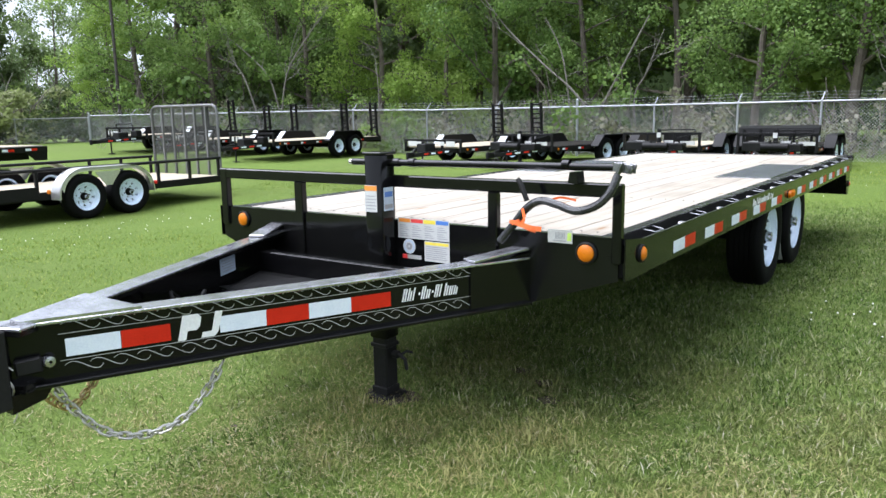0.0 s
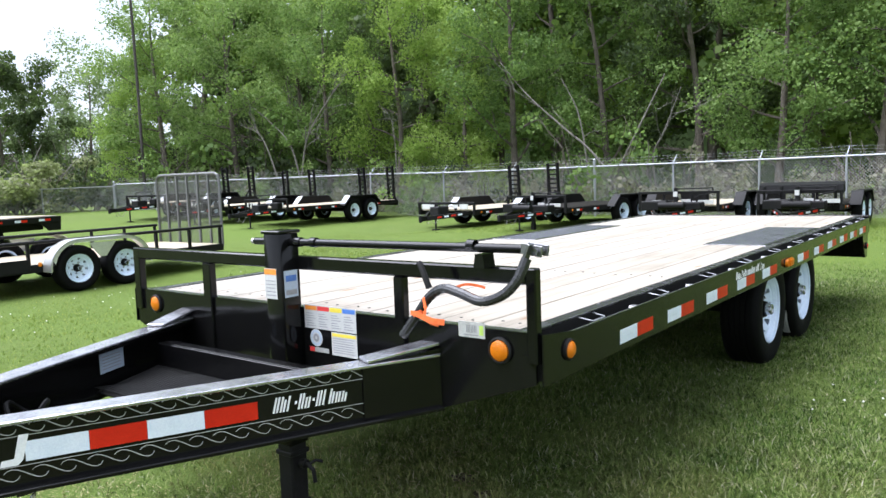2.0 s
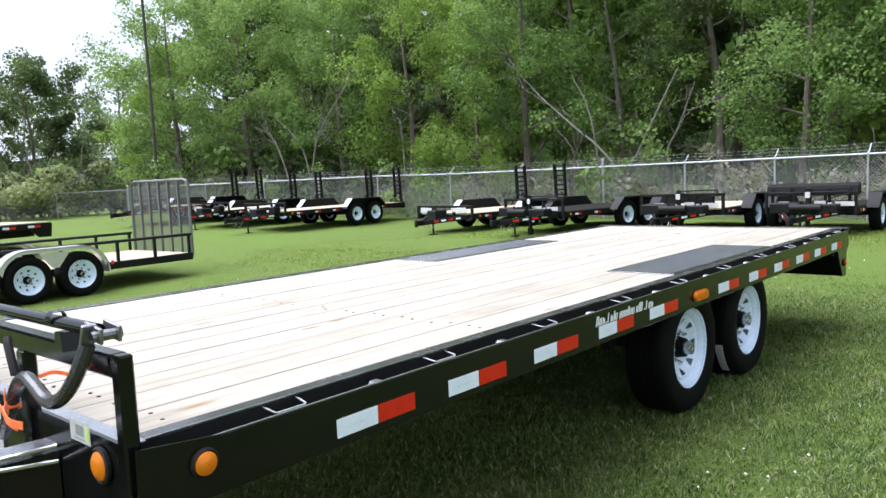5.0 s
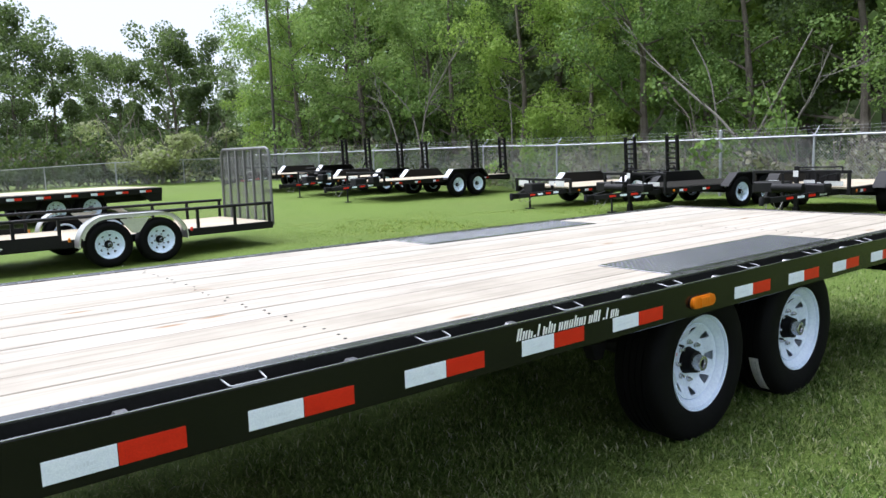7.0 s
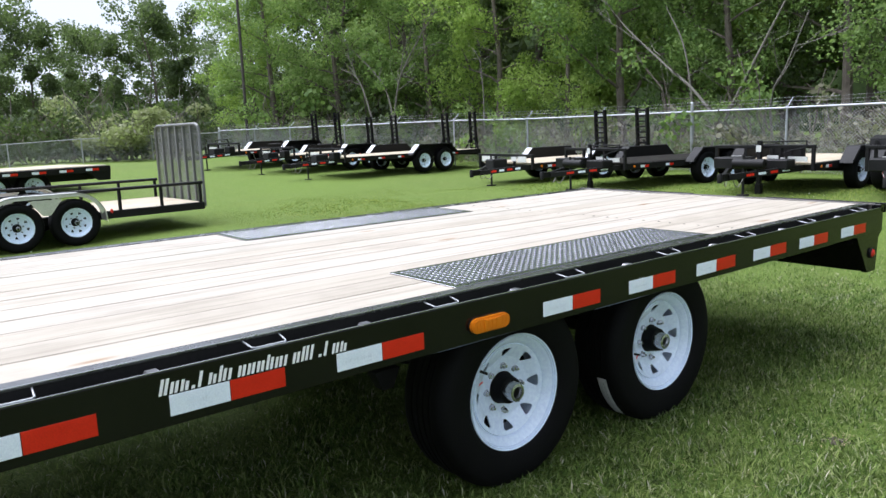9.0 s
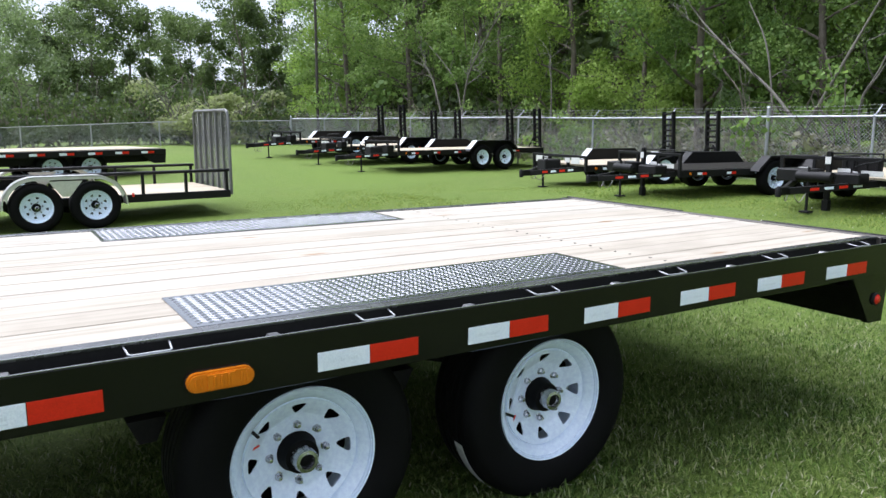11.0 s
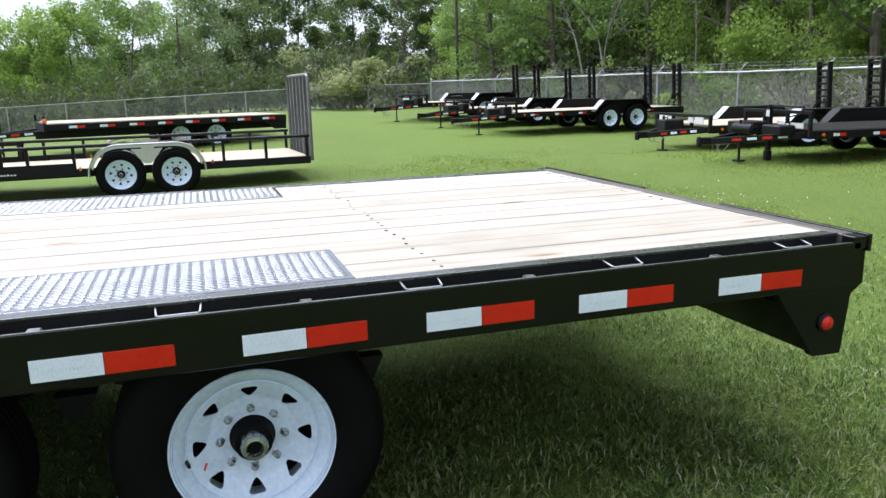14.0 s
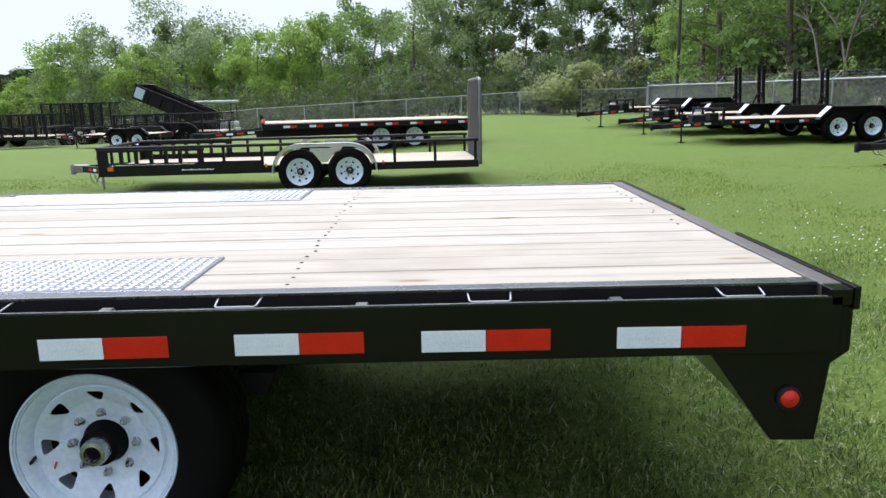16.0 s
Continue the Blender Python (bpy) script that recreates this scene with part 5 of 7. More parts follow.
def equipment_trailer(m, label, length=4.6, half=1.0, axle=3.0, ramps=True, head="low", reach=1.3, group="parked equipment trailers", z=0.6, planks=None):
    """A black equipment trailer with its tongue at -y; its deck starts at y = 0."""
    t = root("equipment_trailer", m, label, "trailer", group)
    for s in (1, -1):
        bm = bmesh.new()
        box(bm, s * half - 0.04, s * half + 0.04, 0, length, z - 0.14, z - 0.002, 0.006)
        part("side_rail", bm, far_black, t)
        tape_row(t, s * (half + 0.041), [0.5 + 0.75 * k for k in range(int(length / 0.8))], z - 0.075, s)
        box_fender(t, s, half + 0.045, axle - 0.95, axle + 0.95, z - 0.05, z + 0.26, head != "tall")
    wood_deck(t, -half + 0.045, half - 0.045, 0.05, length - 0.05, z + 0.006, 8, planks)
    bm = bmesh.new()
    for k in range(7):
        box(bm, -half + 0.05, half - 0.05, 0.1 + k * (length - 0.3) / 6, 0.16 + k * (length - 0.3) / 6, z - 0.13, z - 0.04)
    part("crossmembers", bm, far_black, t)
    a_frame(t, half * 0.75, 0.0, 0.8 if head == "pipe" else reach, z - 0.09)
    bm = bmesh.new()
    top = z + {"low": 0.28, "pipe": 0.2, "tall": 0.33}[head]
    box(bm, -half - 0.04, half + 0.04, -0.06, -0.001, top - 0.06, top, 0.006)
    for x in (-half, -half * 0.35, half * 0.35, half):
        box(bm, x - 0.03, x + 0.03, -0.058, -0.003, z - 0.14, top - 0.0605, 0.004)
    part("headboard", bm, far_black, t)
    if head == "tall":
        bm = bmesh.new()
        box(bm, -0.04, 0.04, -0.19, -0.11, 0.16, top + 0.09, 0.008)
        tube(bm, [(0.04, -0.15, top + 0.06), (half * 0.9, -0.1, top + 0.07)], 0.014, 8)
        box(bm, -0.055, 0.055, -0.2, -0.1, -0.02, 0.16, 0.004)
        part("drop_leg_jack", bm, far_black, t)
        bm = bmesh.new()
        box(bm, -half * 0.75, -half * 0.1, -0.55, -0.09, z - 0.1, z + 0.12, 0.02)
        box(bm, half * 0.15, half * 0.7, -0.4, -0.09, z - 0.1, z + 0.08, 0.02)
        lathe(bm, [(-0.3, 0.09), (0.3, 0.09), (0.32, 0.02)], 12, 0, (0.1, -0.7, z + 0.02))
        part("tool_tray", bm, far_black, t)
        for x0, x1, z0, z1 in ((-0.62, -0.4, 0.03, 0.13), (0.1, 0.32, 0.02, 0.14), (0.36, 0.44, 0.04, 0.1), (0.5, 0.86, 0.03, 0.12)):
            bm = bmesh.new()
            box(bm, x0, x1, -0.068, -0.0605, z + z0, z + z1)
            part("sticker", bm, paper, t, "white sticker")
        bm = bmesh.new()
        box(bm, -0.05, 0.05, -0.196, -0.191, top - 0.12, top + 0.0)
        part("sticker", bm, paper, t, "white sticker on the jack tube")
        bm = bmesh.new()
        tube(bm, curve_points([(half * 0.9, -0.1, top + 0.07), (half * 0.88, -0.13, top - 0.04), (half * 0.6, -0.13, top - 0.1), (half * 0.45, -0.13, top - 0.16)], 5), 0.015, 6)
        part("crank_handle", bm, far_black, t)
    else:
        for x0, x1 in ((-0.56, -0.38), (0.28, 0.46)):
            bm = bmesh.new()
            box(bm, x0, x1, -0.068, -0.061, z + 0.04, z + 0.14)
            part("sticker", bm, paper, t, "white sticker")
        bm = bmesh.new()
        box(bm, -0.16, 0.16, -0.5, -0.08, z - 0.14, z + 0.1, 0.02)
        part("battery_box", bm, black_flat, t)
        if head == "low":
            bm = bmesh.new()
            tube(bm, [(-half * 0.5, -0.03, top), (-half * 0.45, -0.05, top + 0.1), (half * 0.3, -0.05, top + 0.12), (half * 0.36, -0.03, top)], 0.018, 8)
            part("front_hoop", bm, far_black, t)
            bm = bmesh.new()
            box(bm, 0.5, 0.8, -0.3, -0.075, z - 0.05, z + 0.16, 0.02)
            part("tool_box", bm, far_black, t)
        for x0 in (0.52, -0.86):
            bm = bmesh.new()
            box(bm, x0, x0 + 0.3, -0.0685, -0.061, z + 0.02, z + 0.15)
            part("sticker", bm, paper, t, "white sticker")
    for s in (1, -1):
        bm = bmesh.new()
        lathe(bm, [(0, 0.03), (0.012, 0.028), (0.016, 0.002)], 10)
        l = part("marker_lamp", bm, amber, t, "amber marker lamp")
        l.matrix_basis = pose(s * (half + 0.041), 0.2, z - 0.07, 0, 0, 0 if s > 0 else 180)
    small_wheel(t, [(s * (half + 0.26), axle + dy, s) for s in (1, -1) for dy in (-0.44, 0.44)], 0.37, 0.22, 0.2)
    for dy in (-0.44, 0.44):
        bm = bmesh.new()
        tube(bm, [(-half, axle + dy, 0.36), (half, axle + dy, 0.36)], 0.04, 8)
        part("axle", bm, far_black, t)
    if ramps:
        for x in (-half * 0.72, half * 0.72):
            ladder_ramp(t, x + (0.2 if head == "pipe" else 0.0), length + 0.02, z - 0.06, 3, *((1.3, 0.25) if head == "low" else (1.22, 0.33)))
    bm = bmesh.new()
    box(bm, -half, half, length, length + 0.06, z - 0.2, z - 0.002, 0.004)
    part("rear_beam", bm, far_black, t)
    for s in (1, -1):
        bm = bmesh.new()
        box(bm, s * half * 0.8 - 0.07, s * half * 0.8 + 0.07, length + 0.061, length + 0.075, z - 0.12, z - 0.06, 0.004)
        part("tail_lamp", bm, red_lens, t, "red tail lamp")
    return t


def utility_trailer(m, label, silver=True, gate=True, length=6.2, half=0.98, axle=3.75, mesh_sides=0.0, group="parked utility trailers"):
    """A tandem utility trailer with pipe rails and an upright mesh gate at its rear (+y)."""
    t = root("utility_trailer", m, label, "trailer", group)
    z, top = 0.44, 0.76
    wood_deck(t, -half + 0.03, half - 0.03, 0.05, length - 0.03, z, 8)
    for s in (1, -1):
        bm = bmesh.new()
        box(bm, s * half - 0.03, s * half + 0.03, 0, length, z - 0.12, z - 0.003, 0.005)
        part("side_rail", bm, far_black, t)
        bm = bmesh.new()
        tube(bm, [(s * half, 0.0, top), (s * half, length, top)], 0.026, 8)
        part("top_rail", bm, far_black, t)
        post = None
        ys = [0.02, 0.37, 0.6, 0.83, 1.06, 1.28, 1.6, 1.95, 2.55, 4.65, 5.3, 5.95] if mesh_sides == 0 else [0.02 + 0.4 * k for k in range(int(length / 0.4))]
        for y in ys:
            mm = Matrix.Translation((s * half, min(y, length - 0.03), 0))
            if post is None:
                bm = bmesh.new()
                pw = 0.032 if mesh_sides else 0.022
                box(bm, -pw, pw, -pw, pw, z - 0.0025, top - 0.02 + mesh_sides, 0.003)
                post = part("post", bm, far_black, t)
                post.matrix_basis = mm
            else:
                share("post", post, t, mm)
        if mesh_sides:
            bm = bmesh.new()
            beam(bm, (s * half, 0, top + mesh_sides), (s * half, length, top + mesh_sides), 0.05, 0.05, 0.004)
            for k in range(int(length / 0.06)):
                beam(bm, (s * half, 0.06 * k, z), (s * half, 0.06 * k, top + mesh_sides), 0.008, 0.02, 0)
            for k in range(int((top + mesh_sides - z) / 0.08)):
                beam(bm, (s * half, 0, z + 0.08 * k), (s * half, length, z + 0.08 * k), 0.006, 0.008, 0)
            part("mesh_side", bm, far_black, t)
        else:
            bm = bmesh.new()
            box(bm, s * (half + 0.034), s * (half + 0.05), 0.02, 2.55, z - 0.1, z + 0.085, 0.003)
            box(bm, s * (half + 0.034), s * (half + 0.05), 0.02, 1.66, top - 0.06, top - 0.02, 0.003)
            for y, w in ((0.1, 0.08), (0.37, 0.025), (0.6, 0.025), (0.83, 0.025), (1.06, 0.025), (1.28, 0.025), (1.6, 0.05)):
                box(bm, s * (half + 0.034), s * (half + 0.05), y - w, y + w, z + 0.0855, top - 0.0605, 0.002)
            part("side_ramp", bm, far_black, t, "black slotted side panel")
            bm = bmesh.new()
            box(bm, s * (half + 0.0505), s * (half + 0.056), 0.2, 1.5, z + 0.05, z + 0.062, 0.001)
            part("panel_edge", bm, bright_edge, t, "thin bright strip along the side panel")
            bm = bmesh.new()
            for k in range(12):
                box(bm, s * (half + 0.0505), s * (half + 0.052), 1.3 + 0.042 * k, 1.332 + 0.042 * k, z - 0.046, z - 0.03 + 0.008 * (k % 3 == 0))
            part("decal", bm, decal_white, t, "small white writing")
            bm = bmesh.new()
            box(bm, s * (half + 0.0505), s * (half + 0.07), 0.16, 0.25, z - 0.03, z + 0.03, 0.006)
            part("marker_lamp", bm, amber, t, "amber front lamp")
        # fender: a rounded two-wheel sweep
        bm = bmesh.new()
        def arc(r, lift):
            pts = []
            for k in range(11):
                a = radians(184 - 94 * k / 10)
                pts.append((axle - 0.385 + r * math.cos(a), 0.35 + lift + r * math.sin(a) * 0.97))
            for k in range(11):
                a = radians(90 - 94 * k / 10)
                pts.append((axle + 0.385 + r * math.cos(a), 0.35 + lift + r * math.sin(a) * 0.97))
            return pts
        o, i = arc(0.435, 0.0), arc(0.415, 0.0)
        prism(bm, o + i[::-1], 0, *sorted((s * (half + 0.032), s * (half + 0.27))))
        skirt = arc(0.435, 0.0)
        lower = []
        for y, zz in skirt:
            d1 = abs(abs(y - axle) - 0.385)
            lower.append((y, min(zz - 0.025, 0.35 + math.sqrt(max(0.0, 0.37 ** 2 - d1 ** 2)) if d1 < 0.37 else zz - 0.03)))
        prism(bm, skirt + lower[::-1], 0, *sorted((s * (half + 0.262), s * (half + 0.27))))
        prism(bm, [(axle - 0.22, 0.70), (axle + 0.22, 0.70), (axle + 0.05, 0.48), (axle - 0.05, 0.48)], 0, *sorted((s * (half + 0.255), s * (half + 0.2615))))
        part("fender", bm, aluminium if silver else far_black, t, "polished aluminium tandem fender" if silver else "black tandem fender")
        bm = bmesh.new()
        box(bm, s * (half + 0.16) - 0.03, s * (half + 0.16) + 0.03, axle - 0.93, axle - 0.905, 0.42, 0.48, 0.004)
        part("marker_lamp", bm, amber, t, "amber side lamp")
        bm = bmesh.new()
        box(bm, s * (half + 0.16) - 0.03, s * (half + 0.16) + 0.03, axle + 0.905, axle + 0.93, 0.42, 0.48, 0.004)
        part("tail_lamp", bm, red_lens, t, "red side lamp")
    bm = bmesh.new()
    tube(bm, [(-half, 0.0, top), (half, 0.0, top)], 0.026, 8)
    for x in (-half * 0.4, half * 0.4):
        box(bm, x - 0.02, x + 0.02, -0.02, 0.02, z - 0.1, top, 0.003)
    part("front_rail", bm, far_black, t)
    a_frame(t, half * 0.7, 0.0, 0.6 if gate else 0.95, z - 0.06, galvanised)
    small_wheel(t, [(s * (half + 0.25), axle + dy, s) for s in (1, -1) for dy in (-0.385, 0.385)], 0.345, 0.212, 0.2, far_black if mesh_sides else None)
    for dy in (-0.385, 0.385):
        bm = bmesh.new()
        tube(bm, [(-half, axle + dy, 0.34), (half, axle + dy, 0.34)], 0.035, 8)
        part("axle", bm, far_black, t)
    if gate:
        y, g0, g1, r = length + 0.04, z - 0.06, 1.72, 0.12
        bm = bmesh.new()
        pts = [(-half + 0.04, y, g0), (-half + 0.04, y, g1 - r), (-half + 0.04 + 0.3 * r, y, g1 - 0.3 * r), (-half + 0.04 + r, y, g1), (half - 0.04 - r, y, g1), (half - 0.04 - 0.3 * r, y, g1 - 0.3 * r), (half - 0.04, y, g1 - r), (half - 0.04, y, g0)]
        tube(bm, pts, 0.026, 8)
        beam(bm, (-half + 0.04, y, g0), (half - 0.04, y, g0), 0.05, 0.05, 0.004)
        part("gate_frame", bm, gate_grey, t, "grey rounded gate frame")
        bar = None
        for k in range(5):
            mm = Matrix.Translation((-half + 0.04 + (2 * half - 0.08) * (k + 1) / 6, y, 0))
            if bar is None:
                bm = bmesh.new()
                box(bm, -0.02, 0.02, -0.02, 0.02, g0 + 0.025, g1 - 0.02, 0.003)
                bar = part("gate_bar", bm, gate_grey, t)
                bar.matrix_basis = mm
            else:
                share("gate_bar", bar, t, mm)
        V, F = [], []
        wdt, hgt = 2 * half - 0.1, g1 - g0 - 0.05
        for sgn in (1, -1):
            k = -hgt
            while k < wdt:
                xa, za, xb, zb = k, 0.0, k + hgt, hgt
                if xa < 0:
                    za, xa = -xa, 0.0
                if xb > wdt:
                    zb, xb = hgt - (xb - wdt), wdt
                X = (lambda q: -half + 0.05 + q) if sgn > 0 else (lambda q: half - 0.05 - q)
                i0 = len(V)
                for q, zz in ((xa, za), (xb, zb)):
                    for dy, dx in ((-0.004, -0.0016), (0.004, -0.0016), (0.004, 0.0016), (-0.004, 0.0016)):
                        V.append((X(q + dx), y + 0.022 + dy, g0 + 0.025 + zz))
                for j in range(4):
                    F.append((i0 + j, i0 + (j + 1) % 4, i0 + 4 + (j + 1) % 4, i0 + 4 + j))
                k += 0.05
        mesh_ = from_arrays("gate_mesh", V, F, gate_grey, t)
        mesh_["label"] = "grey expanded metal gate mesh"
    return t


gate_grey = surface("gate_grey", (0.1, 0.1, 0.1), (0.17, 0.168, 0.163), (0.4, 0.6), 0.3, fine=30, coarse=2, relief=0.0)


def small_deckover(m, label):
    """A parked deckover: deck 0 to 6 m along y."""
    t = root("deckover_trailer", m, label, "trailer", "parked deckover trailers")
    z, half, L = 0.8, 1.2, 5.4
    wood_deck(t, -half + 0.1, half - 0.1, 0.05, L - 0.05, z, 10)
    for s in (1, -1):
        bm = bmesh.new()
        box(bm, s * half - 0.1, s * half, 0, L, z - 0.16, z - 0.02, 0.005)
        part("side_rail", bm, far_black, t)
        tape_row(t, s * (half + 0.001), [0.6 + 0.62 * k for k in range(8)], z - 0.09, s, 0.16, 0.055)
        bm = bmesh.new()
        prism(bm, [(L - 0.55, z - 0.161), (L - 0.3, z - 0.36), (L - 0.02, z - 0.36), (L, z - 0.161)], 0, *sorted((s * (half - 0.1), s * (half - 0.02))))
        part("tail_bracket", bm, far_black, t)
        bm = bmesh.new()
        box(bm, s * 0.75 - 0.04, s * 0.75 + 0.04, -0.2, L - 0.2, 0.46, z - 0.165, 0.004)
        part("frame_beam", bm, far_black, t)
    bm = bmesh.new()
    box(bm, -half, half, -0.05, -0.001, z - 0.18, z + 0.0, 0.005)
    for x in (-half + 0.05, half - 0.05):
        box(bm, x - 0.03, x + 0.03, -0.05, -0.002, z + 0.0005, z + 0.16, 0.004)
    part("front_plate", bm, far_black, t)
    bm = bmesh.new()
    lathe(bm, [(0, 0.05), (0.02, 0.045), (0.03, 0.002)], 12)
    l = part("marker_lamp", bm, ribbon, t, "orange-red marker")
    l.matrix_basis = pose(half + 0.001, -0.02, z + 0.06)
    a_frame(t, 0.75, 0.0, 1.5, 0.6)
    small_wheel(t, [(s * 0.92, y, s) for s in (1, -1) for y in (2.85, 3.7)], 0.38, 0.225, 0.22)
    for y in (2.85, 3.7):
        bm = bmesh.new()
        tube(bm, [(-0.9, y, 0.375), (0.9, y, 0.375)], 0.045, 8)
        part("axle", bm, far_black, t)
    return t


def dump_trailer(m):
    t = root("dump_trailer", m, "black dump trailer with its bed raised", "trailer")
    bm = bmesh.new()
    for s in (1, -1):
        box(bm, s * 0.8 - 0.05, s * 0.8 + 0.05, 0, 3.0, 0.5, 0.64, 0.005)
    box(bm, -0.75, 0.75, 0.1, 0.2, 0.5, 0.62, 0.004)
    box(bm, -0.75, 0.75, 2.7, 2.8, 0.5, 0.62, 0.004)
    part("frame", bm, far_black, t)
    bm = bmesh.new()
    for s in (1, -1):
        box(bm, s * 0.95 - 0.03, s * 0.95 + 0.03, -2.9, 0.0, 0.0, 0.5, 0.005)
        box(bm, s * 0.99, s * 1.04, -2.9, 0.0, 0.5, 0.57, 0.004)
        for k in range(6):
            box(bm, s * 0.99, s * 1.03, -2.85 + 0.54 * k, -2.78 + 0.54 * k, 0.0, 0.4995, 0.004)
    box(bm, -0.92, 0.92, -2.9, 0.0, -0.05, -0.0005, 0.005)
    box(bm, -0.92, 0.92, -2.9, -2.84, 0.0, 0.6, 0.005)
    bed = part("bed", bm, far_black, t, "black steel dump bed")
    bed.matrix_basis = pose(0, 2.95, 0.7, -24, 0, 0)
    bm = bmesh.new()
    box(bm, 1.031, 1.036, -2.82, -2.45, 0.05, 0.48, 0.002)
    part("data_panel", bm, paper_blue, bed, "pale blue panel")
    bm = bmesh.new()
    tube(bm, [(0, 1.1, 0.6), (0, 1.25, 1.38)], 0.06, 10)
    part("lift_ram", bm, galvanised, t)
    a_frame(t, 0.7, 0.0, 1.2, 0.56)
    small_wheel(t, [(s * 1.05, y, s) for s in (1, -1) for y in (1.4, 2.25)], 0.37, 0.22, 0.2, far_black)
    for y in (1.4, 2.25):
        bm = bmesh.new()
        tube(bm, [(-0.9, y, 0.36), (0.9, y, 0.36)], 0.045, 8)
        part("axle", bm, far_black, t)


def golf_cart(m):
    t = root("golf_cart", m, "pale golf cart with a white roof", "cart")
    bm = bmesh.new()
    box(bm, -0.58, 0.58, -1.15, 1.15, 0.28, 0.5, 0.06, seg=2)
    box(bm, -0.56, 0.56, 0.2, 1.1, 0.5, 0.8, 0.06, seg=2)
    prism(bm, [(-1.15, 0.5), (-1.05, 0.85), (-0.8, 0.92), (-0.7, 0.5)], 0, -0.55, 0.55)
    part("body", bm, cart_white, t)
    bm = bmesh.new()
    box(bm, -0.62, 0.62, -1.0, 1.15, 1.72, 1.84, 0.05, seg=2)
    part("roof", bm, cart_white, t, "white roof")
    for x in (-0.52, 0.52):
        for y in (-0.82, 1.0):
            bm = bmesh.new()
            tube(bm, [(x, y, 0.8), (x, y, 1.75)], 0.02, 6)
            part("roof_post", bm, far_black, t)
    bm = bmesh.new()
    box(bm, -0.5, 0.5, 0.15, 0.6, 0.8, 0.92, 0.04, seg=2)
    box(bm, -0.5, 0.5, 0.58, 0.7, 0.9, 1.25, 0.04, seg=2)
    part("seat", bm, seat_vinyl, t)
    small_wheel(t, [(s * 0.6, y, s) for s in (1, -1) for y in (-0.75, 0.8)], 0.24, 0.13, 0.18)
    return t


seat_vinyl = surface("seat_vinyl", (0.28, 0.26, 0.22), (0.36, 0.34, 0.3), (0.4, 0.6), relief=0.1)


def at_ground(x, y, turn=0.0, dz=0.0):
    return pose(x, y, ground_z(x, y) + dz, 0, 0, turn)


utility_trailer(pose(-9.73, 0.1, -0.09, 0, 0, 3.0), "black utility trailer with silver fenders and upright gate", True, True, 6.0, 0.98, 3.55)
small_deckover(at_ground(-16.08, 1.1, 14.0), "black deckover trailer with pine deck on the lawn")
ROW = (          # x, y, turn, scale, deck length, axle, ramps, front, half width, deck height, label
    (-15.02, 12.0, 2.6, 0.92, 5.4, 3.21, True, "low", 0.97, 0.6, "black equipment trailer with pine deck and upright ladder ramps"),
    (-17.37, 11.68, 8.1, 0.87, 4.85, 2.7, True, "low", 0.97, 0.6, "black equipment trailer with white front stickers and ladder ramps"),
    (-19.96, 11.11, 8.9, 0.92, 4.55, 2.5, True, "low", 0.97, 0.6, "black equipment trailer by the fence corner with ladder ramps"),
    (-9.69, 13.69, -5.9, 1.0, 3.6, 2.34, True, "pipe", 1.0, 0.5, "black equipment trailer with a pipe front rail and ramps"),
    (-6.66, 13.25, -9.4, 0.88, 4.0, 2.68, False, "tall", 1.0, 0.56, "black equipment trailer with wide fenders and a drop leg jack"),
    (-3.45, 13.8, 0.0, 0.9, 3.2, 1.85, False, "tall", 0.95, 0.56, "black equipment trailer with a crank handle and white stickers"),
    (-1.06, 13.9, 0.0, 0.86, 2.9, 1.6, False, "tall", 0.88, 0.56, "black equipment trailer with a folded ramp at the row's end"))
for x, y, turn, size, L, ax, rmp, hd, half, z, lab in ROW:
    tr = equipment_trailer(at_ground(x, y, turn, 0.01), lab, L, half, ax, rmp, hd, z=z, planks=dark_plank if hd == "tall" and not -4 < x < -3 else None)
    tr.scale = (size, size, size)
    if -4 < x < -3:
        bm = bmesh.new()
        box(bm, -0.05, 0.62, 0.3, 0.38, 0.575, 0.88, 0.015)
        for k in range(4):
            box(bm, 0.0 + 0.18 * k, 0.04 + 0.18 * k, 0.28, 0.299, 0.6, 0.86, 0.004)
        part("folded_ramp", bm, far_black, tr, "black folded ramp panel")
    if x > -2:
        bm = bmesh.new()
        prism(bm, [(0.06, 0.8), (0.1, 1.0), (0.3, 1.06), (0.34, 0.84)], 0, -0.9, 0.9)
        for k in range(5):
            box(bm, -0.8 + 0.38 * k, -0.74 + 0.38 * k, 0.03, 0.0595, 0.56, 0.98, 0.004)
        part("folded_ramp", bm, far_black, tr, "black folded ramp panel")
utility_trailer(at_ground(-24.9, -8.4, 180.0), "black utility trailer with slatted side rails", False, False, 4.6, 0.98, 2.6, 0.44)
utility_trailer(at_ground(-29.5, -10.9, 0.0), "black cage trailer with tall mesh sides", False, False, 2.5, 0.98, 1.4, 1.0)
utility_trailer(at_ground(-25.6, -6.3, 0.0), "black utility trailer with open side rails", False, False, 3.9, 0.98, 2.3, 0.32)
dump_trailer(at_ground(-29.5, -7.4, 0.0))
golf_cart(at_ground(-31.4, -4.6, 0.0)).scale = (0.9, 0.9, 0.9)
low = equipment_trailer(at_ground(-22.5, -6.3, 0.0), "low black equipment trailer beyond the utility trailer", 3.4, 0.98, 2.2, False, "low", 1.0)
low.scale = (0.76, 0.76, 0.76)


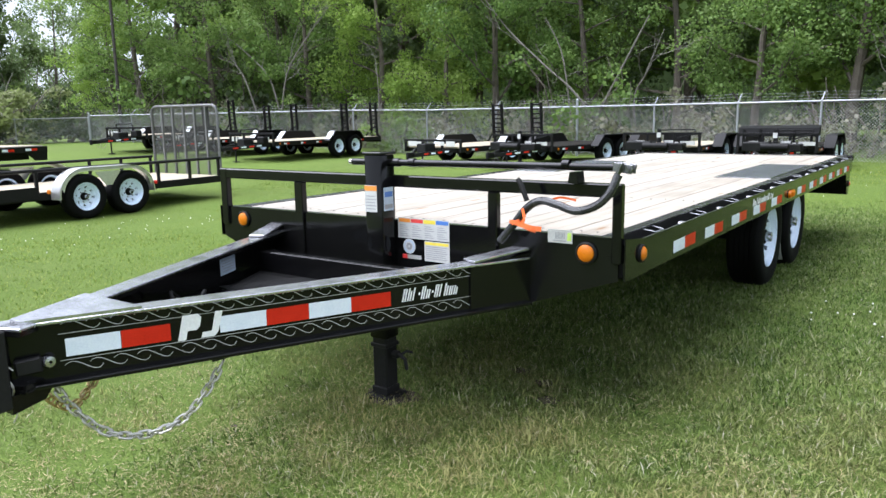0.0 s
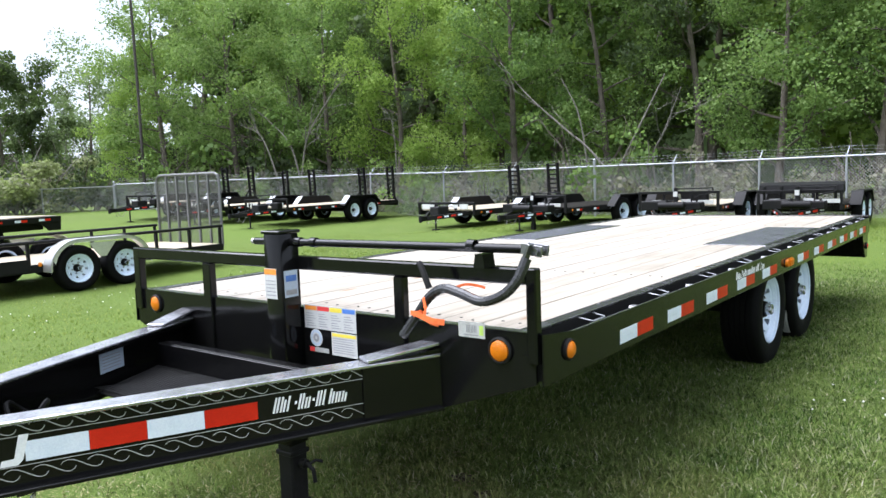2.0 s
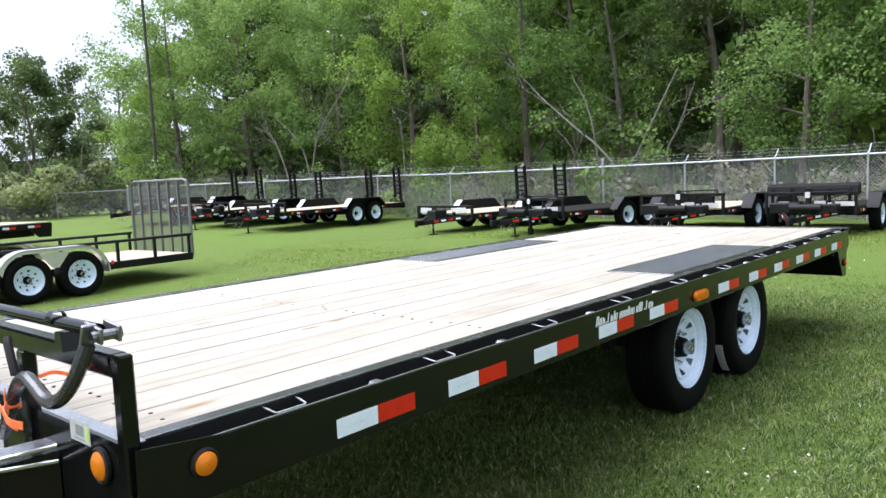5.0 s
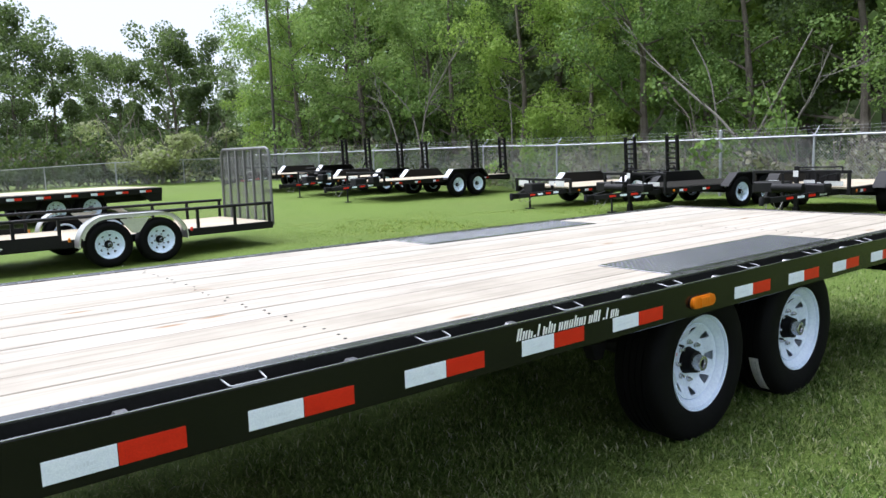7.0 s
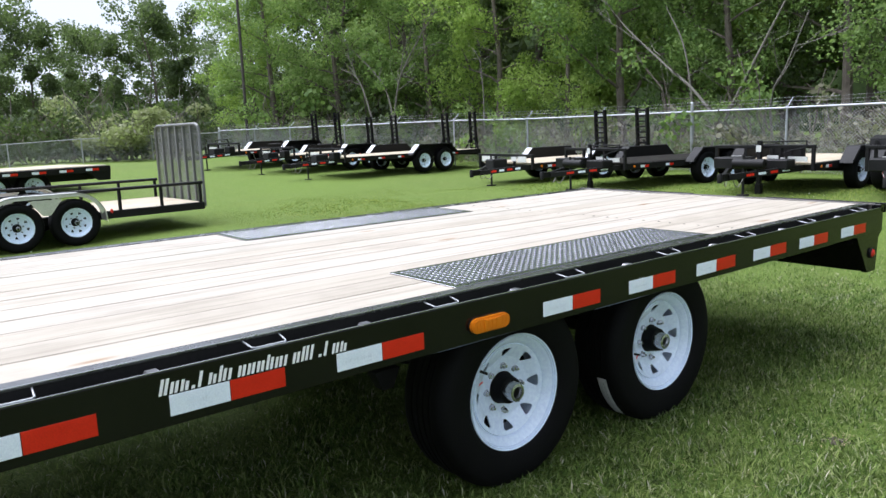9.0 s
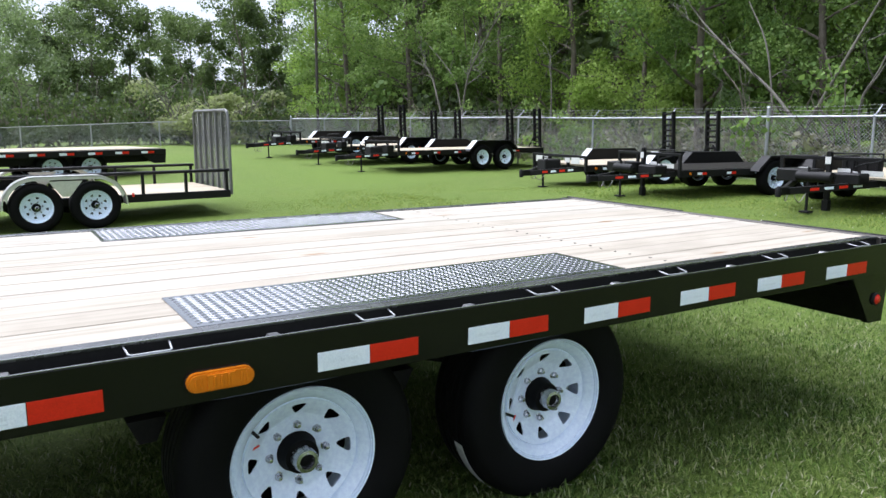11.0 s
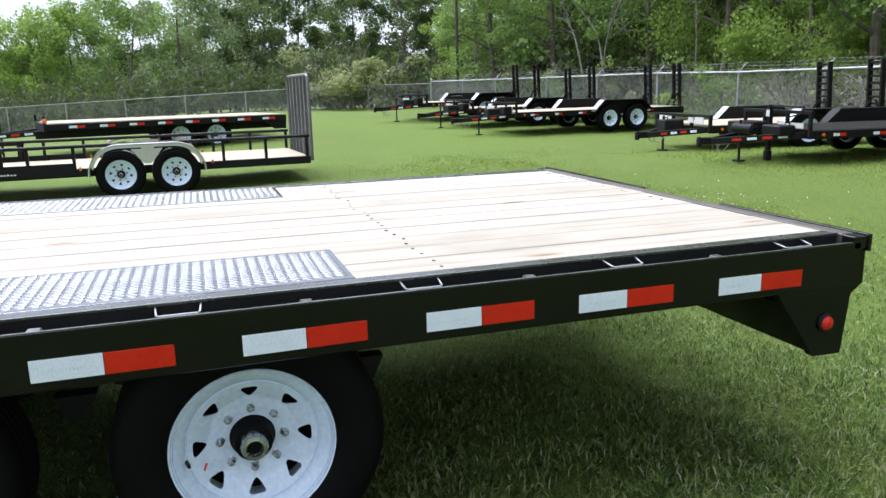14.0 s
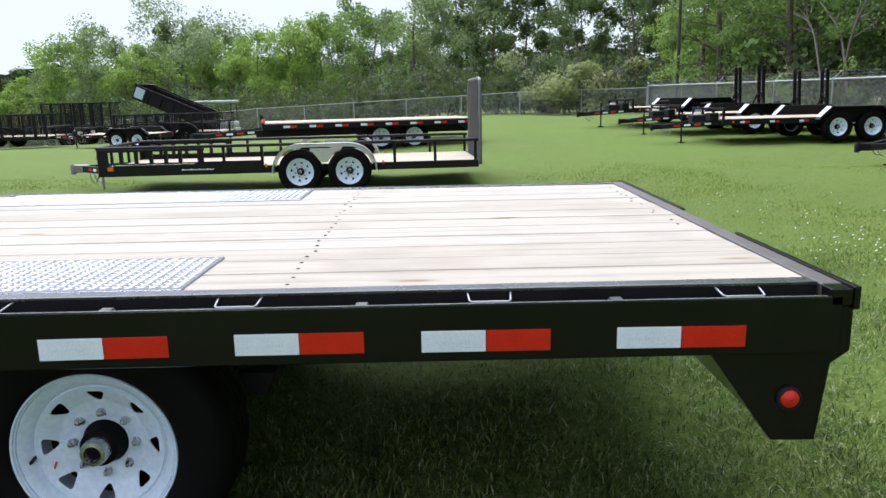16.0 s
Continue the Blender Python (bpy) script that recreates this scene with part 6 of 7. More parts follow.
# ---- fence, pole ----
FENCE = [(-27.0, 13.88), (-23.5, 15.3), (-20.7, 16.05), (-15.55, 17.0), (-12.6, 17.35), (-7.3, 17.6), (-5.03, 17.7), (-2.7, 17.25), (-0.73, 16.9), (12.0, 15.2)]


def rail_z(x):
    return 1.6 if x < -13 else 1.55


def fence_y(x):
    """The fence's line, carried on to both sides."""
    for (xa, ya), (xb, yb) in zip(FENCE, FENCE[1:]):
        if x <= xb or xb == FENCE[-1][0]:
            return ya + (yb - ya) * (x - xa) / (xb - xa)


def lattice(name, pts, h, parent, step, r, push=0.0):
    """Woven wire along a run of foot points, h high."""
    V, F = [], []
    for p, q in zip(pts, pts[1:]):
        d = q - p
        L = Vector((d.x, d.y)).length
        side = Vector((-d.y, d.x, 0)) / L
        for s in (1, -1):
            k = -h
            while k < L:
                u0, z0, u1, z1 = k, 0.02, k + h, h
                if u0 < 0:
                    z0, u0 = z0 - u0, 0.0
                if u1 > L:
                    z1, u1 = h - (u1 - L), L
                if s < 0:
                    u0, u1 = L - u0, L - u1
                i0 = len(V)
                for u, zz in ((u0, z0), (u1, z1)):
                    c = p + d * (u / L) + Vector((0, 0, zz)) + side * (0.004 * s + push)
                    e = d / L * r
                    V += [c - e, c + side * r, c + e, c - side * r]
                for j in range(4):
                    F.append((i0 + j, i0 + (j + 1) % 4, i0 + 4 + (j + 1) % 4, i0 + 4 + j))
                k += step
    ob = from_arrays(name, [tuple(v) for v in V], F, wire_grey, parent)
    ob["kind"] = "stuff"
    return ob


def fence_main():
    f = root("chain_link_fence", pose(0, 0, 0), "galvanised chain link fence with barbed wire on top", "fence")
    xs = [-27.0, -25.2, -23.5, -20.7, -18.1, -15.55, -12.6, -10.0, -7.3, -5.03, -2.7, -0.73, 1.6, 4.0, 6.4, 8.9]
    foot = []
    for x in xs:
        y = fence_y(x)
        z = ground_z(x, y) + 0.01
        foot.append((Vector((x, y, z)), rail_z(x) - z))
    for p, h in foot:
        big = -27.1 < p.x < -26.9 or -7.4 < p.x < -7.2
        top = h + (0.2 if big and p.x > -20 else 0.1 if big else 0.02)
        bm = bmesh.new()
        tube(bm, [p - Vector((0, 0, 0.1)), p + Vector((0, 0, top))], 0.04 if big else 0.026, 10)
        lathe(bm, [(top, 0.045 if big else 0.03), (top + 0.03, 0.02)], 10, 2, p)
        part("post", bm, galvanised, f, "taller terminal post" if big else "")
        if not big:
            bm = bmesh.new()
            tube(bm, [p + Vector((0, 0, h)), p + Vector((0.02, 0.2, h + 0.22))], 0.013, 6)
            part("barb_arm", bm, galvanised, f)
    bm = bmesh.new()
    tube(bm, [p + Vector((0, 0, h)) for p, h in foot], 0.024, 8)
    part("top_rail", bm, galvanised, f)
    for k in range(3):
        bm = bmesh.new()
        for (a, ha), (b, hb) in zip(foot, foot[1:]):
            lift = Vector((0, 0.06 + 0.065 * k, 0.08 + 0.075 * k))
            a, b = a + Vector((0, 0, ha)) + lift, b + Vector((0, 0, hb)) + lift
            tube(bm, [a.lerp(b, i / 4) - Vector((0, 0, 0.03 * (1 - (i / 2 - 1) ** 2))) for i in range(5)], 0.0022, 4, False)
            n = int((b - a).length / 0.14)
            for i in range(n):
                c = a.lerp(b, (i + 0.5) / n)
                beam(bm, c - Vector((0.012, 0.01, 0.03)), c + Vector((0.012, 0.01, 0.0)), 0.003, 0.003, 0)
        part("barbed_wire", bm, wire_grey, f)
    for (a, ha), (b, hb) in zip(foot, foot[1:]):
        lattice("chain_link", [a, b], (ha + hb) / 2, f, 0.075, 0.0042, 0.03)
    lattice("mesh_panel", [foot[0][0], foot[1][0], foot[2][0]], 1.04, f, 0.028, 0.003, 0.05)["label"] = "denser pale mesh panel at the corner"


def fence_left():
    f_root = root("chain_link_fence", pose(0, 0, 0), "lower grey chain link fence at the wood's edge", "fence")
    a, b = Vector((-27.0, 13.86)), Vector((-44.5, -32.2))
    n = 19
    pts = []
    for k in range(n + 1):
        f = (k + 0.01) / n
        p = a.lerp(b, f)
        z = ground_z(p.x, p.y)
        top = 1.53 - 0.4 * f if f < 0.1 else 1.49 - 1.85 * (f - 0.1) if f < 0.4 else min(0.935, z + 1.15)
        pts.append((Vector((p.x, p.y, z)), top - z))
        bm = bmesh.new()
        tube(bm, [(p.x, p.y, z - 0.1), (p.x, p.y, top + 0.04)], 0.025, 8)
        part("post", bm, wire_grey, f_root)
    bm = bmesh.new()
    tube(bm, [p + Vector((0, 0, h)) for p, h in pts], 0.02, 6)
    part("top_rail", bm, wire_grey, f_root)
    for (p, hp), (q, hq) in zip(pts, pts[1:]):
        lattice("chain_link", [p, q], min(hp, hq), f_root, 0.075, 0.004)


def pole():
    bm = bmesh.new()
    tube(bm, [(0, 0, -0.2), (0.04, 0, 5), (-0.12, 0, 13)], 0.065, 10, True, 0.05)
    p = part("utility_pole", bm, pole_dark)
    p.matrix_basis = at_ground(-26.2, 14.75)
    tagged(p, "thin dark wooden pole behind the fence", "pole")


fence_main()
fence_left()
pole()


# ---- woods ----
def leaf_cloud(rng, centres, radii, counts, size, flat=0.8):
    """Folded leaf sprays round the clump centres: two triangles to a leaf pair."""
    V, F = [], []
    n0 = 0
    for c, r, n in zip(centres, radii, counts):
        d = rng.normal(size=(n, 3))
        d /= np.linalg.norm(d, axis=1)[:, None]
        rad = r * (0.35 + 0.65 * rng.random(n) ** 0.6)
        p = np.array(c) + d * rad[:, None] * np.array([1, 1, flat])
        s = size * (0.55 + 0.9 * rng.random(n))
        a = rng.normal(size=(n, 3))
        a[:, 2] -= 0.3
        a /= np.linalg.norm(a, axis=1)[:, None]
        b = np.cross(a, d + 0.4 * rng.normal(size=(n, 3)))
        b /= np.linalg.norm(b, axis=1)[:, None] + 1e-6
        nrm = np.cross(a, b)
        w = 0.42
        quad = np.stack([p - a * s[:, None] * 0.5, p + b * s[:, None] * w + nrm * s[:, None] * 0.12, p + a * s[:, None] * 0.5, p - b * s[:, None] * w + nrm * s[:, None] * 0.12], 1)
        V.append(quad.reshape(-1, 3))
        F.append(np.arange(4 * n).reshape(-1, 4) + n0)
        n0 += 4 * n
    return np.concatenate(V), np.concatenate(F)


def limbs(bm, rng, base, direction, length, r, depth, tips, spread=0.7, seg=6):
    """A limb that bends and forks; its tips are gathered."""
    pts = [Vector(base)]
    d = Vector(direction).normalized()
    for k in range(4):
        d = (d + Vector(rng.normal(0, 0.16, 3)) + Vector((0, 0, 0.05))).normalized()
        pts.append(pts[-1] + d * length / 4)
    tube(bm, pts, r, seg, False, r * 0.55)
    tips.append(pts[-1])
    tips.append(pts[2])
    if depth:
        for k in range(rng.integers(2, 4)):
            i = rng.integers(2, 5)
            nd = (d + Vector(rng.normal(0, spread, 3))).normalized()
            limbs(bm, rng, pts[i], nd, length * rng.uniform(0.5, 0.75), r * 0.5, depth - 1, tips, spread, max(4, seg - 1))


def make_tree(seed, height, crown_r, crown_lo, leaf_mat, leaves, size, lean=0.03, clumps=62, puff=1.0):
    rng = np.random.default_rng(seed)
    bm = bmesh.new()
    tips = []
    pts = [Vector((0, 0, -0.15))]
    d = Vector((rng.normal(0, lean), rng.normal(0, lean), 1)).normalized()
    for k in range(7):
        d = (d + Vector((rng.normal(0, 0.05), rng.normal(0, 0.05), 0.05))).normalized()
        pts.append(pts[-1] + d * height * 0.9 / 7)
    tube(bm, pts, 0.012 * height + 0.04, 8, False, 0.03)
    n_l = 16
    for k in range(n_l):
        f = crown_lo + (1 - crown_lo) * (k + 0.5) / n_l
        i = min(6, int(f * 7))
        base = pts[i].lerp(pts[i + 1], f * 7 - i)
        a = k * 2.4 + rng.uniform(-0.5, 0.5)
        reach = crown_r * (1.0 - 0.55 * abs(f - 0.45)) * rng.uniform(0.6, 0.95)
        limbs(bm, rng, base, (math.cos(a), math.sin(a), rng.uniform(0.15, 0.6)), reach, 0.006 * height * (1.1 - f), 1, tips, 0.5, 5)
    tips.append(pts[-1])
    t = root("tree", pose(0, 0, 0), "leafy green broadleaf tree behind the fence", "tree", "woodland trees")
    part("trunk", bm, bark, t)
    n = len(tips)
    sub = [tips[i] for i in rng.permutation(n)[:clumps]]
    cs, rs, ns = [], [], []
    for p in sub:
        cs.append((p.x, p.y, p.z + rng.uniform(-0.2, 0.4)))
        rs.append(rng.uniform(0.4, 1.05) * puff * crown_r / 3.2)
        ns.append(int(leaves / len(sub) * rng.uniform(0.6, 1.4)))
    V, F = leaf_cloud(rng, cs, rs, ns, size)
    c = from_arrays("crown", V, F, leaf_mat, t)
    c["label"] = "uneven crown of small leaves"
    return t


def make_bush(seed, r, h, leaf_mat, leaves, size, twigs=9, name="bush", label="tangled undergrowth bush behind the fence", twig_mat=None):
    rng = np.random.default_rng(seed)
    t = root(name, pose(0, 0, 0), label, "bush", "undergrowth bushes")
    bm = bmesh.new()
    tips = []
    for k in range(twigs):
        a = rng.uniform(0, 6.28)
        limbs(bm, rng, (0.25 * r * math.cos(a), 0.25 * r * math.sin(a), -0.05), (0.8 * math.cos(a), 0.8 * math.sin(a), 1.0), h * rng.uniform(0.6, 1.0), 0.02 + 0.008 * h, 1, tips, 0.45, 4)
    part("stem", bm, twig_mat or bark, t)
    rr = rng.permutation(len(tips))[:26]
    cs = [(tips[i].x * 1.1, tips[i].y * 1.1, tips[i].z * rng.uniform(0.25, 1.0)) for i in rr]
    V, F = leaf_cloud(rng, cs, [rng.uniform(0.3, 0.6) * r * 0.6 for _ in rr], [int(leaves / len(rr))] * len(rr), size)
    keep = V[:, 2].reshape(-1, 4).min(1) > 0.0
    F = F[keep]
    c = from_arrays("foliage", V, F, leaf_mat, t)
    return t


def make_dead_tree(seed, foot, bends, r, forks, spread=0.5):
    """A bare trunk that leans through its bends, forking towards the top."""
    rng = np.random.default_rng(seed)
    t = root("dead_tree", at_ground(*foot), "bare grey leaning tree behind the fence", "tree", "bare trees")
    pts = curve_points([(0, 0, -0.1)] + list(bends), 5)
    bm = bmesh.new()
    tube(bm, pts, r, 7, False, r * 0.35)
    part("trunk", bm, dead_bark, t)
    pts = [Vector(p) for p in pts]
    for k in range(forks):
        i = rng.integers(len(pts) // 3, len(pts) - 1)
        d = ((pts[i + 1] - pts[i]).normalized() + Vector(rng.normal(0, spread, 3))).normalized()
        bm = bmesh.new()
        limbs(bm, rng, pts[i], d, rng.uniform(0.5, 1.3), r * 0.42, 2, [], 0.5, 5)
        part("branch", bm, dead_bark, t)
    return t


def plant_woods():
    rng = np.random.default_rng(21)
    fine = [make_tree(1, 13.0, 3.4, 0.07, leaf_mid, 21000, 0.122, 0.03, 110, 1.1), make_tree(2, 14.5, 3.6, 0.1, leaf_mid, 21000, 0.125, 0.03, 110, 1.1), make_tree(3, 12.0, 3.5, 0.05, leaf_light, 21000, 0.12, 0.03, 110, 1.1),
            make_tree(4, 13.0, 3.2, 0.1, leaf_dark, 17000, 0.13, 0.03, 90), make_tree(5, 11.0, 3.3, 0.04, leaf_light, 21000, 0.12, 0.03, 110, 1.15)]
    back = [make_tree(15, 15.0, 3.6, 0.08, leaf_mid, 5200, 0.32), make_tree(16, 15.5, 3.8, 0.1, leaf_dark, 5200, 0.32), make_tree(17, 14.0, 3.6, 0.08, leaf_light, 5200, 0.32)]
    broad = [make_tree(7, 10.5, 4.2, 0.06, leaf_hazy, 9000, 0.2, 0.03, 46, 1.15), make_tree(8, 9.5, 4.4, 0.05, leaf_mid, 9000, 0.19, 0.03, 42, 1.2), make_tree(9, 11.5, 3.8, 0.08, leaf_dark, 9000, 0.2, 0.04, 50, 1.1), make_tree(10, 9.0, 3.9, 0.05, leaf_light, 9000, 0.19, 0.03, 40, 1.2)]
    bushes = [make_bush(11, 1.6, 2.2, leaf_dry, 900, 0.13), make_bush(12, 1.5, 1.9, leaf_shade, 1300, 0.14), make_bush(13, 1.7, 2.6, leaf_mid, 1500, 0.14), make_bush(14, 1.5, 1.7, leaf_dry, 700, 0.12)]
    used = set()

    def place(ob, x, y, s=1.0):
        m = at_ground(x, y, rng.uniform(0, 360))
        if ob not in used:
            used.add(ob)
            ob.matrix_basis = m
            c = ob
        else:
            c = copy_thing(ob, m)
        c.scale = (s, s, s * rng.uniform(0.92, 1.08))
    # along the fence
    for x in np.arange(-31, 15, 2.7):
        k = rng.choice([0, 1, 3, 2]) if -14 < x < -5 else rng.choice([2, 4, 2, 0, 1]) if x < -14 else rng.choice([0, 1, 3, 0, 2])
        s = 0.85 if x > -13 else 0.74
        place(fine[k], x + rng.uniform(-0.7, 0.7), fence_y(x) + 6.2 * s + rng.uniform(-0.9, 1.0), s * rng.uniform(0.85, 1.1))
    for x in np.arange(-35, 20, 3.6):
        place(back[rng.choice([0, 0, 1, 2])], x + rng.uniform(-1, 1), fence_y(max(x, -30)) + 10.5 + rng.uniform(-1.2, 1.2), rng.uniform(0.85, 1.1))
    for x in np.arange(-40, 26, 4.6):
        place(back[rng.choice([0, 1, 1, 2])], x + rng.uniform(-1, 1), fence_y(max(x, -30)) + 16 + rng.uniform(-1.5, 1.5), rng.uniform(1.0, 1.25))
    for x in np.arange(-27, 12, 1.0):
        place(bushes[rng.choice([0, 0, 3, 3, 3, 2, 1])], x + rng.uniform(-0.4, 0.4), fence_y(x) + 1.8 + rng.uniform(-0.5, 1.2), rng.uniform(0.55, 0.95))
    # beyond the lower fence
    for k in range(26):
        f = k / 25
        x, y = -49 - 24 * f, 28 - 75 * f
        place(broad[rng.choice([2, 2, 0]) if f < 0.3 else rng.choice([0, 1, 3])], x + rng.uniform(-1.5, 1.5), y + rng.uniform(-1.2, 1.2), rng.uniform(0.7, 0.95) * (1.06 if f < 0.4 else 1.03 if f < 0.55 else 1.2 if f < 0.78 else 0.6))
    for k in range(20):
        f = k / 19
        place(broad[rng.choice([2, 0, 1]) if f < 0.4 else rng.choice([0, 1, 3, 2])], -58 - 24 * f + rng.uniform(-2, 2), 31 - 80 * f + rng.uniform(-2, 2), rng.uniform(0.72, 0.92) * (1.0 if f < 0.82 else 0.72))
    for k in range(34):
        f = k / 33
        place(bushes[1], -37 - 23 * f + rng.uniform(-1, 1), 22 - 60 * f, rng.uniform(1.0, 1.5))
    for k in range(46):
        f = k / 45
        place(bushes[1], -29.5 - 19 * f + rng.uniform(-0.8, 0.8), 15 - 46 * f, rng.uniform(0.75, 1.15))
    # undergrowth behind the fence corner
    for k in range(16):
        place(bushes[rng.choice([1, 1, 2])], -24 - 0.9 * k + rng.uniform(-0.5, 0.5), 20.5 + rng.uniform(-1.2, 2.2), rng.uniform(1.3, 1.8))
    # every kind stands somewhere: the rest in the rearmost row
    for k, ob in enumerate(fine + back + broad + bushes):
        if ob not in used:
            place(ob, -20 + 5 * k, 40.0)
    b = make_bush(31, 2.5, 3.1, leaf_yellow, 6500, 0.15, 13, "bush", "pale yellow-green spreading bush by the fence", dead_bark)
    b.matrix_basis = at_ground(-29.8, 11.1, 20)
    b.scale = (1.0, 1.0, 0.82)
    for seed, foot, bends, r, forks in (
            (41, (-20.2, 17.8), ((0.35, 0, 1.9), (0.75, 0, 2.9), (1.6, 0, 3.8), (2.5, 0, 4.6)), 0.045, 8),
            (42, (-20.3, 18.2), ((-0.6, 0, 2.3), (-1.7, 0, 3.4), (-3.9, 0, 4.8)), 0.045, 4),
            (43, (-6.5, 19.0), ((-1.5, 0, 1.8), (-2.55, 0, 2.7), (-3.85, 0, 3.85), (-4.85, 0, 5.0)), 0.045, 3),
            (44, (-7.9, 18.9), ((1.05, 0, 1.9), (2.2, 0, 4.0)), 0.055, 0),
            (45, (-15.2, 18.0), ((0, 0, 2.0), (-0.05, 0, 2.9)), 0.03, 2),
            (46, (-21.3, 18.0), ((-0.6, 0, 1.7), (-1.35, 0, 3.0), (-2.6, 0, 3.5)), 0.045, 3),
            (47, (-8.2, 19.3), ((-0.4, 0, 2.9), (-1.05, 0, 4.3)), 0.035, 3),
            (48, (-6.0, 19.2), ((-0.2, 0, 1.6), (0.15, 0, 2.4), (0.65, 0, 3.6)), 0.035, 3),
            (49, (0.5, 19.5), ((0.15, 0, 2.4), (0.5, 0, 5.0)), 0.06, 3)):
        make_dead_tree(seed, foot, bends, r, forks)
    # plain sheets closing the gaps; the wood's deep shade is put into their colour
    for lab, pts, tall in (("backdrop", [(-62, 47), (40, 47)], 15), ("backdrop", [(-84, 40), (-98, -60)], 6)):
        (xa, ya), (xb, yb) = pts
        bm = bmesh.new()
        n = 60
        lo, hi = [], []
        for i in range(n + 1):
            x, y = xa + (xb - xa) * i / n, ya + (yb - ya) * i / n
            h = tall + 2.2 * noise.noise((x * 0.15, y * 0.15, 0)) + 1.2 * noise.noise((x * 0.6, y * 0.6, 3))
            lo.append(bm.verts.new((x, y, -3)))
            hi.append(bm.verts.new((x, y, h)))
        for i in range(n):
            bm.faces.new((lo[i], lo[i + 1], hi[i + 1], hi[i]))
        ob = part(lab, bm, woods_shade)
        tagged(ob, "dark sheet with woodland shade in its colour, far behind the trees", "woods", kind="structure")


woods_shade = surface("woods_shade", (0.012, 0.02, 0.008), (0.05, 0.075, 0.025), (0.85, 0.95), fine=3.0, coarse=0.5, relief=0.0, spec=0.1)
plant_woods()


# ---- grass ----
def grass(name, label, n, x0, x1, y0, y1, h, w, keep=None, seed=3, kite=False, fade=1.5):
    rng = np.random.default_rng(seed)
    x, y = rng.uniform(x0, x1, n), rng.uniform(y0, y1, n)
    clump = np.sin(x * 3.1 + 1.3 * np.sin(y * 2.3)) * np.sin(y * 2.7 + 1.1 * np.sin(x * 1.9)) + 0.7 * np.sin(x * 9.1 + y * 5.3) * np.sin(y * 8.3 - x * 4.1)
    ok = rng.random(n) < 0.72 + 0.28 * clump
    edge = np.minimum(np.minimum(x - x0, x1 - x), np.minimum(y - y0, y1 - y)) / fade
    ok &= rng.random(n) < np.clip(edge + 0.25 * np.sin(x * 2.7 + y) * np.sin(y * 2.1 - x), 0, 1)
    if keep is not None:
        ok &= keep(x, y)
    x, y, clump = x[ok], y[ok], clump[ok]
    n = len(x)
    z = np.array([ground_z(a, b) for a, b in zip(x, y)]) - 0.004
    a = rng.uniform(0, 2 * np.pi, n)
    lean = rng.uniform(0.5, 1.45, n)
    hh = h * (0.5 + 0.8 * rng.random(n)) * (1 + 0.18 * clump)
    ww = w * (0.6 + 0.8 * rng.random(n))
    b = a + rng.uniform(0.9, 2.2, n)
    base = np.stack([x, y, z], 1)
    side = np.stack([np.cos(b), np.sin(b), 0 * b], 1) * ww[:, None]
    tip = base + np.stack([np.cos(a) * np.sin(lean), np.sin(a) * np.sin(lean), np.cos(lean) + 0.1], 1) * hh[:, None]
    if kite:
        mid = base * 0.55 + tip * 0.45
        mid[:, 2] += 0.2 * hh
        V = np.stack([base, mid + side, tip, mid - side], 1).reshape(-1, 3)
        F = np.arange(4 * n).reshape(-1, 4)
    else:
        V = np.stack([base - side, base + side, tip], 1).reshape(-1, 3)
        F = np.arange(3 * n).reshape(-1, 3)
    ob = from_arrays(name, V, F, blade if kite else far_blade)
    tagged(ob, label, "grass", kind="stuff")


SPOTS = ((0.06, -0.03, 0.12), (0.44, 0.6, 0.06), (0.62, 0.5, 0.05), (0.74, 0.3, 0.05), (-0.32, -0.72, 0.06), (1.75, 4.75, 0.05))


def near_keep(x, y):
    ok = x > -9
    rng = np.random.default_rng(77)
    for cx, cy, r in SPOTS:
        d = np.hypot(x - cx, y - cy) / r
        ok &= rng.random(len(x)) < np.clip(d * 0.8 - 0.1, 0.2, 1)
    return ok


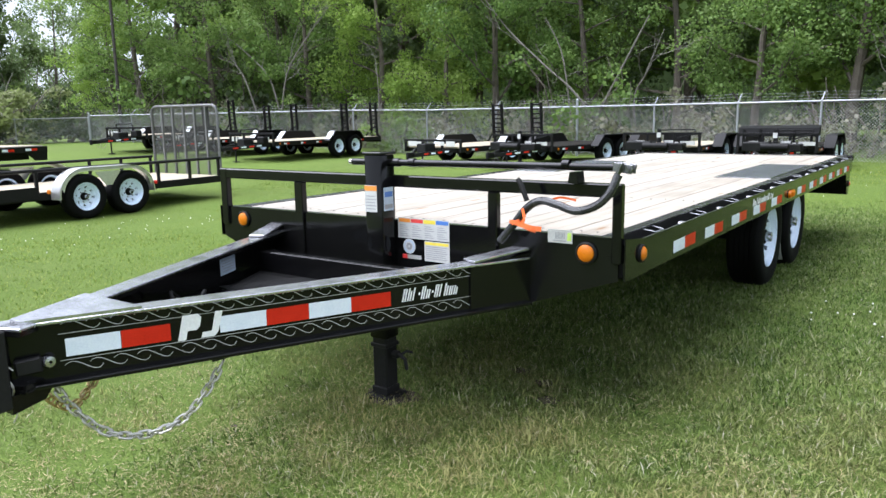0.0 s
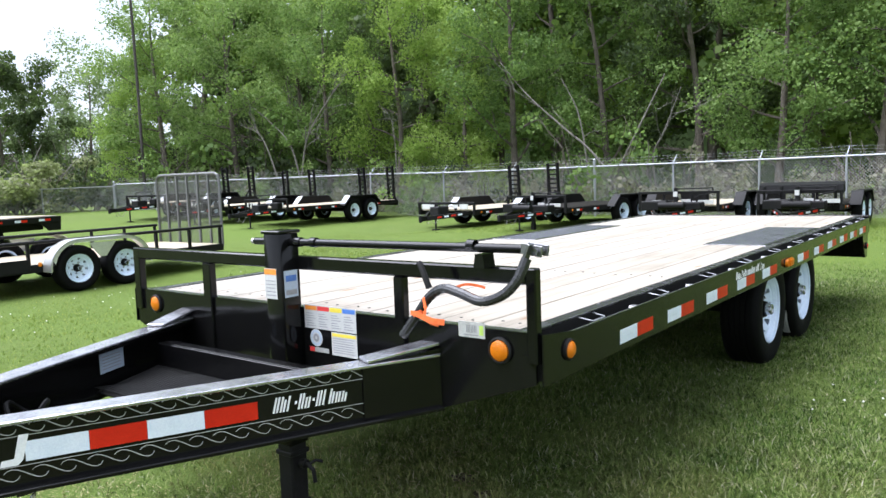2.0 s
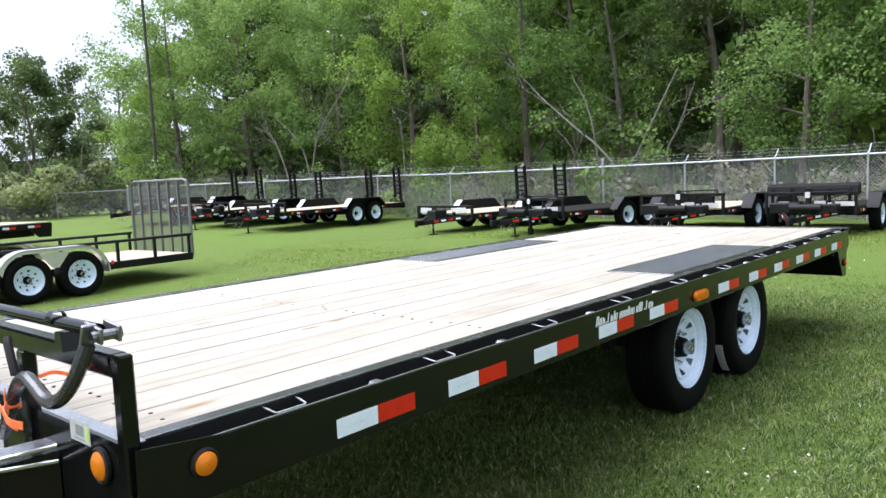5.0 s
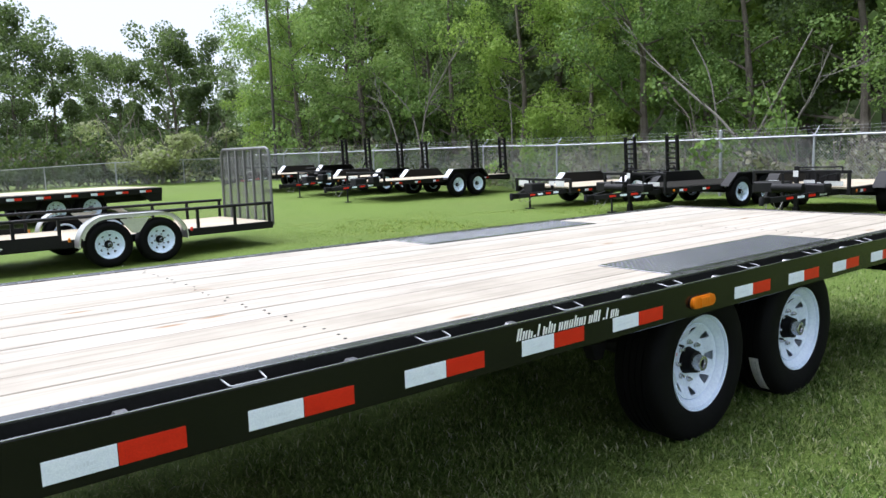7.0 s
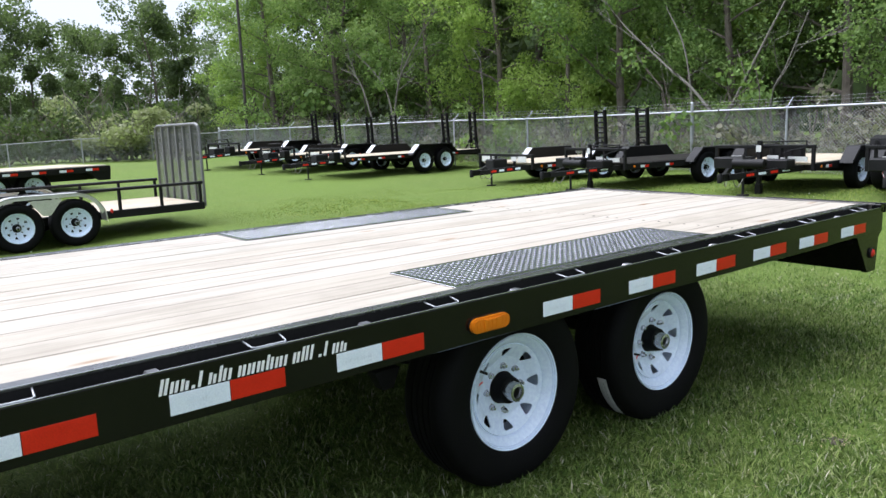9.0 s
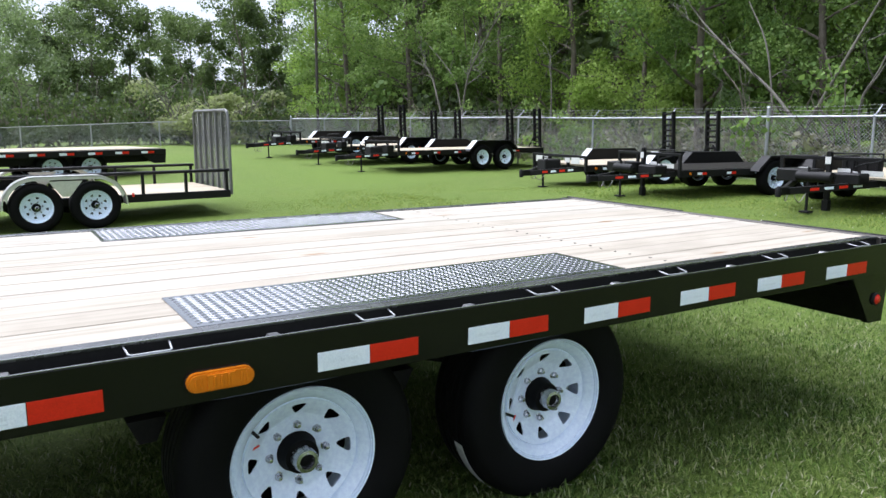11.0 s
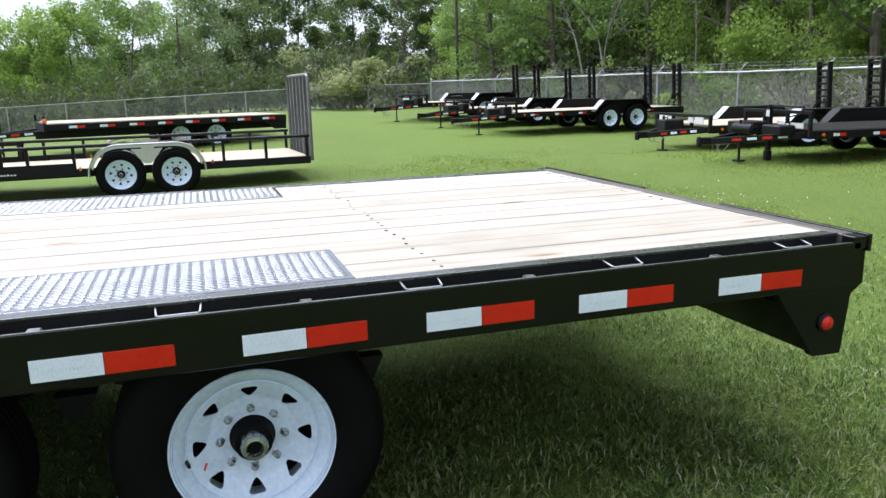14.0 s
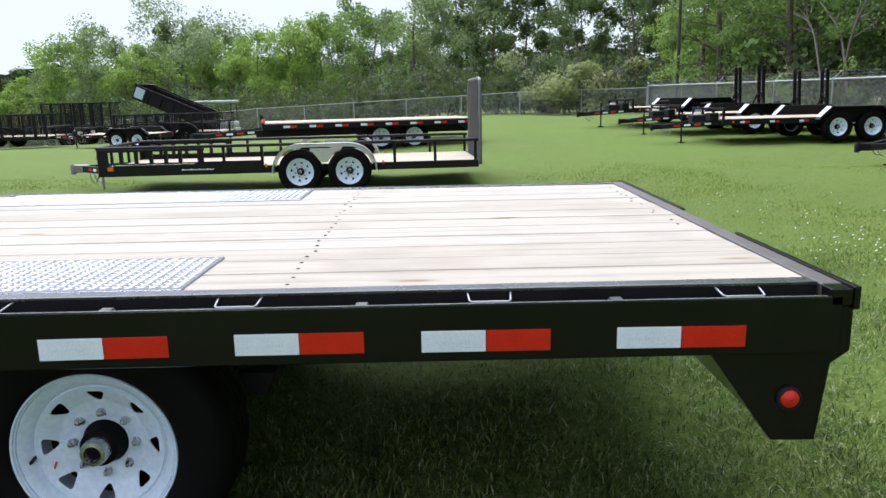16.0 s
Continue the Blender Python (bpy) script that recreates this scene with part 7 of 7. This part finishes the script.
def soil_spots():
    rng = np.random.default_rng(5)
    V, F = [], []
    for cx, cy, r in SPOTS:
        i = len(V)
        V.append((cx, cy, ground_z(cx, cy) + 0.007))
        n = 18
        for k in range(n):
            a = 2 * math.pi * k / n
            q = r * rng.uniform(0.65, 1.2)
            x, y = cx + q * math.cos(a) * 1.2, cy + q * math.sin(a)
            V.append((x, y, ground_z(x, y) + 0.003))
        for k in range(n):
            F.append((i, i + 1 + k, i + 1 + (k + 1) % n))
    tagged(from_arrays("soil", V, F, soil), "bare brown soil showing through the lawn", "soil", kind="stuff")
    V = []
    # thin dry litter: thick round the tongue, sparse elsewhere
    m = 150000
    x, y = rng.uniform(-1.6, 3.2, m), rng.uniform(-2.4, 8.0, m)
    patch = np.sin(x * 2.3 + 1.7 * np.sin(y * 1.4)) * np.sin(y * 1.9 - 1.2 * np.sin(x * 1.7)) + 0.6 * np.sin(x * 6.1 - y * 3.3) * np.sin(y * 5.7 + x * 2.1)
    front = np.clip((1.9 - y) / 2.2, 0.05, 1)
    edge = np.clip(np.minimum(np.minimum(x + 1.6, 3.2 - x), y + 2.4) / 0.8, 0, 1)
    ok = rng.random(m) < np.clip(0.42 + 0.6 * patch, 0.05, 1) * front * edge
    spread = [(x[ok], y[ok])]
    for cx, cy, r in SPOTS:
        n = int(900 * r)
        spread.append((cx + rng.normal(0, r * 1.2, n), cy + rng.normal(0, r * 1.2, n)))
    for x, y in spread:
        n = len(x)
        a, L = rng.uniform(0, 6.28, n), rng.uniform(0.012, 0.035, n)
        z = np.array([ground_z(p, q) for p, q in zip(x, y)]) + rng.uniform(0.008, 0.03, n)
        u = np.stack([np.cos(a), np.sin(a), rng.uniform(-0.25, 0.3, n)], 1) * L[:, None]
        w = np.stack([-np.sin(a), np.cos(a), 0 * a], 1) * rng.uniform(0.001, 0.0022, n)[:, None]
        p = np.stack([x, y, z], 1)
        V.append(np.stack([p - w, p + w, p + u], 1).reshape(-1, 3))
    V = np.concatenate(V)
    tagged(from_arrays("clippings", V, np.arange(len(V)).reshape(-1, 3), straw), "dry tan grass clippings on the lawn", "clippings", kind="stuff")


soil = surface("soil", (0.0363, 0.0311, 0.0218), (0.0882, 0.0749, 0.0518), (0.85, 0.95), fine=90, coarse=12, relief=0.8, spec=0.2)
straw = surface("straw", (0.2, 0.165, 0.08), (0.42, 0.36, 0.2), (0.7, 0.9), fine=90, coarse=12, relief=0.0, spec=0.1)
soil_spots()


grass("grass", "short mown green grass blades round the trailer", 430000, -3.4, 4.4, -3.6, 10.0, 0.046, 0.0027, near_keep, 3, True, 2.2)
grass("grass", "dense mown grass blades beside the trailer", 300000, -0.4, 3.4, -2.6, 8.4, 0.042, 0.0024, near_keep, 6, True, 0.9)
grass("grass", "mown grass blades on the wider lawn", 200000, -12.0, -1.6, -5.0, 12.5, 0.034, 0.005, None, 4)
grass("grass", "mown grass blades beyond the trailer", 120000, -10.0, 6.0, 8.5, 17.0, 0.036, 0.006, None, 5)


def clover():
    rng = np.random.default_rng(9)
    V, F = [], []
    for cx, cy, n, r in ((-6.6, 3.4, 40, 1.6), (-4.5, 9.0, 60, 1.8), (-1.5, 11.5, 60, 2.0), (-6.9, 1.2, 25, 1.2), (-3.0, 9.2, 90, 0.9), (1.75, 2.6, 9, 0.5)):
        for k in range(n):
            x, y = cx + rng.normal(0, r * 0.6), cy + rng.normal(0, r * 0.6)
            z = ground_z(x, y) + 0.045
            q = rng.uniform(0.006, 0.011)
            i = len(V)
            V += [(x - q, y, z), (x, y - q, z), (x + q, y, z), (x, y + q, z), (x, y, z + q * 0.9), (x, y, z - q * 0.7)]
            for j in range(4):
                F += [(i + j, i + (j + 1) % 4, i + 4), (i + (j + 1) % 4, i + j, i + 5)]
    ob = from_arrays("clover_flowers", V, F, clover_white)
    tagged(ob, "scattered white clover heads in the lawn", "flowers", kind="stuff")


clover_white = surface("clover_white", (0.6, 0.6, 0.55), (0.75, 0.75, 0.7), (0.7, 0.9), relief=0)
clover()
